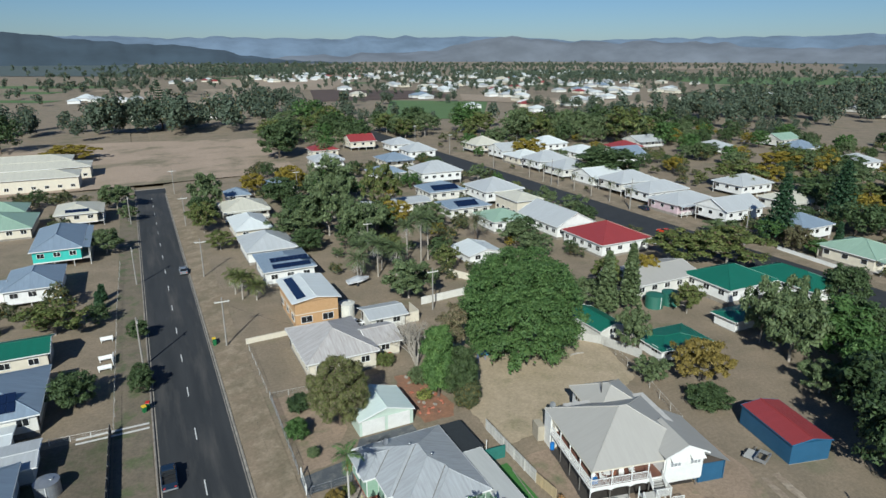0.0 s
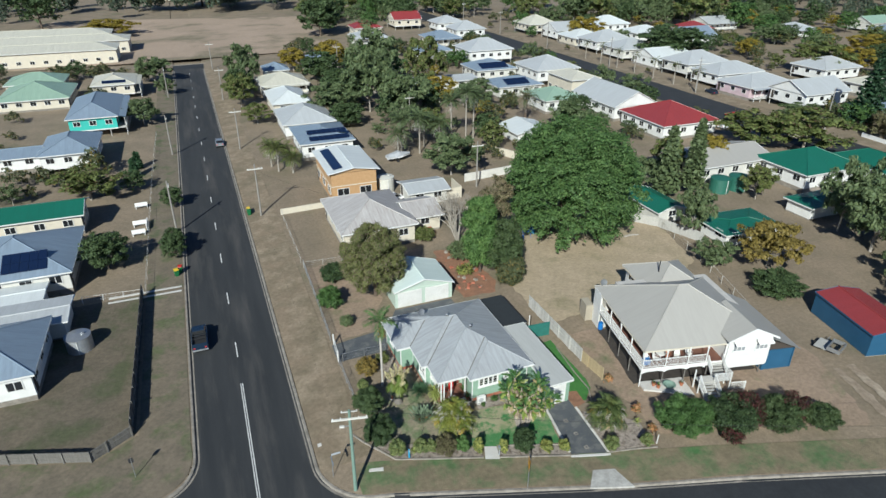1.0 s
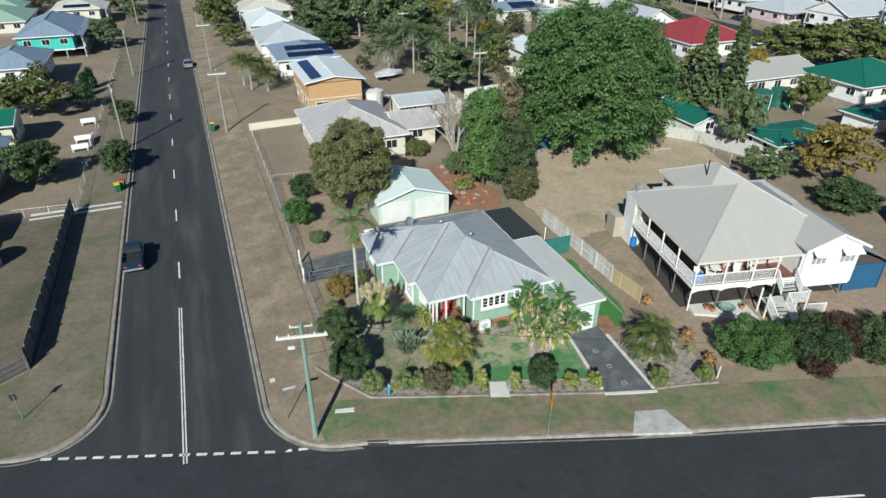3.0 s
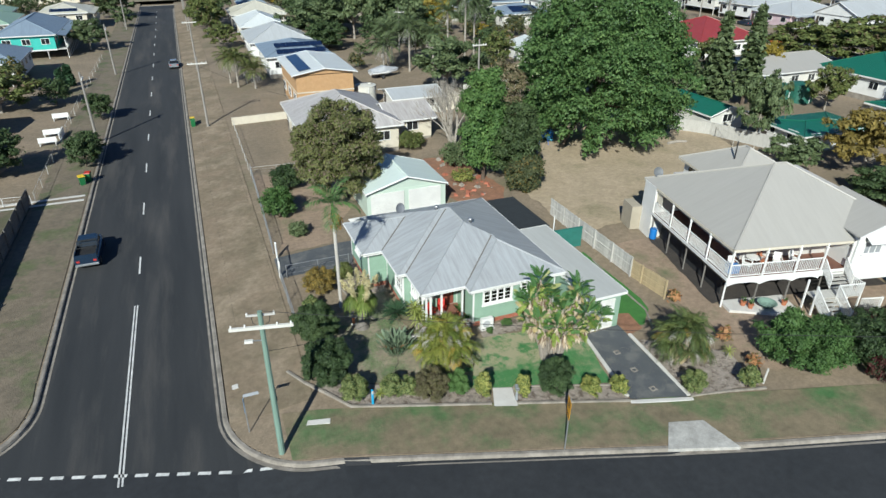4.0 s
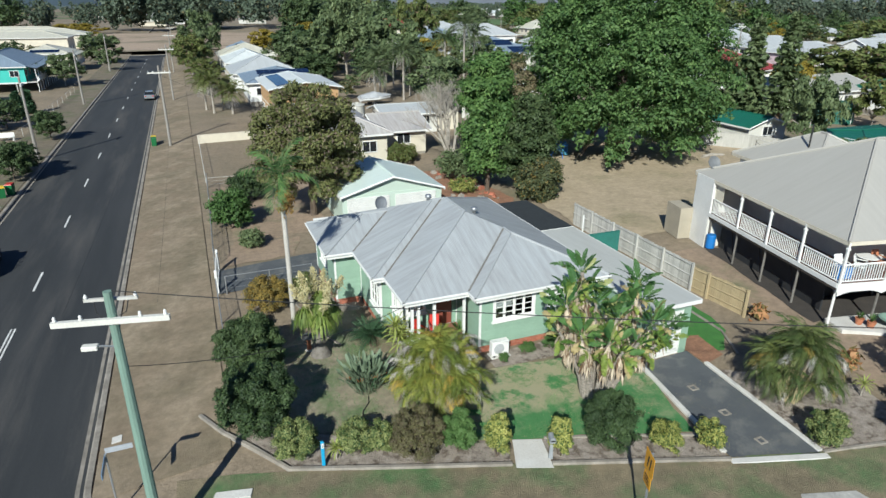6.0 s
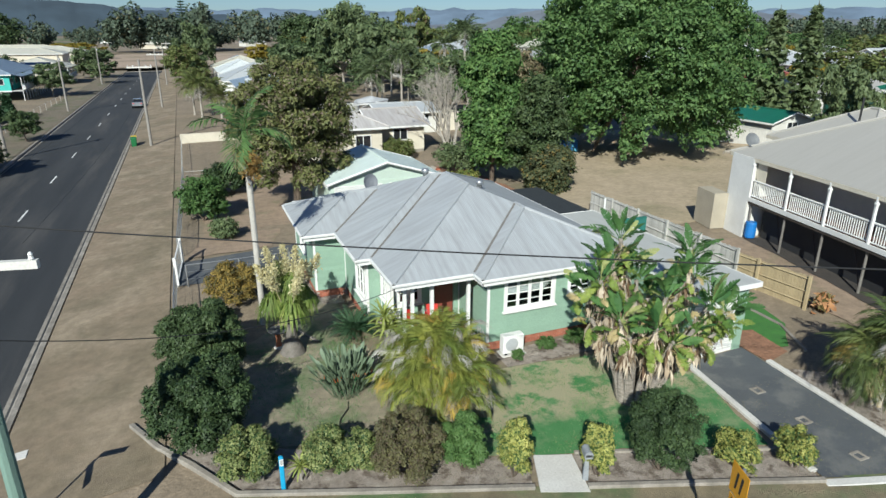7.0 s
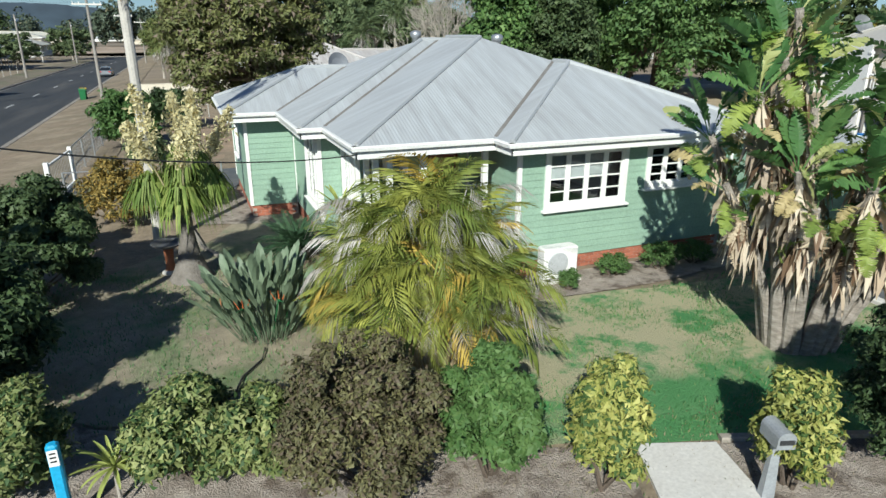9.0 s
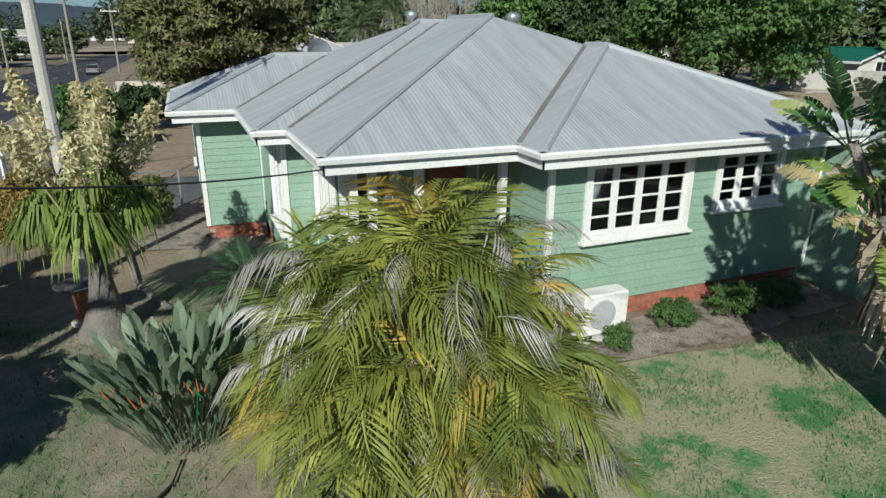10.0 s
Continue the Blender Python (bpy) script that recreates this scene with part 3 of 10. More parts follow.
def rotate(pts, m):
    a = np.array(m.to_3x3())
    return pts @ a.T + np.array(m.translation)


def palm_tree(name, x, y, h, label, seed, r=0.16, fronds=18, length=2.6, leaf=None, bark=None, leaflets=24, leaflet=0.55, group="", skirt=6, shaft=None, base_r=1.3, dead=None):
    rng = np.random.default_rng(seed)
    t = thing(name, (x, y, gz(x)), label, "palm", group)
    m = Mesh()
    rings = [(r * base_r, -0.2), (r * base_r, 0.1), (r * 1.05, 0.8)] + [(r * (1 + 0.05 * (i % 2)), 0.8 + (h - 0.8) * i / 14) for i in range(1, 15)]
    m.turn(rings, 10)
    part("trunk", m, bark or PALEBARK, t)
    if shaft:
        part("crownshaft", Mesh().turn([(r * 1.25, h - 0.1), (r * 1.35, h + 0.2), (r * 0.8, h + 1.0)], 10), shaft, t)
        h += 0.9
    q = []
    for i in range(fronds):
        rise = 78 - 88 * (i / fronds) + rng.uniform(-8, 8)
        f = frond_points(length * rng.uniform(0.85, 1.1), leaflets, leaflet, rise, rng.uniform(60, 95), rng)
        q.append(rotate(f, pose(0, 0, h, 0, 0, i * 137.5 + float(rng.uniform(-12, 12)))))
    part("frond_head", quads("frond_head", np.concatenate(q)), leaf or L_DATE, t)
    if skirt:
        q = []
        for i in range(skirt):
            f = frond_points(length * 0.8, leaflets // 2, leaflet * 0.8, -35 + rng.uniform(-10, 10), 55, rng, sparse=0.2)
            q.append(rotate(f, pose(0, 0, h - 0.15, 0, 0, i * 360 / skirt + float(rng.uniform(-20, 20)))))
        part("dead_skirt", quads("dead_skirt", np.concatenate(q)), dead or L_PALMDEAD, t, "dry hanging brown fronds")
    return t


def conifer(name, x, y, h, w, label, seed, leaf=None, tiers=18, group=""):
    """A pine with level whorls of boughs."""
    rng = np.random.default_rng(seed)
    t = thing(name, (x, y, gz(x)), label, "tree", group)
    m = Mesh().tube([(0, 0, -0.2), (0, 0, h * 0.5), (0, 0, h)], [h * 0.02, h * 0.012, 0.02], 7)
    pts, out = [], []
    for i in range(tiers):
        z = h * (0.12 + 0.86 * i / tiers)
        rr = w / 2 * (1 - i / tiers) ** 0.75 * rng.uniform(0.85, 1.1) + 0.15
        for j in range(7):
            q = j * 2 * math.pi / 7 + i * 0.5
            m.tube([(0, 0, z), (rr * math.cos(q), rr * math.sin(q), z + rr * 0.12)], [0.05, 0.015], 4, False)
            s = rng.uniform(0.15, 1.05, 42)
            pts.append(np.stack([rr * s * math.cos(q) + rng.normal(0, 0.18 * rr, 42) * 0.6, rr * s * math.sin(q) + rng.normal(0, 0.18 * rr, 42) * 0.6, z + rr * 0.12 * s + rng.normal(0.08, 0.14, 42)], 1))
            out.append(np.tile([math.cos(q) * 0.3, math.sin(q) * 0.3, 0.8], (42, 1)))
    part("trunk", m, BARK, t)
    part("crown", quads("crown", leaf_cards(np.concatenate(pts), np.concatenate(out), 0.4, rng, 2.2)), leaf or L_PINE, t)
    return t


def shrub(name, x, y, h, w, leaf, label, seed, leaves=2600, size=0.11, n=9, low=0.02, category="shrub", group="", lump=0.46, long=1.8, z=None, bark=None, depth=0.35, rag=0.12):
    rng = np.random.default_rng(seed)
    t = thing(name, (x, y, gz(x) if z is None else z), label, category, group)
    blobs = blob_set(w, h, low, n, rng, lump, 1.0, rag)
    m = Mesh()
    for i in range(5):
        b = blobs[1 + i % (len(blobs) - 1)]
        m.tube([(rng.uniform(-0.06, 0.06), rng.uniform(-0.06, 0.06), -0.1), (b[0] * 0.4, b[1] * 0.4, b[2] * 0.5), b[:3]], [0.035, 0.025, 0.01], 5)
    part("branch_work", m, bark or BARK, t)
    p, d = in_clumps(*crown_points(blobs, int(leaves * 1.25 / 5), rng, depth), 5, size * 1.1, rng)
    p[:, 2] = np.maximum(p[:, 2], 0.02)
    part("foliage", quads("foliage", leaf_cards(p, d, size, rng, long, 0.15, True)), leaf, t)
    return t


# ---- ground, roads, kerbs ----
ROAD_W, ROAD_E = -3.25, 6.75      # kerb faces of the main street
CROSS_S = -11.0                   # far kerb of the cross street, taken along y from its near kerb
R_EAST, R_WEST = 4.0, 5.5         # corner radii
DROP = 0.13


def block_edge(x, y):
    """How far a place lies inside the blocks (positive) or on a road (negative), near the corner."""
    s = (y - cross_y(x)) * 0.944
    ex = max(x - ROAD_E, ROAD_W - x)
    r = R_EAST if x > 1.5 else R_WEST
    if y > cross_y(x) - 3:
        if s < r and ex < r:
            return r - math.hypot(r - s, r - ex) if (s < r and ex < r) else min(s, ex)
        return min(s, ex)
    s2 = (cross_y(x) + CROSS_S - y) * 0.944
    if s2 < r and ex < r:
        return r - math.hypot(r - s2, r - ex)
    return min(s2, ex)


def spread(parts):
    out = []
    for a, b, step in parts:
        out += list(np.arange(a, b - 1e-6, step))
    return sorted(set(round(v, 3) for v in out + [parts[-1][1]]))


gx = spread([(-3600, -600, 500), (-600, -60, 60), (-60, -12, 4), (-12, -8.6, 0.5), (-8.6, ROAD_W, 0.25), (ROAD_W, ROAD_E, 1.0), (ROAD_E, 11.5, 0.22), (11.5, 60, 1.5), (60, 300, 30), (300, 3600, 300)])
gs = spread([(-600, -60, 60), (-60, -12, 4), (-12, -9.9, 0.3), (-9.9, 0, 1.1), (0, 6.0, 0.22), (6.0, 60, 1.5), (60, 400, 20), (400, 4600, 300)])
gv = []
for s in gs:
    for x in gx:
        y = cross_y(x) + s
        if abs(x) > 250:
            y = 41.34 + SLOPE * (math.copysign(250, x) - 8.45) + s
        d = block_edge(x, y)
        wob = 0.03 * noise.noise((x * 0.2, y * 0.2, 0.0))
        gv.append((x, y, gz(x) + (wob if d > 0.6 else 0.0) - (0.0 if d > 0.02 else 0.4)))
ground_me = bpy.data.meshes.new("ground")
nx = len(gx)
ground_me.from_pydata(gv, [], [(j * nx + i, j * nx + i + 1, j * nx + nx + i + 1, j * nx + nx + i) for j in range(len(gs) - 1) for i in range(nx - 1)])
structure("ground", ground_me, GROUND, "dry brown winter grass and bare earth over the whole town")


def sheet(name, pts_rows, material, label, lift=0.0, kind_structure=True):
    """A sheet over rows of (x, y), laid on the ground."""
    m = Mesh()
    k = len(pts_rows[0])
    for row in pts_rows:
        m.v += [(x, y, gz(x) + lift) for x, y in row]
    m.f = [(j * k + i, j * k + i + 1, j * k + k + i + 1, j * k + k + i) for j in range(len(pts_rows) - 1) for i in range(k - 1)]
    return structure(name, m, material, label) if kind_structure else part(name, m, material)


ROAD_END = 247.0
ys = list(np.arange(-580.0, ROAD_END + 1, 6.0)) + [ROAD_END + 4]
sheet("road", [[(x, y) for x in (-3.4, 1.7, 6.9)] for y in ys], ASPHALT, "dark worn asphalt street with patched strips", -DROP)
xs = list(np.arange(-150, 5, 10.0)) + [5.0, 6.95] + list(np.arange(7.5, 62, 1.5)) + list(np.arange(70, 260, 15.0))
sheet("cross_road", [[(x, cross_y(x) + s) for x in xs] for s in (CROSS_S - 0.2, -5.0, 0.2)], ASPHALT2, "dark asphalt cross street", -DROP + 0.004)
sheet("corner_road_east", [[(6.6 + i * 1.2, cross_y(6.6 + i * 1.2) + s) for i in range(5)] for s in (-0.1, 2.0, 4.5)], ASPHALT, "asphalt at the rounded street corner", -DROP - 0.004)
sheet("corner_road_west", [[(-3.1 - i * 1.5, cross_y(-3.1 - i * 1.5) + s) for i in range(5)] for s in (-0.1, 3.0, 6.5)], ASPHALT, "asphalt at the rounded street corner", -DROP - 0.004)
sheet("end_road", [[(x, y) for x in np.arange(-160, 13, 8.0)] for y in (ROAD_END - 3, ROAD_END + 5)], ASPHALT2, "asphalt street at the far end", -DROP + 0.03)
sheet("second_road", [[(x, y) for x in (121.5, 128.0, 135.0)] for y in np.arange(-60, 420, 20.0)], ASPHALT2, "asphalt street behind the houses", 0.05)
sheet("second_verge", [[(x, y) for x in (135.0, 141.5)] for y in np.arange(-60, 420, 20.0)], VERGE, "bare earth verge of the back street", 0.03)


def kerb_run(name, pts, inside, label):
    """Kerb and channel swept along pts; inside: which side the block lies on (+1: to the left of the run)."""
    prof = [(-0.42, -DROP + 0.012), (-0.16, -DROP - 0.01), (-0.12, 0.0), (-0.06, 0.035), (0.12, 0.03), (0.16, -0.15)]
    m = Mesh()
    rows = []
    for i, p in enumerate(pts):
        a, b = Vector(pts[max(i - 1, 0)]), Vector(pts[min(i + 1, len(pts) - 1)])
        d = (b - a).normalized()
        nrm = Vector((-d.y, d.x)) * inside
        rows.append([(p[0] + nrm.x * o, p[1] + nrm.y * o, gz(p[0]) + z) for o, z in prof])
    k = len(prof)
    for r in rows:
        m.v += r
    m.f = [(j * k + i, j * k + i + 1, j * k + k + i + 1, j * k + k + i) for j in range(len(rows) - 1) for i in range(k - 1)]
    return structure(name, m, CONCRETE, label)


def corner_arc(sign, r, n=14):
    """The rounded kerb between the main street and the near kerb of the cross street."""
    x0 = ROAD_E if sign > 0 else ROAD_W
    pts = []
    for i in range(n + 1):
        q = math.pi / 2 * i / n
        ex, s = r - r * math.cos(q), r - r * math.sin(q)
        x = x0 + sign * ex
        pts.append((x, cross_y(x) + s / 0.944))
    return pts


arc = corner_arc(1, R_EAST)
kerb_run("kerb_east", [(ROAD_E, y) for y in np.arange(ROAD_END - 5, arc[0][1] + 1, -4.0)] + arc + [(x, cross_y(x)) for x in np.arange(arc[-1][0] + 1, 250, 4.0)], 1, "pale concrete kerb and channel")
arc = corner_arc(-1, R_WEST)
kerb_run("kerb_west", [(ROAD_W, y) for y in np.arange(ROAD_END - 5, arc[0][1] + 1, -4.0)] + arc + [(x, cross_y(x)) for x in np.arange(arc[-1][0] - 1, -150, -4.0)], -1, "pale concrete kerb and channel")
kerb_run("kerb_south", [(x, cross_y(x) + CROSS_S) for x in np.arange(-150, 250, 6.0)], -1, "pale concrete kerb and channel")
kerb_run("kerb_end", [(x, ROAD_END + 5) for x in np.arange(-160, 14, 6.0)], 1, "pale concrete kerb")


# road paint
def stripe(name, x0, y0, x1, y1, w, label="white painted road line"):
    d = Vector((x1 - x0, y1 - y0)).normalized()
    nrm = Vector((-d.y, d.x)) * w / 2
    k = max(1, int(math.hypot(x1 - x0, y1 - y0) / 3))
    m = Mesh()
    for i in range(k + 1):
        x, y = x0 + (x1 - x0) * i / k, y0 + (y1 - y0) * i / k
        z = gz(x) - DROP + 0.010
        m.v += [(x - nrm.x, y - nrm.y, z), (x + nrm.x, y + nrm.y, z)]
    m.f = [(2 * i, 2 * i + 1, 2 * i + 3, 2 * i + 2) for i in range(k)]
    return tagged(part(name, m, LINE, None), label, "road marking", "road lines", "structure")


stripe("solid_line", 1.47, 43.1, 1.64, 60.5, 0.09)
stripe("solid_line", 1.65, 43.1, 1.82, 60.5, 0.09)
for i in range(16):
    y = 65.4 + 12.0 * i
    stripe("centre_dash", 1.8 + 0.004 * i, y, 1.8 + 0.004 * i, y + 3.0, 0.13)
for i in range(16):
    x = -6.6 + i * 0.98
    stripe("holding_dash", x, cross_y(x) + 0.1, x + 0.6, cross_y(x + 0.6) + 0.1, 0.2)
for i in range(14):
    x = 22.5 + i * 11.3
    stripe("centre_dash", x, cross_y(x) - 5.6, x + 2.85, cross_y(x + 2.85) - 5.6, 0.13)


def patch(name, outline, material, label, lift=0.03, wob=0.25, seed=0, step=0.7):
    """A flat bed or lawn with an uneven edge, on the ground."""
    pts = []
    for i, p in enumerate(outline):
        q = outline[(i + 1) % len(outline)]
        k = max(1, int(math.hypot(q[0] - p[0], q[1] - p[1]) / step))
        for j in range(k):
            x, y = p[0] + (q[0] - p[0]) * j / k, p[1] + (q[1] - p[1]) * j / k
            pts.append((x + wob * noise.noise((x * 0.9, y * 0.9, seed)), y + wob * noise.noise((x * 0.9, y * 0.9, seed + 9.0))))
    bm = bmesh.new()
    vs = [bm.verts.new((x, y, gz(x) + lift)) for x, y in pts]
    bmesh.ops.triangle_fill(bm, use_beauty=True, edges=[bm.edges.new((vs[i], vs[(i + 1) % len(vs)])) for i in range(len(vs))], normal=(0, 0, 1))
    for xk in (6.95, 12.0, 30.0, 40.0, 60.0):
        bmesh.ops.bisect_plane(bm, geom=bm.verts[:] + bm.edges[:] + bm.faces[:], plane_co=(xk, 0, 0), plane_no=(1, 0, 0))
    for v in bm.verts:
        v.co.z = gz(v.co.x) + lift
    me = bpy.data.meshes.new(name)
    bm.to_mesh(me)
    bm.free()
    return structure(name, me, material, label)


# verges and yards
sheet("verge_east", [[(x, y) for x in (6.95, 8.5, 10.0, 11.6)] for y in [cross_y(9.5) + 4.2] + list(np.arange(50, 244, 6.0))], VERGE, "worn brown grass verge along the street", 0.045)
sheet("verge_west", [[(x, y) for x in (-8.0, -6.0, -3.5)] for y in [cross_y(-6) + 7] + list(np.arange(54, 244, 6.0))], CORNER, "worn brown grass verge along the street", 0.045)
sheet("verge_front", [[(x, cross_y(x) + s) for x in np.arange(9.7, 66, 1.9)] for s in (0.3, 1.5, 3.0, 3.9)], GRASS_DRY, "half dry, half green grass verge before the garden", 0.05)
patch("back_yard", [(36.6, 56.5), (41, 57), (46, 58.5), (52, 59), (58, 60), (63.5, 62.5), (66, 72), (66, 84), (60, 88), (44, 88), (39, 84), (36.8, 80)], DIRT, "bare tan earth back yard with thin dry grass", 0.05, 0.5)
patch("west_yard", [(-8.3, 56.4), (-11.8, 54.4), (-60, 71.4), (-60, 83.4), (-8.3, 83.4)], SHADY, "dull brown grass block on the corner", 0.05, 0.1)
patch("front_yard", [(36.8, 37.2), (56, 30.4), (60, 40), (60, 52), (37.2, 54)], BROWNYARD, "bare brown earth front yard", 0.05, 0.4)
TRACK = mat("pale_earth_track", (0.42, 0.35, 0.265), (0.33, 0.265, 0.195), 0.7, 30.0, 0.95, strength=0.4, dist=0.02, world_space=True, c=(0.27, 0.21, 0.15), cscale=0.4, clo=0.45, chi=0.6)
for k_ in range(2):
    patch("wheel_track", [(57.2 + 1.9 * k_, 22.8), (58.1 + 1.9 * k_, 22.6), (58.6 + 1.9 * k_, 30.0), (60.6 + 1.9 * k_, 37.6), (59.7 + 1.9 * k_, 37.9), (57.6 + 1.9 * k_, 30.2)], TRACK, "pale bare earth wheel track to the shed", 0.06, 0.35, 30 + k_)
patch("west_corner", [(-3.5, cross_y(-4.2) + 7.5), (-8.2, 56.0), (-11.8, 53.8), (-60, 70.8), (-60, cross_y(-60) + 0.3), (-10, cross_y(-10) + 0.3)] + [(x - 0.2, y + 0.2) for x, y in reversed(corner_arc(-1, R_WEST, 8))], CORNER, "trodden dull brown grass at the street corner", 0.05, 0.1, 6)


# ---- houses ----
def hip_faces(x0, y0, x1, y1, z, p):
    """The four slopes of a hip roof over a rectangle; p: rise over run."""
    w, d = x1 - x0, y1 - y0
    h = min(w, d) / 2 * p
    if w >= d:
        a, b = (x0 + d / 2, y0 + d / 2, z + h), (x1 - d / 2, y0 + d / 2, z + h)
    else:
        a, b = (x0 + w / 2, y0 + w / 2, z + h), (x0 + w / 2, y1 - w / 2, z + h)
    c = [(x0, y0, z), (x1, y0, z), (x1, y1, z), (x0, y1, z)]
    if w >= d:
        return [[c[0], c[1], b, a], [c[2], c[3], a, b], [c[1], c[2], b], [c[3], c[0], a]], a, b, c
    return [[c[1], c[2], b, a], [c[3], c[0], a, b], [c[0], c[1], a], [c[2], c[3], b]], a, b, c


def slope_uv(pts):
    """u along the face's lower edge, v up its slope."""
    o, e = Vector(pts[0]), (Vector(pts[1]) - Vector(pts[0])).normalized()
    n = (Vector(pts[1]) - o).cross(Vector(pts[2]) - o).normalized()
    up = n.cross(e)
    s = abs(hash_step(pts[0]))
    return [((Vector(q) - o).dot(e) + s, (Vector(q) - o).dot(up)) for q in pts]


def hash_step(p):
    return (p[0] * 7.13 + p[1] * 3.71) % 11.0


def gable_faces(x0, y0, x1, y1, z, p, axis):
    if axis == "x":
        m, h = (y0 + y1) / 2, (y1 - y0) / 2 * p
        a, b = (x0, m, z + h), (x1, m, z + h)
        c = [(x0, y0, z), (x1, y0, z), (x1, y1, z), (x0, y1, z)]
        return [[c[0], c[1], b, a], [c[2], c[3], a, b]], a, b, c, [[c[3], c[0], a], [c[1], c[2], b]]
    m, h = (x0 + x1) / 2, (x1 - x0) / 2 * p
    a, b = (m, y0, z + h), (m, y1, z + h)
    c = [(x0, y0, z), (x1, y0, z), (x1, y1, z), (x0, y1, z)]
    return [[c[1], c[2], b, a], [c[3], c[0], a, b]], a, b, c, [[c[0], c[1], a], [c[2], c[3], b]]


def roof_part(parent, x0, y0, x1, y1, z, p, material, kind="hip", axis="x", trim=None, gable_wall=None, name="roof", lite=0):
    """Roof slopes with thickness, ridge and hip caps, fascia boards and a soffit."""
    m = Mesh()
    caps = Mesh()
    if kind == "hip":
        faces, a, b, c = hip_faces(x0, y0, x1, y1, z, p)
        w, d = x1 - x0, y1 - y0
        ends = ((c[0], a), (c[3], a), (c[1], b), (c[2], b)) if w >= d else ((c[0], a), (c[1], a), (c[2], b), (c[3], b))
        for s, e in ends:
            caps.tube([Vector(s) + Vector((0, 0, 0.03)), Vector(e) + Vector((0, 0, 0.03))], 0.07, 5)
    else:
        faces, a, b, c, tri = gable_faces(x0, y0, x1, y1, z, p, axis)
    caps.tube([Vector(a) + Vector((0, 0, 0.03)), Vector(b) + Vector((0, 0, 0.03))], 0.08, 5)
    for f in faces:
        m.face(f, slope_uv(f))
    for f in faces:
        m.face([(q[0], q[1], q[2] - 0.06) for q in reversed(f)], [(0, 0)] * len(f))
    r = part(name, m, material, parent)
    if lite > 1:
        return r
    part("ridge_cap", caps, material, r)
    fas = Mesh()
    if kind != "hip" and lite == 0:
        for f in faces:
            s, e = f[0], f[1]
            part("fascia", Mesh().box(min(s[0], e[0]) - 0.03, min(s[1], e[1]) - 0.03, z - 0.18, max(s[0], e[0]) + 0.03, max(s[1], e[1]) + 0.03, z - 0.005), trim or WHITE, r)
        for t in tri:
            for s, e in ((t[0], t[2]), (t[1], t[2])):
                part("barge_board", Mesh().tube([Vector(s) + Vector((0, 0, -0.05)), Vector(e) + Vector((0, 0, -0.05))], 0.08, 4), trim or WHITE, r)
    elif kind == "hip":
        for s, e in ((c[0], c[1]), (c[1], c[2]), (c[2], c[3]), (c[3], c[0])):
            fas.box(min(s[0], e[0]) - 0.03, min(s[1], e[1]) - 0.03, z - 0.2, max(s[0], e[0]) + 0.03, max(s[1], e[1]) + 0.03, z - 0.01)
        fas.face([(x0, y0, z - 0.1), (x0, y1, z - 0.1), (x1, y1, z - 0.1), (x1, y0, z - 0.1)])
    else:
        for f in faces:
            s, e = f[0], f[1]
            fas.box(min(s[0], e[0]) - 0.03, min(s[1], e[1]) - 0.03, z - 0.18, max(s[0], e[0]) + 0.03, max(s[1], e[1]) + 0.03, z - 0.005)
        for t in tri:
            for s, e in ((t[0], t[2]), (t[1], t[2])):
                fas.tube([Vector(s) + Vector((0, 0, -0.05)), Vector(e) + Vector((0, 0, -0.05))], 0.08, 4)
    if kind == "hip" or lite:
        part("fascia", fas, trim or WHITE, r)
    if kind != "hip" and gable_wall is not None:
        for t in tri:
            g, sh = Mesh(), []
            for q in t:
                k = 0.35
                sh.append((q[0] + (k if q[0] == x0 else -k if q[0] == x1 else 0) * (axis == "x"), q[1] + (k if q[1] == y0 else -k if q[1] == y1 else 0) * (axis == "y"), q[2] - 0.08))
            g.hull(sh, [(q[0] + (0.1 if axis == "x" else 0), q[1] + (0.1 if axis == "y" else 0), q[2]) for q in sh])
            part("gable_wall", g, gable_wall, parent)
    return r


def ring_mesh(w, h, b, y0, y1, m):
    """A picture-frame ring in one piece: outer size w by h, bars b wide, from y0 (front) to y1 (back)."""
    f = Mesh()
    o = [(0, 0), (w, 0), (w, h), (0, h)]
    i = [(b, b), (w - b, b), (w - b, h - b), (b, h - b)]
    f.v = [tuple(m @ Vector((x, y, z))) for y in (y0, y1) for x, z in o + i]
    for k in range(4):
        n = (k + 1) % 4
        f.f += [(k, n, 4 + n, 4 + k), (8 + k, 12 + k, 12 + n, 8 + n), (k, 8 + k, 8 + n, n), (4 + k, 4 + n, 12 + n, 12 + k)]
    return f


def window_part(parent, m, w, h, bars=0, frame_mat=None, pane_mat=None, deep=0.06, sill=False):
    """A window proud of the wall. m takes x along the wall, -y outwards and z up from the sill's left end."""
    win = part("window", ring_mesh(w, h, 0.08, -deep, 0.02, m), frame_mat or WHITE, parent)
    part("pane", Mesh().box(0.07, -0.025, 0.07, w - 0.07, 0.0, h - 0.07, m), pane_mat or GLASS, win)
    for i in range(bars):
        cx = w * (i + 1) / (bars + 1)
        part("mullion", Mesh().box(cx - 0.03, -deep * 0.8, 0.07, cx + 0.03, -0.03, h - 0.07, m), frame_mat or WHITE, win)
    if sill:
        part("sill", Mesh().box(-0.05, -deep - 0.05, -0.06, w + 0.05, 0.0, -0.005, m), frame_mat or WHITE, win)
    return win


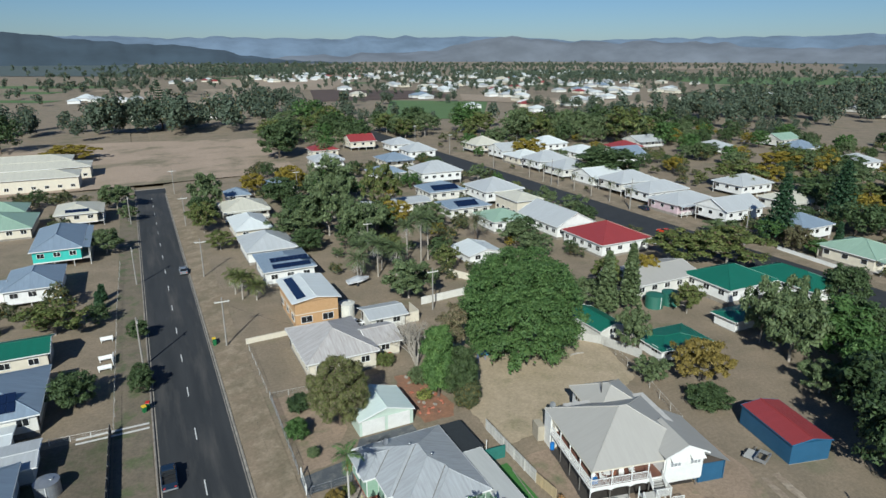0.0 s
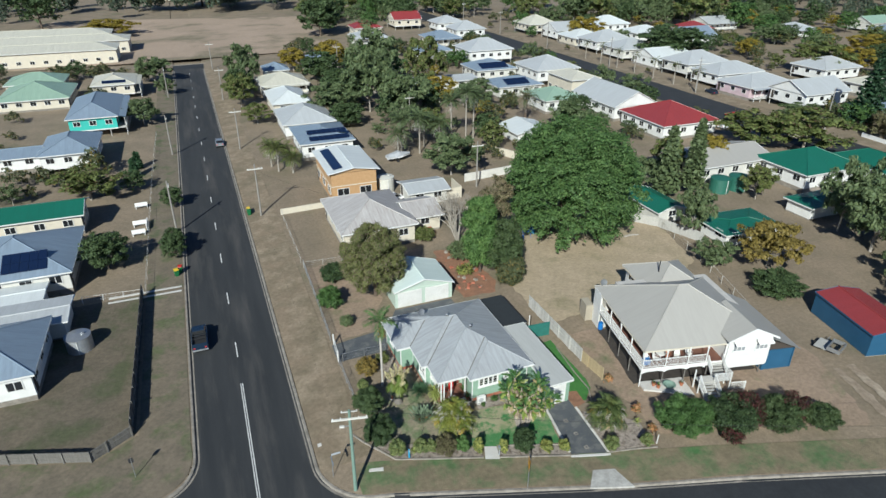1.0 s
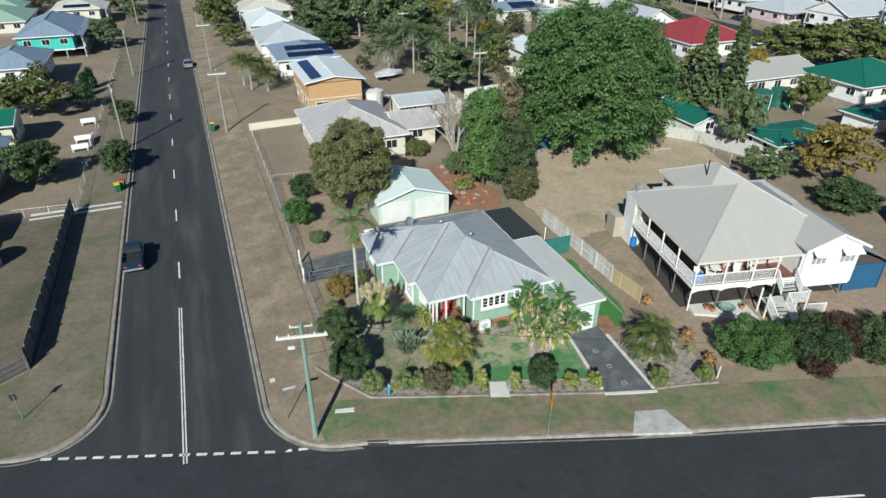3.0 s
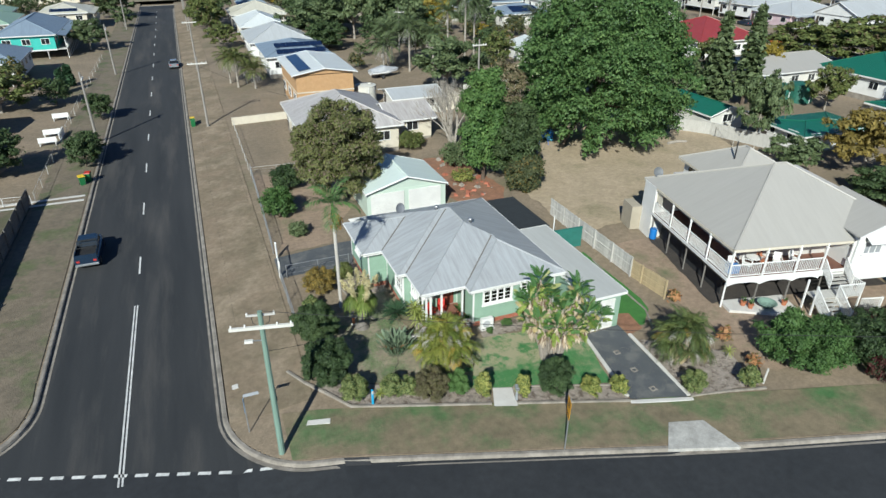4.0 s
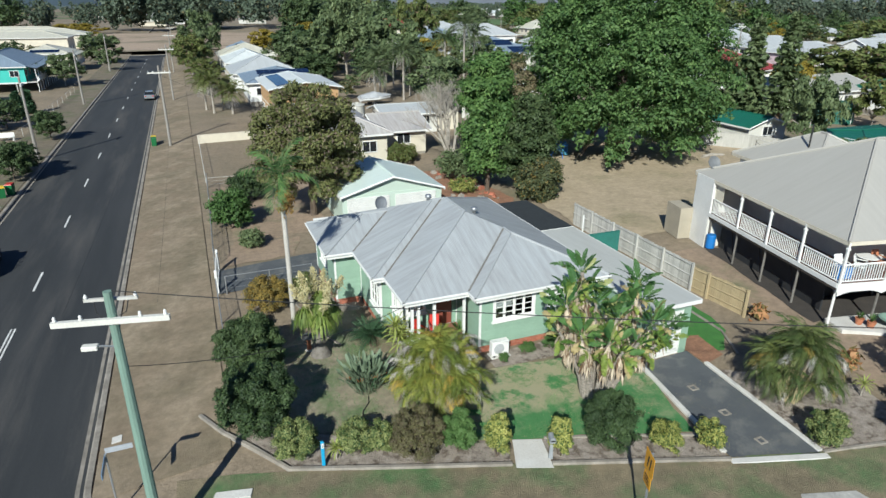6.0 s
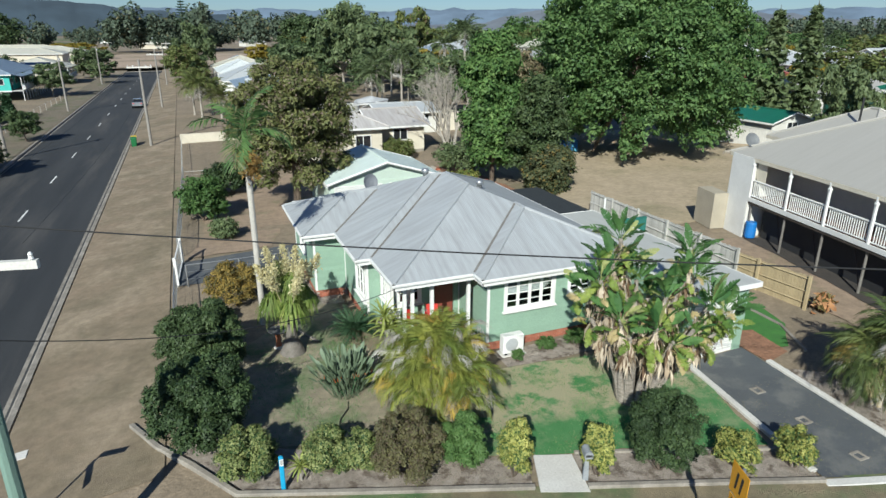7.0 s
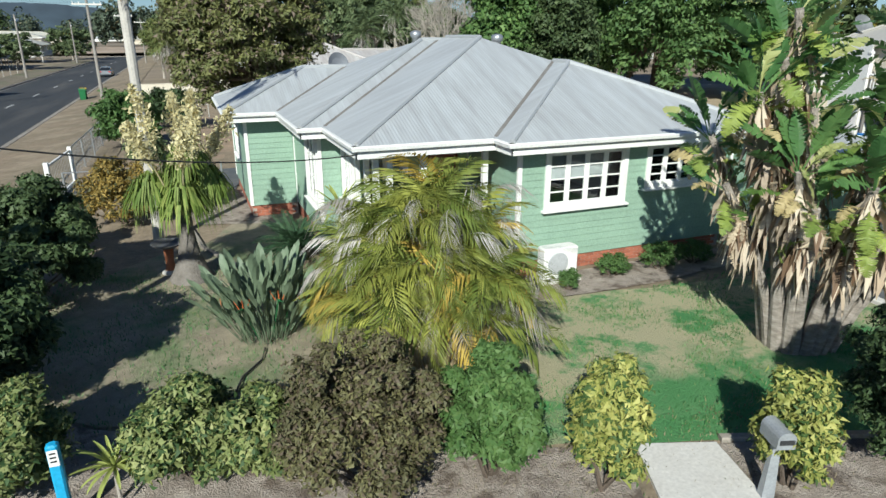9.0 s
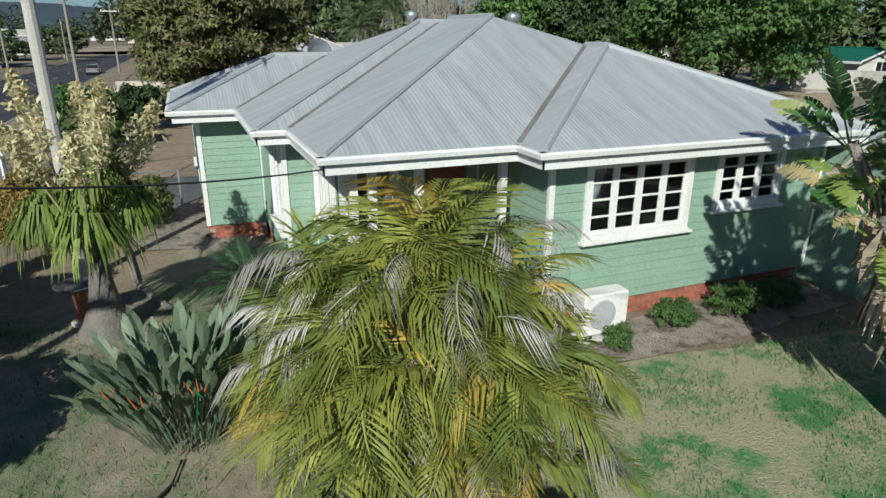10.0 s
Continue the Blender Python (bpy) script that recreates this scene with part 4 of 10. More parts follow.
def wall_frames(x0, y0, x1, y1):
    """For each wall: the pose with x along it and -y outwards, and its length."""
    return {"s": (pose(x0, y0, 0), x1 - x0), "e": (pose(x1, y0, 0, 0, 0, 90), y1 - y0), "n": (pose(x1, y1, 0, 0, 0, 180), x1 - x0), "w": (pose(x0, y1, 0, 0, 0, -90), y1 - y0)}


FOOT = []


def house(label, x0, y0, x1, y1, wall=None, roof=None, floor=0.6, wall_h=2.7, pitch=0.42, over=0.55, kind="hip", axis="x", turn=0.0, windows="swe", win=(1.5, 1.15), every=3.0, category="house", name="house", group="houses of the town", veranda=None, trim=None, ground=None, solar=None, lite=0):
    """A timber or masonry house on stumps or a slab: walls, roof, windows, door; all in the plan's axes unless turned about its first corner."""
    wall, roof = wall or OFFWHITE, roof or R_LIGHT
    gx0 = gz((x0 + x1) / 2) if ground is None else ground
    t = thing(name, (x0, y0, gx0), label, category, group, turn)
    FOOT.append((x0 - 1.0, y0 - 1.0, x1 + 1.0, y1 + 1.0))
    w, d = x1 - x0, y1 - y0
    part("wall", Mesh().box(0, 0, floor, w, d, floor + wall_h), wall, t)
    if floor > 0.9:
        for i in range(int(w / 4) + 1):
            for py in (0.1, d - 0.3):
                px = min(0.1 + i * 4, w - 0.3)
                part("stump", Mesh().box(px, py, -0.3, px + 0.18, py + 0.18, floor), GREYWOOD, t)
        part("floor_frame", Mesh().box(-0.02, -0.02, floor - 0.25, w + 0.02, d + 0.02, floor), trim or WHITE, t)
    elif lite < 2:
        part("base", Mesh().box(0.03, 0.03, -0.4, w - 0.03, d - 0.03, floor), CONCRETE, t)
    z = floor + wall_h
    r = roof_part(t, -over, -over, w + over, d + over, z, pitch, roof, kind, axis, trim, wall, lite=lite)
    for side, (m, length) in wall_frames(0, 0, w, d).items():
        if side not in windows:
            continue
        k = max(1, int(length / every))
        for i in range(k):
            cx = length * (i + 0.5) / k - win[0] / 2
            window_part(t, m @ pose(cx, -0.005, floor + 0.95), win[0], win[1], 1 if lite == 0 else 0, trim) if lite < 2 else part("window", Mesh().box(0, -0.04, 0, win[0], 0.0, win[1], m @ pose(cx, 0, floor + 0.95)), GLASS, t)
    if "s" in windows and lite < 2:
        dm = wall_frames(0, 0, w, d)["e" if "e" in windows else "w"][0]
        part("door", Mesh().box(0.4, -0.05, floor + 0.02, 1.25, 0.0, floor + 2.05, dm), DARKWOOD, t)
    if veranda:
        side, depth = veranda
        m, length = wall_frames(0, 0, w, d)[side]
        part("veranda_floor", Mesh().box(0, -depth, floor - 0.15, length, -0.01, floor - 0.01, m), GREYWOOD, t)
        vr = Mesh()
        a = [m @ Vector(q) for q in ((-0.2, -depth - 0.3, z - 0.35), (length + 0.2, -depth - 0.3, z - 0.35), (length + 0.2, 0.0, z + 0.05), (-0.2, 0.0, z + 0.05))]
        vr.face(a, slope_uv(a))
        vr.face([q - Vector((0, 0, 0.06)) for q in reversed(a)], [(0, 0)] * 4)
        part("veranda_roof", vr, roof, t)
        for i in range(int(length / 2.4) + 1):
            px = min(0.05 + i * 2.4, length - 0.15)
            part("veranda_post", Mesh().box(px, -depth, -0.3, px + 0.1, -depth + 0.1, z - 0.36, m), trim or WHITE, t)
        rl = Mesh()
        rl.box(0, -depth + 0.02, floor + 0.9, length, -depth + 0.08, floor + 0.97, m)
        for i in range(int(length / 0.14)):
            rl.box(i * 0.14, -depth + 0.03, floor, i * 0.14 + 0.04, -depth + 0.06, floor + 0.9, m)
        part("veranda_rail", rl, trim or WHITE, t)
    if solar:
        # rows of dark panels on one slope: (slope letter, first u, first v, columns, rows)
        side, u0, v0, cols, rows = solar
        frames = {"s": pose(-over, -over, z), "e": pose(w + over, -over, z, 0, 0, 90), "n": pose(w + over, d + over, z, 0, 0, 180), "w": pose(-over, d + over, z, 0, 0, -90)}
        sm = frames[side] @ Matrix.Rotation(math.atan(pitch), 4, "X")
        gap = 2.5 if cols == 8 else 1.72
        for i in range(cols):
            for j in range(rows):
                part("solar_panel", Mesh().box(u0 + i * 1.03, v0 + j * gap, 0.06, u0 + i * 1.03 + 1.0, v0 + j * gap + 1.66, 0.11, sm), SOLAR, r, "dark blue glass solar panel")
    return t


# the houses along the main street, west side
house("white weatherboard cottage with grey-blue hipped iron roof", -27.0, 65.2, -17.6, 75.4, WHITE, R_BLUE, 0.7, 2.8, windows="sen")
house("low annexe with pale skillion iron roof beside the cottage", -24, 76.2, -16.2, 81.5, OFFWHITE, R_LIGHT, 0.3, 2.3, 0.1, kind="gable", windows="e")
house("grey-roofed weatherboard house with solar panels", -30, 87.5, -16.8, 101.5, OFFWHITE, R_BLUE, 0.8, 2.6, 0.4, windows="se", solar=("s", 6.3, 1.2, 5, 2))
house("white open carport awning on thin posts", -25, 82.5, -19.6, 86.6, WHITE, R_WHITE, 0.2, 2.3, 0.08, kind="gable", windows="", name="carport", category="carport", group="")
house("cream house with deep green iron roof", -29, 107.2, -17.4, 113.9, CREAM, R_GREEN, 0.6, 2.8, 0.3, kind="gable", windows="se")
house("white weatherboard house with blue-grey roof", -27.6, 139.5, -18.2, 153.0, WHITE, R_BLUE, 1.2, 2.7, 0.4, windows="se", ground=-0.6)
house("white side wing with blue-grey roof", -35.5, 142.0, -28.2, 149.0, WHITE, R_BLUE, 0.9, 2.4, 0.25, kind="gable", windows="s")
house("bright teal timber house with blue-grey roof", -25.5, 164.0, -15.6, 186.0, TEAL, R_BLUE, 1.9, 2.8, 0.42, windows="se", veranda=("e", 1.8))
house("low house with faded green iron roof", -46.0, 196.0, -29.5, 214.0, CREAM, R_SAGE, 0.5, 2.6, 0.35, windows="se")
house("low house with faded green iron roof", -48.0, 218.0, -33.5, 230.0, CREAM, R_SAGE, 0.5, 2.6, 0.35, windows="se")
house("cream high-set house with veranda and solar panels", -24.0, 203.0, -13.5, 217.0, CREAM, R_CREAM, 1.5, 2.7, 0.3, windows="se", veranda=("e", 1.6), solar=("s", 3.0, 1.0, 6, 1))
for i, (y0, xx) in enumerate(((263.0, -21.5), (285.0, -18.5), (306.0, -26.5))):
    house("long two-storey cream motel block with pale roof", xx - 62, y0, xx, y0 + 15, CREAM, R_CREAM, 0.4, 4.8, 0.22, windows="se", kind="hip", every=4.0, name="motel_block", category="building")
# east side
house("white bungalow with weathered rust-stained hipped roof", 18.8, 84.0, 29.5, 97.5, CREAM, R_OLD, 0.5, 2.8, 0.42, windows="sw")
house("back wing with weathered iron roof", 29.6, 86.5, 34.5, 93.5, CREAM, R_OLD, 0.4, 2.4, 0.3, windows="s", kind="gable", axis="x")
house("small grey-roofed white outbuilding", 33.0, 96.0, 39.5, 101.5, OFFWHITE, R_LIGHT, 0.2, 2.4, 0.22, kind="gable", windows="s", name="outbuilding")
brick_house = house("two-storey orange brick house with pale gabled roof and solar panels", 21.3, 103.2, 29.2, 116.0, BRICK_O, R_WHITE, 0.3, 5.2, 0.16, kind="gable", axis="y", windows="sw", win=(2.1, 1.35), every=3.4, solar=("w", 1.3, 1.2, 11, 1))
part("belt_course", Mesh().box(-0.06, -0.06, 2.95, 7.96, -0.002, 3.1), CREAM, brick_house)
part("belt_course", Mesh().box(-0.06, 0.0, 2.95, -0.002, 12.8, 3.1), CREAM, brick_house)
house("white house with grey roof and two rows of solar panels", 20.8, 127.5, 31.2, 140.5, WHITE, R_BLUE, 0.7, 2.9, 0.28, windows="sw", solar=("s", 2.2, 0.9, 8, 2))
house("white cottage with pale hipped roof", 19.9, 144.0, 31.0, 158.0, WHITE, R_LIGHT, 0.7, 2.7, 0.42, windows="sw")
house("cottage with bright white hipped roof", 20.2, 163.0, 29.0, 178.0, CREAM, R_WHITE, 1.0, 2.7, 0.42, windows="sw")
house("cream cottage with pale hipped roof and veranda", 20.2, 186.5, 33.0, 199.0, CREAM, R_CREAM, 0.8, 2.6, 0.35, windows="sw", veranda=("s", 1.5))
house("cottage with blue-grey hipped roof", 38.0, 214.0, 47.0, 224.0, OFFWHITE, R_BLUE, 0.8, 2.6, 0.45, windows="sw")
house("cottage with blue-grey hipped roof", 24.0, 208.0, 31.0, 216.0, OFFWHITE, R_BLUE, 0.8, 2.6, 0.45, windows="sw")
# between the two streets
house("small white shed with pale roof", 65.5, 119.0, 74.0, 127.5, WHITE, R_WHITE, 0.2, 2.2, 0.25, kind="gable", axis="y", windows="s", name="shed", category="shed")
house("white house with bright red hipped iron roof", 96.3, 109.5, 111.0, 124.5, WHITE, R_RED, 0.6, 2.9, 0.42, windows="swe")
house("white house with pale gabled roof", 96.0, 127.0, 108.0, 145.0, WHITE, R_LIGHT, 0.7, 2.9, 0.5, kind="gable", axis="y", windows="sw")
house("white house with pale green roof", 84.0, 139.0, 94.5, 150.0, WHITE, R_SAGE, 0.7, 2.8, 0.35, windows="sw")
house("two-storey cream house with cream roof", 98.0, 149.5, 106.5, 162.0, CREAM, R_CREAM, 0.5, 5.0, 0.3, windows="swe")
house("house with solar panels on a grey roof", 80.0, 157.0, 93.0, 167.0, OFFWHITE, R_BLUE, 0.7, 2.8, 0.3, windows="sw", solar=("s", 3, 1, 7, 2))
house("white high-set house with grey hipped roof", 98.0, 168.0, 112.0, 182.0, WHITE, R_LIGHT, 1.7, 3.0, 0.42, windows="swe")
house("white house with blue solar roof", 84.0, 180.0, 97.0, 192.0, OFFWHITE, R_BLUE, 0.7, 2.8, 0.35, windows="sw", solar=("s", 2, 1, 9, 2))
house("white two-storey house with grey hipped roof", 92.0, 204.0, 108.0, 217.0, WHITE, R_LIGHT, 2.0, 3.2, 0.45, windows="swe")
house("white house with pale blue roof", 79.0, 218.0, 91.0, 229.0, OFFWHITE, R_BLUE, 0.7, 2.8, 0.4, windows="sw")
house("long low white roof", 60.0, 172.0, 80.0, 180.0, OFFWHITE, R_LIGHT, 0.4, 2.5, 0.15, kind="gable", windows="s")
# green-roofed group
house("small white shed with deep green gabled roof", 66.3, 74.0, 71.5, 83.0, OFFWHITE, R_GREEN, 0.2, 2.0, 0.32, kind="gable", axis="y", windows="s", name="shed", category="shed", over=0.4)
house("white carport shed with flat green roof", 70.2, 64.0, 80.0, 70.5, WHITE, R_GREEN, 0.2, 2.0, 0.12, kind="hip", windows="sw", name="shed", category="shed", over=0.5, turn=-4)
house("white house with deep green hipped roof", 99.0, 75.5, 112.0, 86.5, WHITE, R_GREEN, 0.8, 2.7, 0.42, windows="sw", turn=0)
house("wing with deep green hipped roof", 112.6, 68.0, 121.0, 82.0, WHITE, R_GREEN, 0.8, 2.7, 0.42, windows="sw")
house("low green-roofed shelter behind the house", 90.0, 66.5, 98.0, 71.0, WHITE, R_GREEN, 0.2, 2.1, 0.15, kind="hip", windows="", name="shelter", category="shelter")
house("long white house with taupe and grey roof", 84.5, 85.5, 101.5, 95.5, OFFWHITE, R_TAUPE, 0.6, 2.7, 0.28, kind="gable", axis="x", windows="sw")
house("blue steel farm shed with red gabled roof", 64.9, 38.0, 70.4, 47.0, BLUEWALL, R_RED, 0.1, 2.75, 0.18, kind="gable", axis="y", windows="", name="shed", category="shed", turn=-14, over=0.12, trim=BLUEWALL, group="")
# along the second street, far side
SECOND = [(143, 74, 12, 13, R_SAGE, CREAM), (150, 96, 12, 11, R_BLUE, WHITE), (146, 116, 15, 11, R_LIGHT, WHITE), (143, 131, 17, 12, R_LIGHT, PINKWALL), (146, 146, 17, 11, R_LIGHT, WHITE), (147, 160, 16, 12, R_LIGHT, OFFWHITE),
          (148, 176, 15, 13, R_WHITE, WHITE), (147, 193, 15, 13, R_LIGHT, OFFWHITE), (147, 209, 16, 13, R_LIGHT, WHITE), (148, 226, 14, 13, R_WHITE, CREAM), (150, 243, 16, 13, R_LIGHT, WHITE), (147, 262, 14, 14, R_CREAM, CREAM),
          (176, 118, 14, 11, R_CREAM, OFFWHITE), (182, 140, 15, 12, R_LIGHT, WHITE), (186, 205, 15, 13, R_BLUE, WHITE), (180, 228, 15, 12, R_WHITE, WHITE), (205, 226, 14, 12, R_RED, WHITE), (176, 250, 16, 13, R_WHITE, WHITE), (232, 243, 16, 12, R_LIGHT, OFFWHITE),
          (262, 150, 16, 13, R_LIGHT, WHITE), (276, 185, 15, 12, R_BLUE, WHITE), (250, 212, 14, 12, R_LIGHT, WHITE), (300, 212, 15, 12, R_SAGE, OFFWHITE), (110, 258, 13, 12, R_LIGHT, WHITE), (93, 245, 13, 12, R_BLUE, CREAM), (112, 285, 13, 12, R_LIGHT, WHITE), (96, 300, 13, 12, R_RED, CREAM), (66, 258, 13, 11, R_LIGHT, OFFWHITE), (72, 282, 12, 11, R_RED, CREAM)]
for i, (x, y, w, d, rf, wl) in enumerate(SECOND):
    nm = {R_RED: "red", R_SAGE: "faded green", R_BLUE: "blue-grey", R_CREAM: "cream"}.get(rf, "pale")
    house(f"weatherboard house with {nm} iron roof", x, y, x + w, y + d, wl, rf, 0.8 + 0.5 * (i % 3), 2.8, 0.36 + 0.05 * (i % 3), windows="sw", every=3.5, veranda=("s", 1.8) if i % 3 == 0 else None, kind="gable" if i % 4 == 2 else "hip", axis="y" if i % 2 else "x", lite=1)


# ---- trees of the town ----
TREES = [
    # x, y, height, width, leaf, sort, label, lowest leaves
    (-13.1, 93.3, 5.4, 6.2, L_MID, "dark spreading yard tree", 1.2), (-17.9, 122.2, 6.5, 9.5, L_OLIVE, "olive and yellow spreading tree", 1.2),
    (-4.4, 93.2, 3.9, 3.4, L_MID, "small dark street tree on the verge", 0.9), (-4.3, 97.2, 3.0, 3.2, L_MID, "small dark street tree on the verge", 0.8), (-4.4, 113.6, 3.6, 3.6, L_MID, "small dark street tree on the verge", 0.9),
    (-10.6, 171.9, 6.4, 8, L_GUM, "grey-green yard tree among the houses", 1.5), (-8.7, 223.4, 8.2, 10, L_GUM, "grey-green street tree among the houses", 1.5), (-5.5, 204, 5, 5, L_GUM, "small grey-green street tree", 1),
    (16.8, 199, 13.6, 9, L_GUM, "tall grey-green gum among the houses", 3), (13.5, 179, 8.6, 8, L_OLIVE, "olive street tree among the houses", 1), (14.5, 190, 8, 8, L_MID, "dark street tree among the houses", 1), (34.7, 221, 7.5, 9, L_YELLOW, "yellow flowering round tree", 1),
    (15.5, 160, 5, 6, L_OLIVE, "olive shrubby tree among the houses", 0.5), (34.4, 158, 8.7, 12, L_GUM, "grey-green yard tree among the houses", 1), (43.6, 158.5, 15.5, 11, L_GUM, "green yard tree among the houses", 1.5), (47.5, 143.4, 13.0, 11, L_GUM, "dark yard tree among the houses", 2),
    (40, 172, 9, 12, L_MID, "dark yard tree among the houses", 1.5), (52, 184, 17.5, 13, L_GUM, "olive yard tree among the houses", 1.5), (64, 172, 15.5, 10, L_OLIVE, "half-bare olive tree among the houses", 2), (56, 156, 8, 9, L_GUM, "grey-green tree among the houses", 1.5), (70, 150, 8, 9, L_GUM, "grey-green tree among the houses", 1.5),
    (35, 148, 6, 8, L_MID, "dark yard tree among the houses", 1), (50, 131, 7, 7, L_OLIVE, "olive yard tree among the houses", 1), (45.2, 107.6, 8.0, 9.5, L_GUM, "grey-green round yard tree", 1.2), (40, 200, 9, 12, L_MID, "dark tree among the houses", 1), (58, 205, 9, 12, L_GREEN, "green tree among the houses", 1), (48, 220, 9, 10, L_YELLOW, "yellow-green tree among the houses", 1),
    (82, 91.2, 7.7, 6, L_OLIVE, "green yard tree among the houses", 1), (93, 91.9, 6.9, 5.5, L_YELLOW, "yellowing yard tree among the houses", 1), (74, 88, 6, 6, L_GUM, "grey-green yard tree among the houses", 1), (68.1, 68.6, 8.6, 4.8, L_GUM, "grey-green wispy tree among the houses", 1), (71.2, 57.2, 6.8, 7.6, L_AUTUMN, "yellow-brown autumn tree among the houses", 1.0),
    (66.7, 51.8, 2.9, 6.2, L_MID, "dark low bush among the houses", 0.1), (64.5, 60.0, 4.0, 5.0, L_GUM, "grey brushwood bush among the houses", 0.2), (89.1, 76.5, 6.2, 5.2, L_OLIVE, "olive yard tree among the houses", 1), (111, 98.5, 8.2, 14, L_OLIVE, "wide olive street tree", 1.2), (120, 93.5, 8.7, 15, L_OLIVE, "wide olive street tree", 1.2),
    (99.5, 62.6, 10.5, 6.0, L_GUM, "tall thin gum among the houses", 3), (90.7, 62.0, 11.5, 6.5, L_GUM, "tall thin gum among the houses", 3), (88.9, 55.3, 11.6, 9.5, L_GUM, "grey gum with bare limbs", 3), (97.6, 52.5, 9.8, 12, L_GREEN, "broad green tree among the houses", 1), (90, 43.3, 9, 9, L_GREEN, "broad green tree among the houses", 1), (104, 46, 9, 12, L_MID, "broad dark tree among the houses", 1),
    (73.5, 31.5, 11.5, 9.5, L_DARK, "tall dense dark tree beside the shed", 0.3), (83.5, 39.0, 9.5, 11, L_DARK, "broad dense dark tree beside the shed", 0.3), (100.5, 53.0, 9.5, 10, L_MID, "broad dark tree among the houses", 0.6),
    (72.5, 26.3, 10.5, 8, L_MID, "tall dark tree among the houses", 0.6), (80, 33, 8.5, 9, L_MID, "broad dark tree among the houses", 0.6), (119.8, 66, 8.2, 8.5, L_MID, "dark street tree among the houses", 1), (84, 47, 5, 6, L_GUM, "grey shrubby tree among the houses", 0.5),
    (143.2, 92.5, 6.6, 7, L_BRONZE, "bronze-leaved round tree among the houses", 0.8), (137.7, 110, 4.7, 9, L_GUM, "low street trees among the houses", 0.5), (145, 88, 4.4, 6.3, L_GREEN, "bright green street tree", 0.8), (166, 190, 12, 24, L_MID, "wide dark spreading tree", 1.5), (159.7, 237, 10, 14, L_YELLOW, "yellow spreading tree among the houses", 1.5),
    (-28, 338, 7.5, 22, L_YELLOW, "wide yellow-green tree behind the motel", 1), (59, 294, 17, 17, L_MID, "tall dark tree among the houses", 2), (194, 152, 10, 17, L_OLIVE, "olive tree among the houses", 1), (207, 150, 8, 12, L_YELLOW, "yellowing tree among the houses", 1), (243, 170, 7.5, 16, L_YELLOW, "yellowing tree among the houses", 1),
    (193, 119, 10, 19, L_MID, "dark spreading tree among the houses", 1), (204, 108, 9, 16, L_OLIVE, "olive tree among the houses", 1), (243, 143, 10, 15, L_MID, "dark tree among the houses", 1), (222, 128, 10, 15, L_GUM, "grey-green tree among the houses", 1),
]
protos = {}


def tree_proto(leaf, k, cards=7200):
    """One of a few grown trees of unit size for each leaf, ten metres high and wide: dense round ones and open, ragged ones."""
    if (leaf.name, k, cards) not in protos:
        rng = np.random.default_rng(len(leaf.name) * 31 + k)
        tt = thing("tree", (0, 0, -500), "yard tree", "tree", "trees of the town")
        thin = leaf in (L_GUM, L_OLIVE, L_AUTUMN, L_YELLOW)
        blobs = blob_set(9.6, 10, 0.8 if not thin else 1.6, 58 if not thin else 44, rng, 0.23 if not thin else 0.2, 0.85, 0.2 if not thin else 0.34, 0.33 if not thin else 0.2)
        part("trunk", trunk_mesh(8.0, 0.2, blobs, rng, 11 if cards > 5000 else 4, 0.34), BARK if not thin else PALEBARK, tt)
        p, d = in_clumps(*crown_points(blobs, cards // 6, rng, 0.75), 6, 0.3 if cards > 5000 else 0.42, rng)
        part("crown", quads("crown", leaf_cards(p, d, 0.34 if cards > 5000 else 0.44, rng, 1.9, 0.2, True)), leaf, tt)
        protos[(leaf.name, k, cards)] = tt
    return protos[(leaf.name, k, cards)]


for i, (x, y, h, w, leaf, label, low) in enumerate(TREES):
    src = tree_proto(leaf, i % 3)
    ob = copy_thing(src, at_scale(x, y, gz(x) - 0.05, i * 67 % 360, w / 10, h / 10))
    tagged(ob, label, "tree", "trees of the town")

# yard trees and bushes in the gaps between the houses
rng = np.random.default_rng(15)
made = 0
while made < 165:
    k = rng.random()
    if k < 0.36:
        x, y = rng.uniform(36, 119), rng.uniform(104, 262)
    elif k < 0.86:
        x, y = rng.uniform(140, 330), rng.uniform(70, 300)
    else:
        x, y = rng.uniform(-75, -11), rng.uniform(100, 250)
    h = rng.uniform(2.5, 7.5) if k < 0.36 or k >= 0.86 else rng.uniform(4, 10)
    w = h * rng.uniform(0.8, 1.35)
    if any(a - w * 0.35 < x < c + w * 0.35 and b - w * 0.35 < y < d + w * 0.35 for a, b, c, d in FOOT) or 119 < x < 143 or (60 < x < 118 and y < 100):
        continue
    leaf = (L_GUM, L_MID, L_GREEN, L_OLIVE, L_MID, L_GUM, L_YELLOW)[made % 7]
    tagged(copy_thing(tree_proto(leaf, made % 3, 1900), at_scale(x, y, gz(x) - 0.1, made * 71 % 360, w / 10, h / 10)), "grey-green and olive yard tree", "tree", "trees of the town")
    made += 1

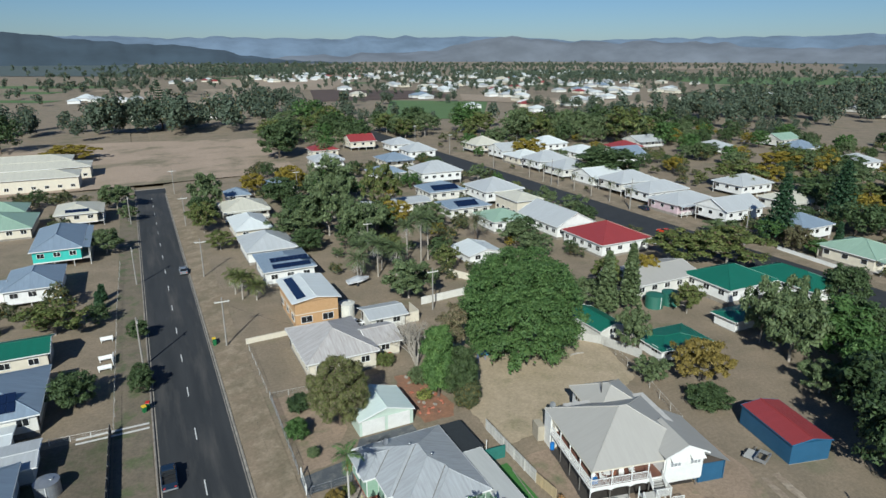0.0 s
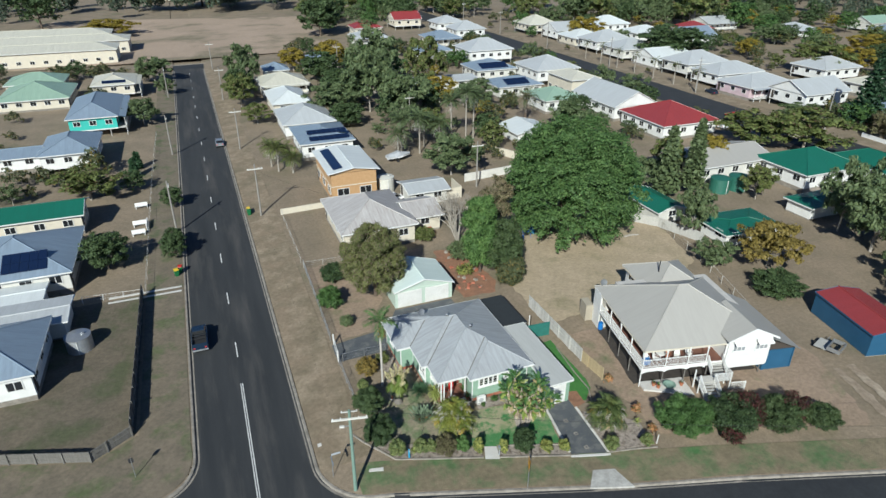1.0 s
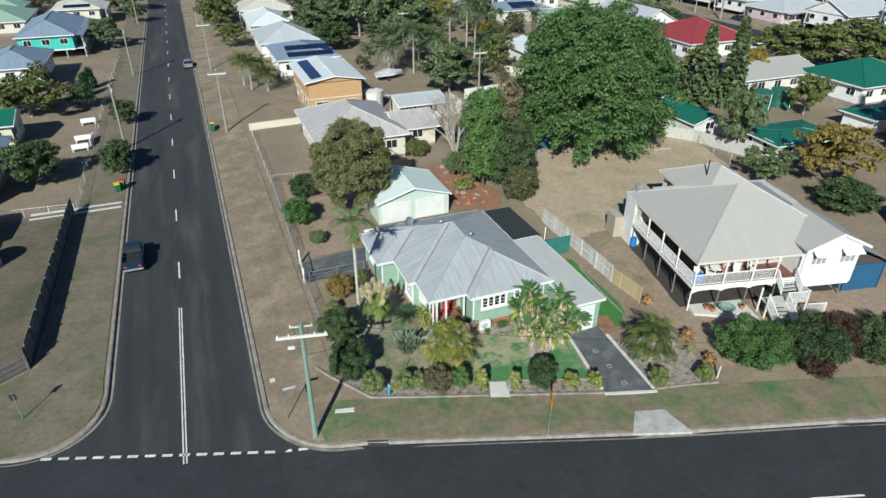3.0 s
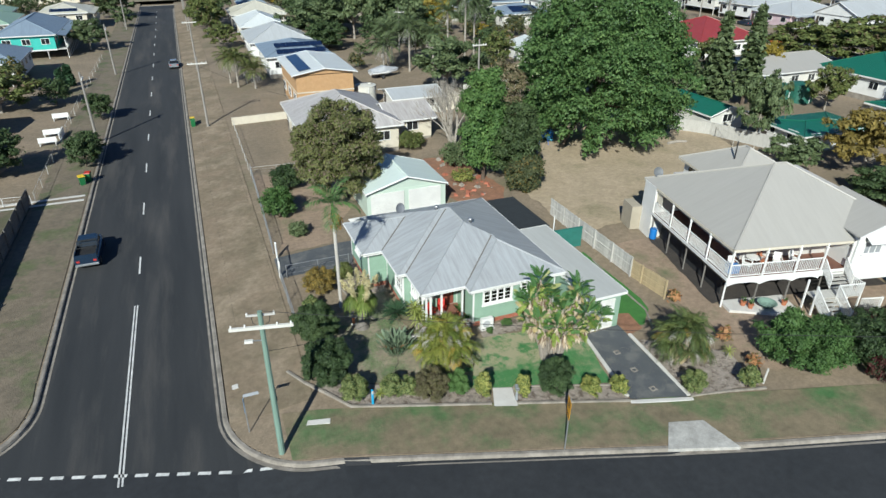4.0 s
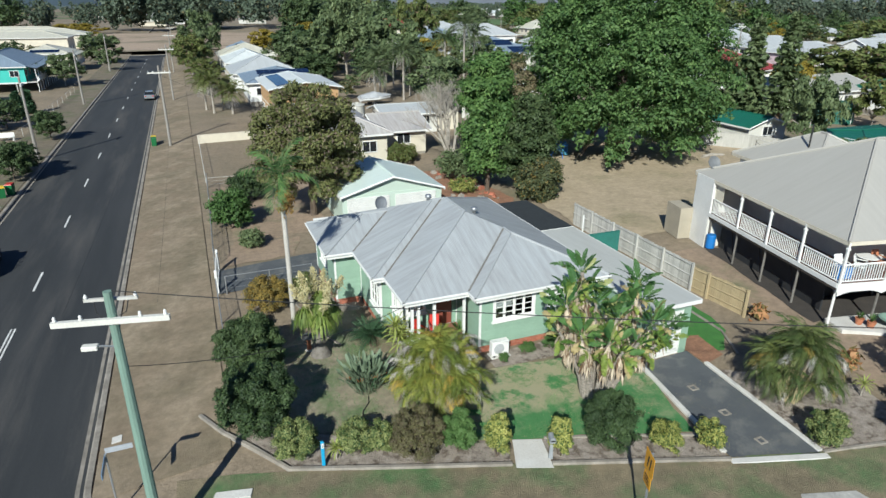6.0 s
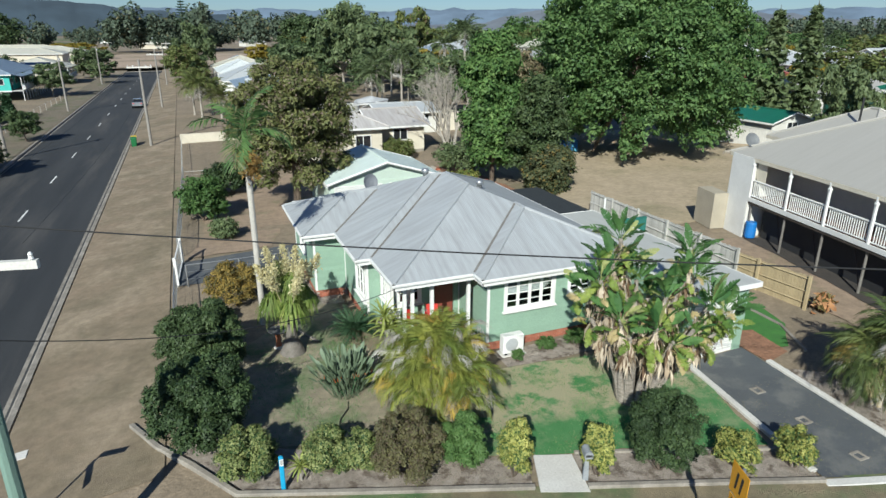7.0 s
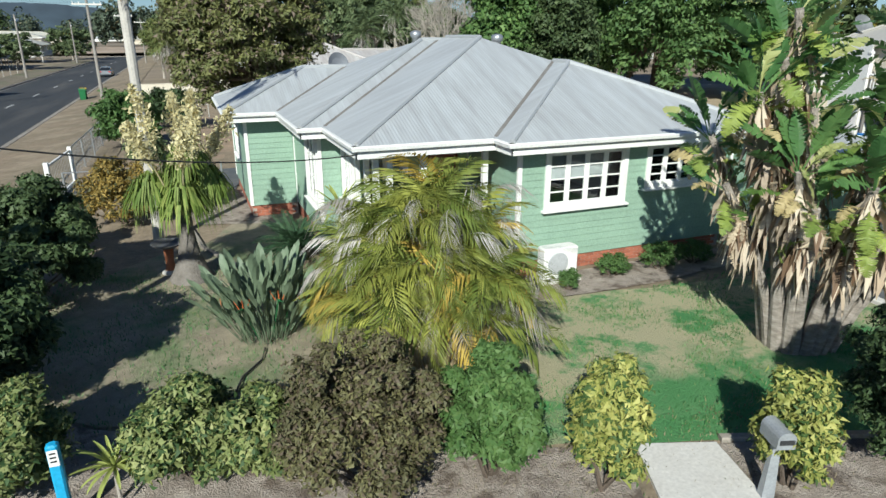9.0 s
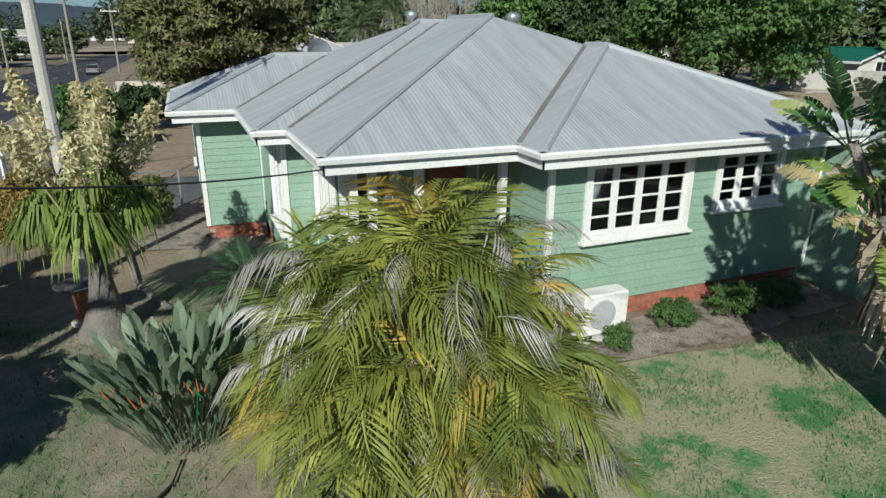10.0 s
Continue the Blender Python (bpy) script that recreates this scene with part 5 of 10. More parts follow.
# wilder scatter of middle distance trees, thinned by a fixed seed
rng = np.random.default_rng(5)
mids = []
for cx, cy, sx, sy, n, hs in ((150, 360, 60, 45, 34, 15), (215, 320, 55, 35, 30, 16), (265, 290, 45, 35, 22, 15), (400, 330, 110, 45, 50, 19), (480, 290, 90, 50, 40, 19), (340, 250, 60, 25, 20, 11), (300, 180, 70, 30, 24, 9), (-60, 460, 70, 20, 18, 21), (5, 445, 30, 14, 12, 24), (45, 430, 35, 30, 14, 24), (85, 500, 35, 30, 12, 21), (120, 440, 40, 40, 16, 19),
                          (70, 330, 20, 40, 10, 12), (110, 330, 30, 40, 16, 12), (-110, 420, 60, 40, 14, 18), (330, 120, 60, 40, 22, 11), (170, 280, 25, 25, 8, 10), (230, 60, 50, 40, 20, 11), (-60, 250, 12, 30, 5, 8), (560, 420, 120, 60, 40, 18)):
    for i in range(n):
        mids.append((rng.normal(cx, sx * 0.6), rng.normal(cy, sy * 0.6), hs * rng.uniform(0.6, 1.15)))
far_mids = []
for i, (x, y, h) in enumerate(mids):
    if abs(x - 128) < 9 or (x < 64 and 252 < y < 370):
        continue
    if math.hypot(x, y) > 400:
        far_mids.append((x, y, h))
        continue
    leaf = (L_GUM, L_MID, L_GUM, L_GREEN, L_MID, L_OLIVE)[i % 6]
    ob = copy_thing(tree_proto(leaf, i % 3, 1900), at_scale(x, y, gz(x) - 0.1, i * 47 % 360, h * 0.1 * (0.8 + 0.08 * (i % 6)), h / 10))
    tagged(ob, "middle-distance gum and shade tree", "tree", "trees of the town")
for src in protos.values():
    for o in (src, *src.children_recursive):
        bpy.data.objects.remove(o)

# low scrub and small yard trees too many to count between the back houses
rng = np.random.default_rng(91)
bits = []
n_made = 0
while n_made < 420:
    x, y = (rng.uniform(141, 360), rng.uniform(40, 320)) if n_made < 270 else (rng.uniform(34, 119), rng.uniform(108, 262)) if n_made < 360 else (rng.uniform(-80, -12), rng.uniform(110, 250))
    h = rng.uniform(1.5, 5.5)
    w = h * rng.uniform(0.9, 1.5)
    if any(a - w * 0.4 < x < c + w * 0.4 and b - w * 0.4 < y < d + w * 0.4 for a, b, c, d in FOOT):
        continue
    n_made += 1
    p, d = crown_points(blob_set(w, h, 0.1, 7, rng, 0.45, 1.0, 0.15), 420, rng, 0.7)
    bits.append(leaf_cards(p + np.array([x, y, gz(x)]), d, h * 0.085, rng, 1.7, 0.15, True))
tagged(part("yard_scrub", quads("yard_scrub", np.concatenate(bits)), L_SCRUB), "olive scrub and small trees in the far yards", "scrub", "", "stuff")

# the named trees round the garden
broad_tree("fig_tree", 52.2, 77.7, 17.0, 19.2, L_FIG, "huge round dense dark-green fig tree in the back yard", 11, -1.4, 250, 92000, 0.2, 0.95, lump=0.17, depth=0.6, rag=0.07, core=0.4, per=10, spread=1.3, skirt=44, clear=2.4)
broad_tree("column_tree", 34.5, 71.5, 11.9, 4.3, L_COLUMN, "tall narrow bright green tree", 12, -0.5, 70, 26000, 0.17, 0.18, lump=0.34, depth=0.55, rag=0.12)
broad_tree("low_tree", 37.2, 69.6, 8.3, 4.6, L_DULL, "dark green tree at the yard's edge", 13, -0.6, 50, 20000, 0.14, 0.1, lump=0.32, depth=0.6, rag=0.2)
broad_tree("dry_tree", 41.5, 80.6, 10.0, 4.2, L_DRY, "thin half dead brown tree beside the fig", 16, 1.0, 40, 9000, 0.11, 0.1, lump=0.3, depth=0.9, rag=0.35, long=2.4)
broad_tree("yard_tree", 37.1, 67.6, 3.3, 3.4, L_SCRUB, "low dull olive bushy tree in the yard", 15, -0.6, 36, 13000, 0.13, 0.08, lump=0.3, depth=0.6, rag=0.3)
broad_tree("round_tree", 19.6, 71.2, 9.8, 7.4, L_ROUND, "round olive-green bottlebrush tree", 14, 0.4, 130, 52000, 0.105, 0.25, lump=0.2, depth=0.7, long=2.6, rag=0.12, per=9)
for q in ((15.1, 123.3, 7.2), (16.6, 125.5, 6.2), (14.2, 126.8, 6.6), (17.6, 121.5, 5.6)):
    palm_tree("queen_palm", q[0], q[1], q[2] - 2.6, "queen palm with hanging dry fronds", int(q[1] * 10), 0.15, 22, 2.6, L_OLIVE, leaflets=26, leaflet=0.75, group="street palms")
for q in ((41, 125, 8), (44, 122, 9), (46.5, 126, 7), (39, 121, 6.5), (48, 121, 7.5), (43, 129, 8), (55.8, 125, 12.4), (58.5, 127, 11), (54, 129, 10)):
    palm_tree("queen_palm", q[0], q[1], q[2] - 1.5, "tall queen palm in a back yard", int(q[0] * 10), 0.16, 24, 3.3, L_GUM, leaflets=28, leaflet=0.8, group="yard palms")
palm_tree("date_palm", 75.9, 134.9, 5.6, "thick date palm with a full round head", 77, 0.4, 46, 4.2, L_DATE, BARK, leaflets=26, leaflet=0.6, skirt=14)
for i in range(7):
    palm_tree("street_palm", 138.2, 146 + i * 9.5, 5.5, "small feather palm on the verge", 300 + i, 0.13, 14, 2.2, L_OLIVE, leaflets=14, group="verge palms")
conifer("norfolk_pine", 145.9, 99.5, 19.0, 7.5, "tall dark Norfolk pine behind the houses", 21)
conifer("norfolk_pine", 176.0, 103.0, 19.5, 8.5, "tall dark Norfolk pine behind the houses", 22)
conifer("norfolk_pine", 197.0, 97.0, 23.0, 8.5, "tall dark Norfolk pine behind the houses", 24)
conifer("pine_tree", 74.5, 82.5, 13.4, 4.0, "tall dark conical pine in a yard", 27, L_GUM, 14)
conifer("pine_tree", 80.5, 82.8, 14.0, 3.6, "tall dark conical pine in a yard", 28, L_GUM, 14)
conifer("hoop_pine", 16.5, 455.0, 33.0, 11.0, "tall dark hoop pine beyond the street's end", 29)
conifer("cypress", 150.5, 87.0, 8.0, 2.0, "thin dark cypress among the houses", 23)
conifer("cypress", -11.1, 132.0, 3.8, 1.1, "small dark cypress by a fence", 25, tiers=9)
conifer("cypress", -10.7, 137.0, 3.4, 1.1, "small dark cypress by a fence", 26, tiers=9)


# ---- the green weatherboard house ----
EAVE, PITCH = 3.22, 0.4
RECTS = [(17.3, 54.95, 27.0, 60.3), (18.72, 51.3, 29.3, 60.9), (19.3, 48.4, 29.3, 60.9), (22.35, 47.65, 29.3, 57.0)]
hero = thing("weatherboard_house", (0, 0, 0), "sage green weatherboard house with grey hipped iron roof and white trim", "house")


def hip_height(r, x, y):
    return min(x - r[0], r[2] - x, y - r[1], r[3] - y) * PITCH


def corrugated(rects, k, side, pitch=0.076, amp=0.0022):
    """One slope of one wing, ribbed down the fall, cut where the next wing's roof rises over it."""
    r = rects[k]
    o, e, inn = {"s": ((r[0], r[1]), (1, 0), (0, 1)), "e": ((r[2], r[1]), (0, 1), (-1, 0)), "n": ((r[2], r[3]), (-1, 0), (0, -1)), "w": ((r[0], r[3]), (0, -1), (1, 0))}[side]
    length = r[2] - r[0] if side in "sn" else r[3] - r[1]
    deep = min(r[2] - r[0], r[3] - r[1]) / 2
    m = Mesh()
    step = pitch / 4
    vs = np.arange(0, deep + 0.02, 0.02)
    wave = (1, 0, -1, 0)
    lift = 0.02
    cols = []
    for c in range(int(length / step)):
        cols.append([])
        u = (c + 0.5) * step
        x, y = o[0] + e[0] * u + inn[0] * vs, o[1] + e[1] * u + inn[1] * vs
        own = vs * PITCH
        ok = vs <= min(u, length - u) + 0.012
        for j, q in enumerate(rects):
            if j == k:
                continue
            oth = np.minimum(np.minimum(x - q[0], q[2] - x), np.minimum(y - q[1], q[3] - y)) * PITCH
            ok &= (own > oth + 1e-4) | ((np.abs(own - oth) <= 1e-4) & (k < j))
        idx = np.flatnonzero(ok)
        if len(idx) < 2:
            continue
        for run in np.split(idx, np.flatnonzero(np.diff(idx) > 1) + 1):
            if len(run) > 1:
                cols[-1].append((vs[run[0]] - (0.05 if vs[run[0]] < 0.01 else 0.01), vs[run[-1]]))

    def shared(v, i, c):
        """The cut height at the rib between this strip and its neighbour c."""
        near = [q[i] for q in cols[c] if abs(q[i] - v) < 0.07] if 0 <= c < len(cols) else []
        return (v + near[0]) / 2 if near else v

    for c, runs in enumerate(cols):
        for v0, v1 in runs:
            pts, uv = [], []
            for uu, vv in ((c, shared(v0, 0, c - 1)), (c + 1, shared(v0, 0, c + 1)), (c + 1, shared(v1, 1, c + 1)), (c, shared(v1, 1, c - 1))):
                a = uu * step
                pts.append((o[0] + e[0] * a + inn[0] * vv, o[1] + e[1] * a + inn[1] * vv, EAVE + vv * PITCH + lift + amp * wave[uu % 4]))
                uv.append((a + 3.0 * k + (5.0 if side in "ew" else 0.0), vv * 1.077))
            m.face(pts, uv)
    return m


for k in range(4):
    for side in "swne":
        cm = corrugated(RECTS, k, side)
        if len(cm.f) > 3:
            part("roof_slope", welded(cm.data("roof_slope")), R_GREY, hero, "weathered grey corrugated iron")


def on_roof(x, y):
    return EAVE + max(hip_height(r, x, y) for r in RECTS)


for pts in (((19.3, 48.4), (24.3, 53.4)), ((24.3, 53.4), (24.3, 55.9)), ((24.3, 55.9), (29.3, 60.9)), ((29.3, 47.65), (25.825, 51.125)), ((22.35, 47.65), (25.825, 51.125)), ((25.825, 51.125), (25.825, 51.87)), ((18.72, 51.3), (23.52, 56.1)), ((23.52, 56.1), (24.3, 56.1)), ((17.3, 54.95), (19.97, 57.62)), ((17.3, 60.3), (19.97, 57.62)), ((19.97, 57.62), (21.4, 57.62))):
    (xa, ya), (xb, yb) = pts
    part("ridge_cap", Mesh().tube([(xa, ya, on_roof(xa, ya) + 0.03), ((xa + xb) / 2, (ya + yb) / 2, on_roof((xa + xb) / 2, (ya + yb) / 2) + 0.035), (xb, yb, on_roof(xb, yb) + 0.03)], 0.06, 6), R_GREY, hero)
VALLEY = mat("valley_rust", (0.2, 0.19, 0.175), (0.13, 0.11, 0.095), 2.0, 20.0, 0.8)
for (xa, ya), (xb, yb) in (((18.72, 54.95), (21.4, 57.62)), ((19.3, 51.3), (24.1, 56.1)), ((22.35, 48.4), (25.82, 51.87))):
    d = Vector((xb - xa, yb - ya)).normalized()
    nn = Vector((-d.y, d.x)) * 0.07
    za, zb = on_roof(xa, ya) + 0.012, on_roof(xb, yb) + 0.012
    vm = Mesh()
    vm.hull([(xa - nn.x, ya - nn.y, za), (xb - nn.x, yb - nn.y, zb), (xb + nn.x, yb + nn.y, zb), (xa + nn.x, ya + nn.y, za)], [(xa - nn.x, ya - nn.y, za + 0.022), (xb - nn.x, yb - nn.y, zb + 0.022), (xb + nn.x, yb + nn.y, zb + 0.022), (xa + nn.x, ya + nn.y, za + 0.022)])
    part("valley_gutter", vm, VALLEY, hero, "dark dirty valley gutter")
# roof vents
for x, y, s in ((23.4, 56.3, 1.0), (24.95, 53.6, 1.0)):
    v = part("roof_vent", Mesh().turn([(0.11 * s, -0.05), (0.11 * s, 0.16), (0.16 * s, 0.18), (0.18 * s, 0.27), (0.15 * s, 0.35), (0.04, 0.38)], 14, (x, y, on_roof(x, y))), STEEL, hero, "domed steel roof ventilator", True)
# eave edge: fascia, quad gutter and soffit along the stepped outline
EDGE = [(17.3, 60.3), (17.3, 54.95), (18.72, 54.95), (18.72, 51.3), (19.3, 51.3), (19.3, 48.4), (22.35, 48.4), (22.35, 47.65), (29.3, 47.65), (29.3, 60.9), (17.9, 60.9)]
for i in range(len(EDGE) - 1):
    (xa, ya), (xb, yb) = EDGE[i], EDGE[i + 1]
    d = Vector((xb - xa, yb - ya)).normalized()
    out = Vector((d.y, -d.x))
    prof = [(-0.02, 0.0), (0.09, 0.0), (0.115, -0.03), (0.1, -0.1), (-0.02, -0.1)]
    rings = [[(x + out.x * o + d.x * s, y + out.y * o + d.y * s, EAVE + 0.005 + z) for o, z in prof] for x, y, s in ((xa, ya, -0.1), (xb, yb, 0.1))]
    part("gutter", Mesh().loft(rings), WHITE, hero, "white painted gutter")
    part("fascia", Mesh().box(min(xa, xb) - 0.012, min(ya, yb) - 0.012, EAVE - 0.26, max(xa, xb) + 0.012, max(ya, yb) + 0.012, EAVE - 0.1), WHITE, hero)
for i, r in enumerate(RECTS):
    part("soffit", Mesh().box(r[0], r[1], EAVE - 0.2 - i * 0.006, r[2], r[3], EAVE - 0.185 - i * 0.006), WHITE, hero)

# walls: a run of wall with holes; the boards that clad them are laid at the end of the file
BASE_Z, TOP_Z = 0.42, 3.0
WALLS = [  # start, end (outside on the right hand of start to end), holes (u0, z0, u1, z1)
    ((22.8, 48.15), (28.85, 48.15), [(0.75, 1.68, 2.75, 2.84), (3.5, 1.95, 4.9, 2.84)]),
    ((28.85, 48.15), (28.85, 60.4), []),
    ((28.85, 60.4), (17.8, 60.4), []),
    ((17.8, 60.4), (17.8, 55.45), [(1.5, 1.6, 2.9, 2.8)]),
    ((17.8, 55.45), (19.2, 55.45), []),
    ((19.2, 55.45), (19.2, 51.8), [(2.1, 1.2, 3.5, 2.85)]),
    ((19.2, 51.8), (19.8, 51.8), []),
    ((19.8, 51.8), (19.8, 50.8), [(0.15, 1.5, 0.85, 2.7)]),
    ((19.8, 50.8), (22.8, 50.8), [(0.35, 1.35, 1.25, 2.6), (1.9, BASE_Z, 2.75, 2.5)]),
    ((22.8, 50.8), (22.8, 48.15), []),
]


def wall_pose(a, b):
    return pose(a[0], a[1], 0, 0, 0, math.degrees(math.atan2(b[1] - a[1], b[0] - a[0])))


for a, b, holes in WALLS:
    m, length = wall_pose(a, b), math.hypot(b[0] - a[0], b[1] - a[1])
    core = Mesh()
    us = sorted({0.0, length, *[h[0] for h in holes], *[h[2] for h in holes]})
    for u0, u1 in zip(us, us[1:]):
        hole = next((h for h in holes if h[0] <= u0 + 1e-6 and h[2] >= u1 - 1e-6), None)
        if hole:
            if hole[1] > BASE_Z + 0.02:
                core.box(u0, 0.0, BASE_Z, u1, 0.1, hole[1], m)
            core.box(u0, 0.0, hole[3], u1, 0.1, TOP_Z, m)
        else:
            core.box(u0, 0.0, BASE_Z, u1, 0.1, TOP_Z, m)
    part("wall", core, GREENWALL, hero, "sage green painted wall")
    part("base_wall", Mesh().box(0.02, 0.03, -0.4, length - 0.02, 0.14, BASE_Z - 0.005, m), MORTAR, hero, "mortar of the red brick base")
    part("corner_board", Mesh().box(-0.03, -0.04, BASE_Z, 0.07, 0.03, TOP_Z, m), WHITE, hero, "white corner board")
part("house_floor", Mesh().box(19.9, 50.9, BASE_Z - 0.12, 28.7, 60.3, BASE_Z - 0.02), DARKWOOD, hero)
GLASS_CLEAR = bpy.data.materials.new("clear_pane")
gn, gl = nodes_of(GLASS_CLEAR)
gm, gt, gg, gf = gn.new("ShaderNodeMixShader"), gn.new("ShaderNodeBsdfTransparent"), gn.new("ShaderNodeBsdfGlossy"), gn.new("ShaderNodeFresnel")
gt.inputs[0].default_value = (0.72, 0.76, 0.76, 1)
gg.inputs["Roughness"].default_value = 0.03
gf.inputs[0].default_value = 1.6
gl.new(gf.outputs[0], gm.inputs[0])
gl.new(gt.outputs[0], gm.inputs[1])
gl.new(gg.outputs[0], gm.inputs[2])
gl.new(gm.outputs[0], gn["Material Output"].inputs[0])


def casement(a, b, hole, sashes, rows=3, blind=0.0):
    """Outward casement window set into the wall: architrave, sill, sashes with glazing bars, panes, blind."""
    m = wall_pose(a, b) @ pose(hole[0], 0, hole[1])
    w, h = hole[2] - hole[0], hole[3] - hole[1]
    win = part("window", ring_mesh(w + 0.2, h + 0.2, 0.11, -0.06, 0.05, m @ pose(-0.1, 0, -0.1)), WHITE, hero, "white painted timber casement window")
    part("sill", Mesh().hull([m @ Vector(q) for q in ((-0.16, -0.14, -0.15), (w + 0.16, -0.14, -0.15), (w + 0.16, 0.02, -0.15), (-0.16, 0.02, -0.15))], [m @ Vector(q) for q in ((-0.16, -0.14, -0.115), (w + 0.16, -0.14, -0.115), (w + 0.16, 0.02, -0.095), (-0.16, 0.02, -0.095))]), WHITE, win)
    part("head_board", Mesh().box(-0.16, -0.08, h + 0.1, w + 0.16, 0.02, h + 0.14, m), WHITE, win)
    sw = w / sashes
    for i in range(sashes):
        part("sash", ring_mesh(sw - 0.01, h, 0.055, -0.02, 0.03, m @ pose(i * sw + 0.005, 0, 0)), WHITE, win)
        for j in range(1, rows):
            z = h * j / rows
            part("glazing_bar", Mesh().box(i * sw + 0.055, -0.012, z - 0.014, (i + 1) * sw - 0.055, 0.018, z + 0.014, m), WHITE, win)
        pane = part("pane", Mesh().box(i * sw + 0.05, 0.005, 0.05, (i + 1) * sw - 0.05, 0.011, h - 0.05, m), GLASS_CLEAR, win)
        pane.visible_shadow = False
    if blind:
        part("blind", Mesh().box(0.02, 0.04, h * (1 - blind), w - 0.02, 0.05, h - 0.01, m), CURTAIN, win, "pale roller blind")


casement(*WALLS[0][:2], WALLS[0][2][0], 4, 4, 0.5)
casement(*WALLS[0][:2], WALLS[0][2][1], 3, 4, 0.4)
casement(*WALLS[3][:2], WALLS[3][2][0], 3, 2, 0.5)
casement(*WALLS[5][:2], WALLS[5][2][0], 3, 3, 0.7)
casement(*WALLS[7][:2], WALLS[7][2][0], 2, 3, 0.4)
casement(*WALLS[8][:2], WALLS[8][2][0], 2, 3, 0.4)
part("front_door", Mesh().box(1.93, 0.02, BASE_Z, 2.72, 0.07, 2.48, wall_pose((19.8, 50.8), (22.8, 50.8))), mat("door_red_brown", (0.22, 0.06, 0.04), None, 2.0, 20.0, 0.5), hero, "red-brown timber front door")
# porch
part("porch_floor", Mesh().soft_box(19.65, 48.75, -0.3, 22.78, 50.78, BASE_Z), mat("porch_boards", (0.25, 0.11, 0.075), (0.2, 0.09, 0.06), 2.0, 20.0, 0.7), hero, "dark red painted porch floor")
for x in (19.82, 20.12, 20.88, 22.35):
    part("porch_post", Mesh().box(x - 0.06, 48.85, BASE_Z, x + 0.06, 48.97, 3.02), WHITE, hero, "white square porch post")
for y in (49.6, 50.4):
    part("porch_post", Mesh().box(19.76, y - 0.05, BASE_Z, 19.86, y + 0.05, 3.0), WHITE, hero, "white square porch post")
part("porch_rail", Mesh().box(19.78, 49.0, 1.25, 19.84, 50.6, 1.33), WHITE, hero)
part("porch_beam", Mesh().box(19.7, 48.84, 2.88, 22.75, 48.98, 3.02), WHITE, hero)
for i in range(2):
    part("step", Mesh().soft_box(21.0, 48.1 + i * 0.3, -0.2, 22.3, 48.74, 0.14 + i * 0.15), PALE_CONCRETE, hero)


def chair(x, y, z, turn, material, label):
    t = thing("porch_chair", (x, y, z), label, "chair", "porch chairs", turn)
    for px in (-0.22, 0.22):
        for py in (-0.2, 0.2):
            part("leg", Mesh().tube([(px, py, 0), (px * 0.95, py * 0.95, 0.42)], 0.018, 6), STEEL, t)
    part("seat", Mesh().soft_box(-0.26, -0.25, 0.41, 0.26, 0.25, 0.47), material, t)
    part("backrest", Mesh().hull([(-0.25, 0.22, 0.47), (0.25, 0.22, 0.47), (0.25, 0.27, 0.47), (-0.25, 0.27, 0.47)], [(-0.22, 0.34, 0.95), (0.22, 0.34, 0.95), (0.22, 0.38, 0.95), (-0.22, 0.38, 0.95)]), material, t)
    for px in (-0.27, 0.27):
        part("armrest", Mesh().box(px - 0.03, -0.2, 0.64, px + 0.03, 0.3, 0.67), material, t)
    return t


chair(20.4, 49.7, BASE_Z, 20, REDPAINT, "red-seated metal porch chair")
chair(21.3, 49.9, BASE_Z, -15, REDPAINT, "red-seated metal porch chair")


def pot_plant(x, y, z, s, leaf, label, seed, r=0.2):
    t = thing("pot_plant", (x, y, z), label, "pot plant", "pot plants")
    part("pot", Mesh().turn([(r * 0.7, 0), (r * 0.95, r * 1.4), (r * 1.05, r * 1.45), (r * 1.05, r * 1.6), (r * 0.9, r * 1.6), (r * 0.85, r * 1.4)], 14), TERRACOTTA, t)
    rng = np.random.default_rng(seed)
    q = []
    for i in range(26):
        a = rng.uniform(0, 2 * math.pi)
        tip = np.array([math.cos(a), math.sin(a), 0]) * s * rng.uniform(0.3, 0.6) + np.array([0, 0, s * rng.uniform(0.5, 1.0)])
        side = np.array([-math.sin(a), math.cos(a), 0]) * s * 0.05
        b = np.array([0, 0, r * 1.4])
        q.append([b, b + tip * 0.6 - side, b + tip * np.array([1, 1, 0.9]), b + tip * 0.6 + side])
    part("leaves", quads("leaves", np.array(q)), leaf, t)
    return t


pot_plant(22.5, 48.55, 0.0, 0.6, L_GREEN, "green plant in a terracotta pot by the steps", 1)
pot_plant(22.3, 49.2, BASE_Z, 0.8, L_GREEN, "green plant in a terracotta pot on the porch", 2)
pot_plant(19.95, 50.2, BASE_Z, 0.7, L_GREEN, "green plant in a terracotta pot on the porch", 3)

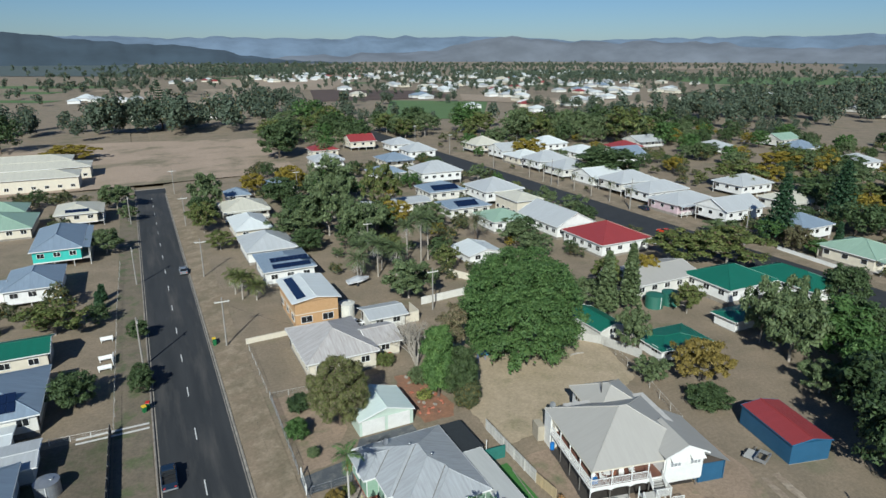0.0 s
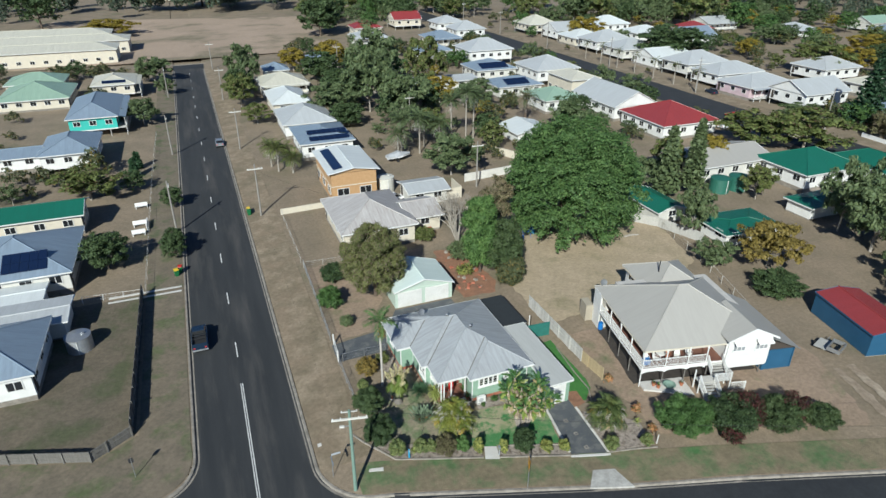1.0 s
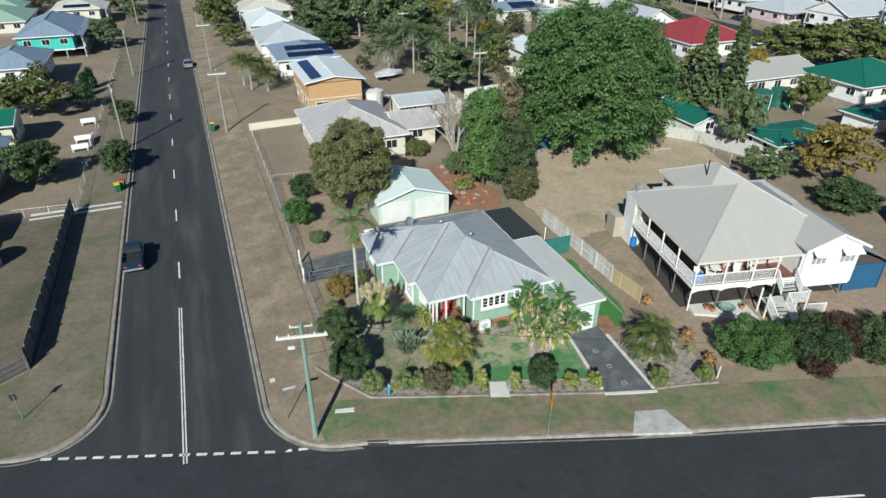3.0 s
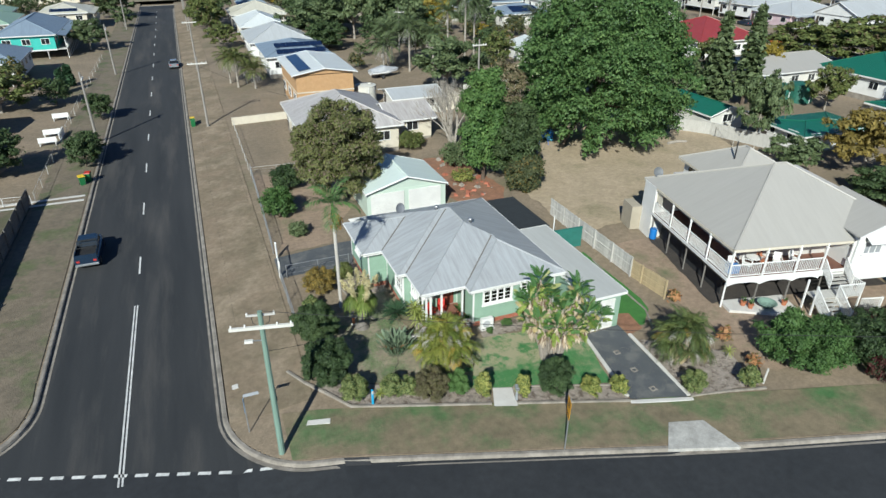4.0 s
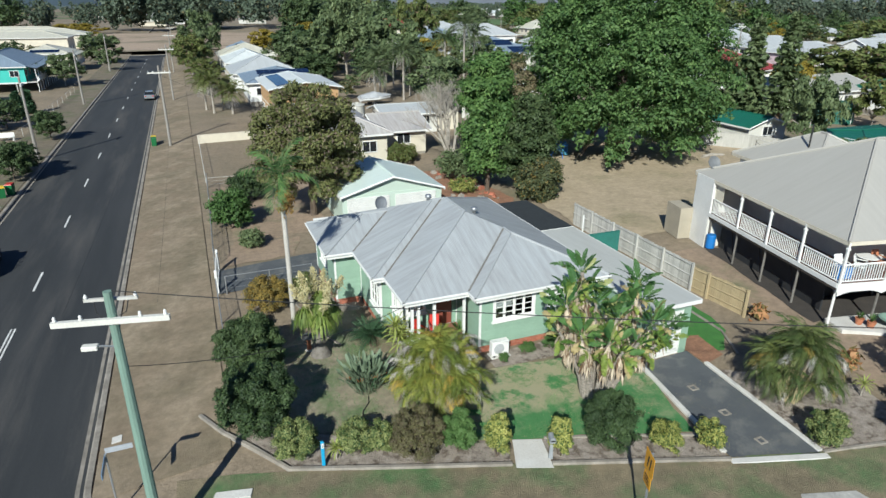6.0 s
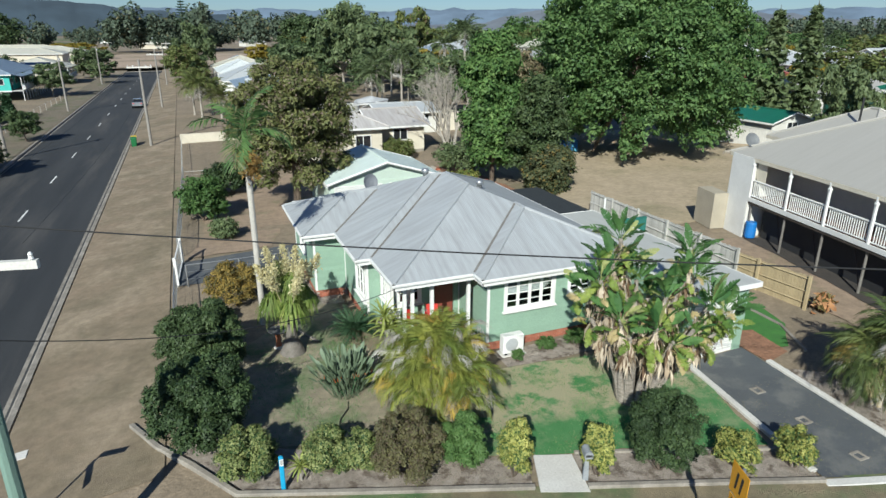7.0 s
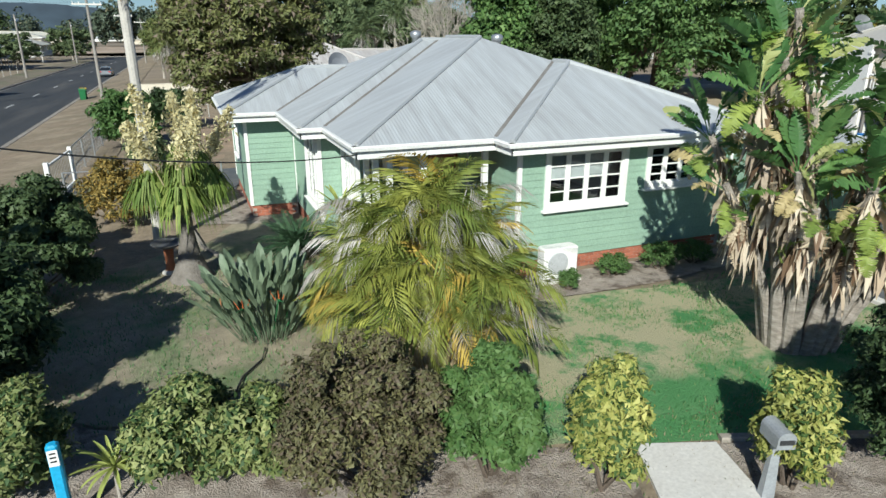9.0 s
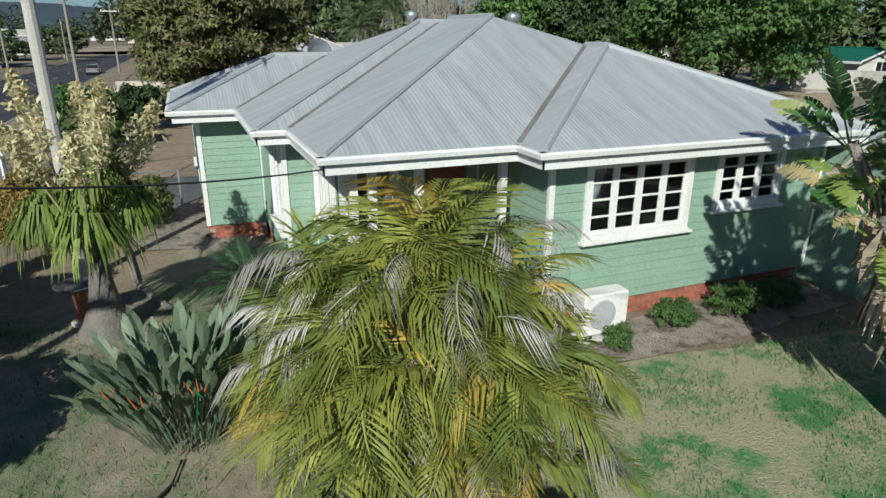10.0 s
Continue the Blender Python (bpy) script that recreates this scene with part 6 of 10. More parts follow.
# air conditioner outdoor unit
ac = thing("air_conditioner", (23.6, 47.65, 0.1), "white air conditioner unit on a slab by the wall", "air conditioner")
part("slab", Mesh().soft_box(-0.5, -0.28, -0.2, 0.5, 0.28, 0.03), PALE_CONCRETE, ac)
part("case", Mesh().soft_box(-0.43, -0.17, 0.08, 0.43, 0.17, 0.78, 0.03), WHITE, ac)
for px in (-0.32, 0.32):
    part("foot", Mesh().box(px - 0.05, -0.2, 0.03, px + 0.05, 0.2, 0.08), BLACK, ac)
gr = part("fan_grille", Mesh().turn([(0.24, 0.0), (0.26, 0.02), (0.24, 0.03), (0.05, 0.03)], 24), mat("grille_grey", (0.45, 0.46, 0.47), None, 2, 20, 0.5), ac, "round pale grey fan grille")
gr.matrix_basis = pose(-0.1, -0.17, 0.43, 90, 0, 0)

# garage annexe
garage = thing("garage", (0, 0, 0), "green attached garage with flat pale roof and white roller door", "garage")
GR = [(28.95, 44.25, 2.98), (31.9, 44.25, 2.98), (32.25, 55.2, 2.75), (29.35, 55.2, 2.75)]
m = Mesh()
m.face(GR, [(0, 0), (2.9, 0), (2.9, 11), (0, 11)])
m.face([(x, y, z - 0.05) for x, y, z in reversed(GR)], [(0, 0)] * 4)
part("roof", m, roof_mat("roof_pale_flat", (0.5, 0.5, 0.47), (0.46, 0.46, 0.43), (0.38, 0.37, 0.34), relief=0.3, stain_amount=0.4), garage)
for (xa, ya, za), (xb, yb, zb) in zip(GR, GR[1:] + GR[:1]):
    part("fascia", Mesh().hull([(xa, ya, za - 0.17), (xb, yb, zb - 0.17), (xb + 0.03, yb + 0.03, zb - 0.17), (xa + 0.03, ya + 0.03, za - 0.17)], [(xa, ya, za + 0.015), (xb, yb, zb + 0.015), (xb + 0.03, yb + 0.03, zb + 0.015), (xa + 0.03, ya + 0.03, za + 0.015)]), WHITE, garage)
part("front_wall", Mesh().box(31.35, 44.6, -0.2, 31.7, 44.75, 2.85), GREENWALL, garage)
part("front_wall", Mesh().box(29.0, 44.6, -0.2, 29.2, 44.75, 2.85), GREENWALL, garage)
part("front_wall", Mesh().box(29.2, 44.6, 2.45, 31.35, 44.75, 2.85), GREENWALL, garage)
part("side_wall", Mesh().box(31.6, 44.76, -0.2, 31.72, 55.0, 2.6), GREENWALL, garage)
part("side_wall", Mesh().box(29.0, 44.76, -0.2, 29.1, 48.6, 2.8), GREENWALL, garage)
part("back_wall", Mesh().box(29.1, 54.9, -0.2, 31.6, 55.0, 2.6), GREENWALL, garage)
rdoor = part("roller_door", Mesh().box(29.2, 44.7, 0.02, 31.35, 44.74, 2.45), WHITE, garage, "white ribbed roller door")
for i in range(16):
    z = 0.05 + i * 0.15
    part("slat", Mesh().hull([(29.2, 44.68, z), (31.35, 44.68, z), (31.35, 44.7, z), (29.2, 44.7, z)], [(29.2, 44.65, z + 0.14), (31.35, 44.65, z + 0.14), (31.35, 44.7, z + 0.14), (29.2, 44.7, z + 0.14)]), WHITE, rdoor)

# shed behind the house
shed = thing("double_garage", (21.0, 67.2, 0.05), "pale green double garage with white roller doors", "garage")
SHEDWALL = mat("pale_green_steel", (0.5, 0.58, 0.5), (0.46, 0.54, 0.46), 1.0, 20.0, 0.6)
R_MINT = roof_mat("roof_pale_mint", (0.62, 0.7, 0.66), (0.58, 0.66, 0.62), (0.48, 0.54, 0.5), stain_amount=0.4)
part("wall", Mesh().box(0, 0.1, -0.2, 7.6, 6.2, 2.35), SHEDWALL, shed)
roof_part(shed, -0.15, -0.2, 7.75, 6.4, 2.38, 0.3, R_MINT, "gable", "y", WHITE, SHEDWALL)
for i in range(2):
    dr_ = part("roller_door", Mesh().box(0.36 + i * 3.6, 0.085, 0.05, 3.49 + i * 3.6, 0.13, 2.15), WHITE, shed, "white ribbed roller door")
    for j in range(14):
        rd = Mesh()
        rd.hull([(0.35 + i * 3.6, 0.06, 0.05 + j * 0.15), (3.5 + i * 3.6, 0.06, 0.05 + j * 0.15), (3.5 + i * 3.6, 0.12, 0.05 + j * 0.15), (0.35 + i * 3.6, 0.12, 0.05 + j * 0.15)], [(0.35 + i * 3.6, 0.03, 0.19 + j * 0.15), (3.5 + i * 3.6, 0.03, 0.19 + j * 0.15), (3.5 + i * 3.6, 0.12, 0.19 + j * 0.15), (0.35 + i * 3.6, 0.12, 0.19 + j * 0.15)])
        part("slat", rd, WHITE, dr_)
dish = thing("satellite_dish", (21.46, 59.3, on_roof(21.46, 59.3)), "grey round satellite dish on the roof", "satellite dish")
part("mast", Mesh().tube([(0, 0, -0.1), (0, 0, 0.4)], 0.025, 7), STEEL, dish)
dd = part("reflector", Mesh().turn([(0.02, 0.0), (0.25, 0.04), (0.42, 0.12), (0.43, 0.14), (0.25, 0.06), (0.02, 0.02)], 20), mat("dish_grey", (0.2, 0.21, 0.23), None, 2, 20, 0.6), dish)
dd.matrix_basis = pose(0, -0.1, 0.42, 75, 0, 20)
# shade-cloth pergola behind
pg = thing("pergola", (0, 0, 0), "black shade-cloth pergola behind the house", "pergola")
part("shade_cloth", Mesh().hull([(29.6, 55.6, 2.36), (32.9, 55.6, 2.36), (32.9, 62.0, 2.36), (29.6, 62.0, 2.36)], [(29.6, 55.6, 2.39), (32.9, 55.6, 2.39), (32.9, 62.0, 2.39), (29.6, 62.0, 2.39)]), SHADECLOTH, pg)
for x in (29.7, 32.8):
    for y in (55.7, 61.9):
        part("post", Mesh().box(x - 0.05, y - 0.05, -0.2, x + 0.05, y + 0.05, 2.36), GREYWOOD, pg)
mast = thing("yard_pole", (33.2, 55.5, 0.25), "white clothesline post in the yard", "post")
part("pole", Mesh().tube([(0, 0, -0.2), (0, 0, 3.0)], 0.05, 8), WHITE, mast)


# ---- the high-set timber house next door ----
qh = thing("highset_house", (39.1, 43.2, 0.75), "white high-set timber house with wide veranda and taupe roof", "house", "", -12.3)
QF, QE = 2.2, 4.35          # floor and eave over the ground
QD = 12.6
QWHITE = WHITE
# main hip, back wing, front gable and side lean-to
roof_part(qh, -0.02, -0.02, 13.9, QD + 0.3, QE, 0.5, R_TAUPE, "hip", trim=CREAM)
roof_part(qh, 5.2, 9.0, 12.6, 17.0, QE + 0.15, 0.55, R_TAUPE, "hip", trim=CREAM, name="back_roof")
m = Mesh()
a = [(17.35, -0.2, 2.75), (17.35, 9.5, 2.75), (13.3, 9.5, QE + 0.3), (13.3, -0.2, QE + 0.3)]
m.face(a, slope_uv(a))
m.face([(x, y, z - 0.06) for x, y, z in reversed(a)], [(0, 0)] * 4)
part("lean_to_roof", m, R_TAUPE, qh)
part("lean_to_wall", Mesh().box(13.75, 0.3, -0.2, 13.85, 9.2, 3.9), BLUEWALL, qh)
part("lean_to_wall", Mesh().box(17.0, 0.3, -0.2, 17.1, 9.2, 2.75), BLUEWALL, qh)
qdoor = part("roller_door", Mesh().box(13.9, 0.37, 0, 16.95, 0.4, 2.56), BLUEWALL, qh, "blue ribbed roller door")
for j in range(16):
    part("slat", Mesh().soft_box(13.9, 0.33, j * 0.16, 16.95, 0.366, j * 0.16 + 0.152, 0.012), BLUEWALL, qdoor)
part("lean_to_gable", Mesh().hull([(13.8, 0.35, 2.6), (17.0, 0.35, 2.6), (17.0, 0.35, 2.72), (13.8, 0.35, 3.9)], [(13.8, 0.42, 2.6), (17.0, 0.42, 2.6), (17.0, 0.42, 2.72), (13.8, 0.42, 3.9)]), DARKWOOD, qh)
# rooms: walls behind the verandas
part("wall", Mesh().box(2.3, 2.3, QF, 13.6, QD, QE + 0.5), mat("veranda_wall", (0.55, 0.52, 0.48), None, 1.0, 20.0, 0.7), qh)
part("back_wing_wall", Mesh().box(5.6, QD, -0.2, 12.2, 16.5, QE + 0.1), QWHITE, qh)
window_part(qh, pose(5.6, 15.8, QF + 1.0, 0, 0, -90), 1.6, 1.2, 1)
part("floor", Mesh().box(0, 0, QF - 0.2, 13.6, QD, QF), mat("veranda_boards", (0.2, 0.09, 0.06), (0.15, 0.07, 0.05), 1.5, 20, 0.6), qh, "dark red-brown veranda floor boards")
part("edge_board", Mesh().box(-0.04, -0.05, QF - 0.42, 9.0, 0.0, QF + 0.02), QWHITE, qh)
part("edge_board", Mesh().box(-0.07, 0.005, QF - 0.2, 0.0, QD - 1.8, QF + 0.02), QWHITE, qh)
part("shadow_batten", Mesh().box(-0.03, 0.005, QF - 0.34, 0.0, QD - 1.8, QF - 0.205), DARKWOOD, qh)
# enclosed back corner of the side veranda
part("sleepout_wall", Mesh().box(-0.06, QD - 1.8, -0.2, 0.06, QD, QE), QWHITE, qh, "pale sheeted corner wall to the ground")
part("sleepout_wall", Mesh().box(-0.05, QD - 1.85, -0.2, 2.3, QD - 1.8, QE), OFFWHITE, qh)
part("sleepout_wall", Mesh().box(-0.05, QD, -0.2, 2.3, QD + 0.05, QE), OFFWHITE, qh)
part("lean_shed", Mesh().box(-0.95, QD - 0.15, -0.1, -0.07, QD + 1.6, 2.0), TANBOARD, qh, "tan garden cupboard against the wall")
# front room with small gable
part("front_room_wall", Mesh().box(8.9, -0.25, 1.5, 13.6, 2.4, QE + 0.6), QWHITE, qh)
part("front_room_skirt", Mesh().box(8.95, -0.2, 1.3, 13.55, 2.3, 1.5), QWHITE, qh)
g = Mesh()
g.hull([(8.7, -0.5, QE + 0.55), (11.3, -0.5, QE + 1.75), (13.9, -0.5, QE + 0.55)], [(8.7, -0.42, QE + 0.55), (11.3, -0.42, QE + 1.75), (13.9, -0.42, QE + 0.55)])
part("front_gable", g, QWHITE, qh)
for s in (-1, 1):
    a = [(11.3 + s * 2.75, -0.6, QE + 0.5), (11.3 + s * 2.75, 5.0, QE + 0.5), (11.3, 5.0, QE + 1.8), (11.3, -0.6, QE + 1.8)]
    if s < 0:
        a = [a[1], a[0], a[3], a[2]]
    m = Mesh()
    m.face(a, slope_uv(a))
    m.face([(x, y, z - 0.07) for x, y, z in reversed(a)], [(0, 0)] * 4)
    part("gable_roof", m, R_TAUPE, qh)
    part("barge_board", Mesh().hull([(11.3 + s * 2.8, -0.66, QE + 0.33), (11.3, -0.66, QE + 1.63), (11.3, -0.6, QE + 1.63), (11.3 + s * 2.8, -0.6, QE + 0.33)], [(11.3 + s * 2.8, -0.66, QE + 0.55), (11.3, -0.66, QE + 1.85), (11.3, -0.6, QE + 1.85), (11.3 + s * 2.8, -0.6, QE + 0.55)]), QWHITE, qh)
PALEPANE = glass_mat("pale_curtained_pane", (0.3, 0.31, 0.32), 0.2)
for x in (9.4, 11.9):
    wn_ = window_part(qh, pose(x, -0.255, QF + 1.15), 1.4, 1.0, 2, None, PALEPANE, sill=True)
    hood = Mesh()
    hood.hull([(x - 0.15, -0.95, QF + 2.2), (x + 1.55, -0.95, QF + 2.2), (x + 1.55, -0.26, QF + 2.55), (x - 0.15, -0.26, QF + 2.55)], [(x - 0.15, -0.95, QF + 2.23), (x + 1.55, -0.95, QF + 2.23), (x + 1.55, -0.26, QF + 2.6), (x - 0.15, -0.26, QF + 2.6)])
    part("window_hood", hood, QWHITE, wn_)
# veranda posts, balustrades, brackets
FRONT_POSTS = (0.05, 2.5, 4.9, 6.9, 8.85)
SIDE_POSTS = (2.7, 5.3, 7.9, QD - 1.85)
for x in FRONT_POSTS:
    vp = part("veranda_post", Mesh().soft_box(x - 0.055, -0.06, QF, x + 0.055, 0.05, QE - 0.06, 0.012), QWHITE, qh)
    part("post_cap", Mesh().soft_box(x - 0.085, -0.09, QE - 0.42, x + 0.085, 0.08, QE - 0.32, 0.02), QWHITE, vp)
for y in SIDE_POSTS:
    vp = part("veranda_post", Mesh().soft_box(-0.06, y - 0.055, QF, 0.05, y + 0.055, QE - 0.06, 0.012), QWHITE, qh)
    part("post_cap", Mesh().soft_box(-0.09, y - 0.085, QE - 0.42, 0.08, y + 0.085, QE - 0.32, 0.02), QWHITE, vp)


def balustrade(x0, y0, x1, y1):
    d = Vector((x1 - x0, y1 - y0, 0))
    n = int(d.length / 0.13)
    b = Mesh()
    for i in range(1, n):
        p = Vector((x0, y0, 0)) + d * (i / n)
        b.box(p.x - 0.017, p.y - 0.017, QF + 0.1, p.x + 0.017, p.y + 0.017, QF + 0.92)
    rail = part("handrail", Mesh().tube([(x0, y0, QF + 0.95), (x1, y1, QF + 0.95)], 0.045, 6), QWHITE, qh)
    part("bottom_rail", Mesh().tube([(x0, y0, QF + 0.1), (x1, y1, QF + 0.1)], 0.035, 6), QWHITE, rail)
    tagged(part("baluster_infill", b, QWHITE, rail), kind="stuff")


for a, b in zip(FRONT_POSTS[:3], FRONT_POSTS[1:4]):
    balustrade(a + 0.06, 0.05, b - 0.06, 0.05)
ys_ = (0.05, *SIDE_POSTS)
for a, b in zip(ys_, ys_[1:]):
    balustrade(0.05, a + 0.06, 0.05, b - 0.06)
for a, b in zip(FRONT_POSTS[:3], FRONT_POSTS[1:4]):
    br = Mesh()
    k = 10
    pts = [(a + (b - a) * i / k, QF - 0.42 - 0.22 * abs(2 * i / k - 1) ** 3) for i in range(k + 1)]
    for (xa, za), (xb, zb) in zip(pts, pts[1:]):
        br.hull([(xa, -0.03, za), (xb, -0.03, zb), (xb, 0.0, zb), (xa, 0.0, za)], [(xa, -0.03, QF - 0.41), (xb, -0.03, QF - 0.41), (xb, 0.0, QF - 0.41), (xa, 0.0, QF - 0.41)])
    part("arched_valance", br, QWHITE, qh)
STUMPGREY = mat("weathered_stump", (0.2, 0.185, 0.165), (0.12, 0.11, 0.1), 2.0, 25.0, 0.9, strength=0.4)
for x in (0.1, 2.5, 4.9, 7.3, 10.0, 13.3):
    for y in (0.15, 2.7, 5.3, 7.9, 10.6):
        part("stump", Mesh().tube([(x, y, -0.3), (x, y, QF - 0.2)], 0.06, 7), WHITE if (x < 0.2 and y < 0.2) else STUMPGREY, qh)
for y in (2.7, 5.3, 7.9):
    part("brace", Mesh().tube([(0.1, y, 0.1), (0.6, y + 1.3, QF - 0.3)], 0.035, 6), DARKWOOD, qh)
# Near-black boards, set forward so that they also stand for the underfloor shade.
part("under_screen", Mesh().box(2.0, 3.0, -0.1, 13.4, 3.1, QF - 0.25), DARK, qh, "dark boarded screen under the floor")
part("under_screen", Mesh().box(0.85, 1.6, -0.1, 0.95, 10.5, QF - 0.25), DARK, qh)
# front stairs: upper flight straight out, landing, lower flight turned back
st = part("stair", Mesh().box(6.95, -1.9, 1.15, 8.8, -0.95, 1.23), GREYWOOD, qh, "white-railed timber stair with landing")
for i in range(5):
    part("tread", Mesh().box(7.2, -0.95 + i * 0.19, 1.28 + i * 0.18, 8.6, -0.7 + i * 0.19, 1.32 + i * 0.18), GREYWOOD, st)
for i in range(6):
    part("tread", Mesh().box(5.4, -3.35 + i * 0.26, 0.12 + i * 0.175, 6.9, -3.05 + i * 0.26, 0.16 + i * 0.175), GREYWOOD, st)
part("landing", Mesh().box(5.4, -1.85, 1.13, 7.0, -0.9, 1.21), GREYWOOD, st)
for x in (5.35, 6.95):
    part("stringer", Mesh().hull([(x, -3.4, 0), (x, -1.85, 1.0), (x + 0.05, -1.85, 1.0), (x + 0.05, -3.4, 0)], [(x, -3.4, 0.25), (x, -1.85, 1.25), (x + 0.05, -1.85, 1.25), (x + 0.05, -3.4, 0.25)]), WHITE, st)
for x, y, z0, z1 in ((5.38, -3.35, -0.2, 1.1), (6.98, -3.35, -0.2, 1.1), (5.38, -1.85, -0.2, 2.15), (6.98, -1.85, -0.2, 2.15), (8.75, -1.85, -0.2, 2.15), (8.75, -0.95, -0.2, 2.15), (5.38, -0.95, -0.2, 2.15), (10.2, -2.2, -0.2, 1.1)):
    part("newel", Mesh().box(x - 0.05, y - 0.05, z0, x + 0.05, y + 0.05, z1), WHITE, st)


def stair_rail(p, q, h0=0.1, h1=0.95):
    p, q = Vector(p), Vector(q)
    r = part("stair_rail", Mesh().tube([p + Vector((0, 0, h1)), q + Vector((0, 0, h1))], 0.04, 6), WHITE, st)
    b = Mesh()
    n = max(2, int((q - p).length / 0.13))
    for i in range(n + 1):
        c = p.lerp(q, i / n)
        b.box(c.x - 0.02, c.y - 0.02, c.z + h0, c.x + 0.02, c.y + 0.02, c.z + h1)
    tagged(part("baluster_infill", b, WHITE, r), kind="stuff")


stair_rail((5.38, -3.35, 0.05), (5.38, -1.85, 1.1))
stair_rail((6.98, -3.35, 0.05), (6.98, -1.85, 1.1))
stair_rail((6.98, -1.88, 1.15), (8.75, -1.88, 1.15))
stair_rail((8.75, -1.85, 1.15), (8.75, -0.95, 1.15))
stair_rail((7.1, -0.95, 1.2), (7.1, 0.0, 2.1))
stair_rail((8.7, -0.95, 1.2), (8.7, 0.0, 2.1))
stair_rail((8.75, -2.1, 0.1), (10.2, -2.2, 0.1))
part("vent_pipe", Mesh().tube([(7.5, 12.5, QE + 1.0), (7.5, 12.5, QE + 2.9)], 0.06, 8), BLACK, qh)
# veranda furniture
QM = qh.matrix_basis.copy()


def q_at(x, y, z):
    return QM @ Vector((x, y, z))


for i, (x, y, s, mm) in enumerate(((0.9, 1.0, 0.0, WHITE), (1.9, 0.9, 40.0, WHITE), (3.2, 1.2, 10.0, TERRACOTTA), (4.2, 1.0, -30.0, WHITE), (5.6, 1.1, 20.0, WHITE))):
    p = q_at(x, y, QF)
    c = chair(p.x, p.y, p.z, s - 12, mm, "white cane chair on the veranda" if mm is WHITE else "red-brown armchair on the veranda")
    c.name = "veranda_chair"
    tagged(c, group="veranda chairs")
tb = q_at(2.6, 1.3, QF)
vt = thing("veranda_table", tb, "round white table on the veranda", "table")
part("tabletop", Mesh().turn([(0.5, 0.7), (0.52, 0.72), (0.5, 0.74)], 18), WHITE, vt)
part("leg", Mesh().tube([(0, 0, 0), (0, 0, 0.7)], 0.05, 8), WHITE, vt)
rg = thing("hanging_rug", q_at(0.16, QD - 2.7, QF + 0.2), "pale lace curtain hung in the veranda bay", "curtain", "", -12.3)
part("cloth", Mesh().hull([(0, 0, 0.3), (0, 0.8, 0.9), (0.02, 0.8, 0.9), (0.02, 0, 0.3)], [(0, 0, 1.85), (0, 0.8, 1.85), (0.02, 0.8, 1.85), (0.02, 0, 1.85)]), CREAM, rg)
for i, (x, y) in enumerate(((0.15, QD - 2.2),)):
    p = q_at(x, y, 0.0)
    br = thing("drum", p, "blue plastic drum under the house", "drum", "drums")
    part("body", Mesh().turn([(0.27, 0), (0.29, 0.05), (0.29, 0.3), (0.3, 0.32), (0.29, 0.34), (0.29, 0.8), (0.27, 0.88), (0.1, 0.88)], 16), BLUEPLASTIC, br)
qd = thing("satellite_dish", q_at(0.75, QD - 0.1, QE + 0.32), "dark grey satellite dish on the veranda roof", "satellite dish")
part("mast", Mesh().tube([(0, 0, -0.15), (0, 0, 0.3)], 0.025, 7), STEEL, qd)
qr = part("reflector", Mesh().turn([(0.02, 0.0), (0.25, 0.04), (0.42, 0.12), (0.43, 0.14), (0.25, 0.06), (0.02, 0.02)], 20), mat("mesh_dish_grey", (0.16, 0.165, 0.17), None, 2, 20, 0.6), qd)
qr.matrix_basis = pose(0, -0.08, 0.32, 62, 0, -10)
bx_ = thing("storage_box", q_at(0.75, 0.75, QF), "blue plastic storage box on the veranda", "storage box", "", -12)
part("body", Mesh().soft_box(-0.4, -0.25, 0.0, 0.4, 0.25, 0.5, 0.03), BLUEPLASTIC, bx_)
part("lid", Mesh().soft_box(-0.43, -0.28, 0.5, 0.43, 0.28, 0.57, 0.02), BLUEPLASTIC, bx_)
sl = Mesh()
c4 = [q_at(x, y, -0.25) for x, y in ((0.3, -0.6), (4.9, -2.2), (5.0, 0.6), (0.3, 0.6))]
sl.hull(c4, [c + Vector((0, 0, 0.12 + 0.2)) for c in c4])
structure("paved_pad", sl, PALE_CONCRETE, "pale concrete pad before the stairs")
ft = thing("fountain_bowl", q_at(2.9, -0.7, 0.07), "grey-green garden bowl on the pad", "garden bowl")
part("bowl", Mesh().turn([(0.2, 0), (0.25, 0.15), (0.6, 0.35), (0.65, 0.42), (0.58, 0.42), (0.3, 0.25), (0.05, 0.22)], 18), POLEGREEN, ft)
for i, (x, y) in enumerate(((1.8, -0.6), (4.3, -0.6), (1.5, -0.2))):
    p = q_at(x, y, 0.07)
    pot_plant(p.x, p.y, p.z, 0.5, L_GREEN, "green plant in a pot on the pad", 40 + i)


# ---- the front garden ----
# Earth colour darkened here to stand for shade under the raised floor.
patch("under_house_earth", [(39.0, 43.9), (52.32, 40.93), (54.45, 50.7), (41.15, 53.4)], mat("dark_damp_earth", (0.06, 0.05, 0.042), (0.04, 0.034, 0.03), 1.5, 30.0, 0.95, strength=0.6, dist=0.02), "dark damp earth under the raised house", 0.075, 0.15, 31)
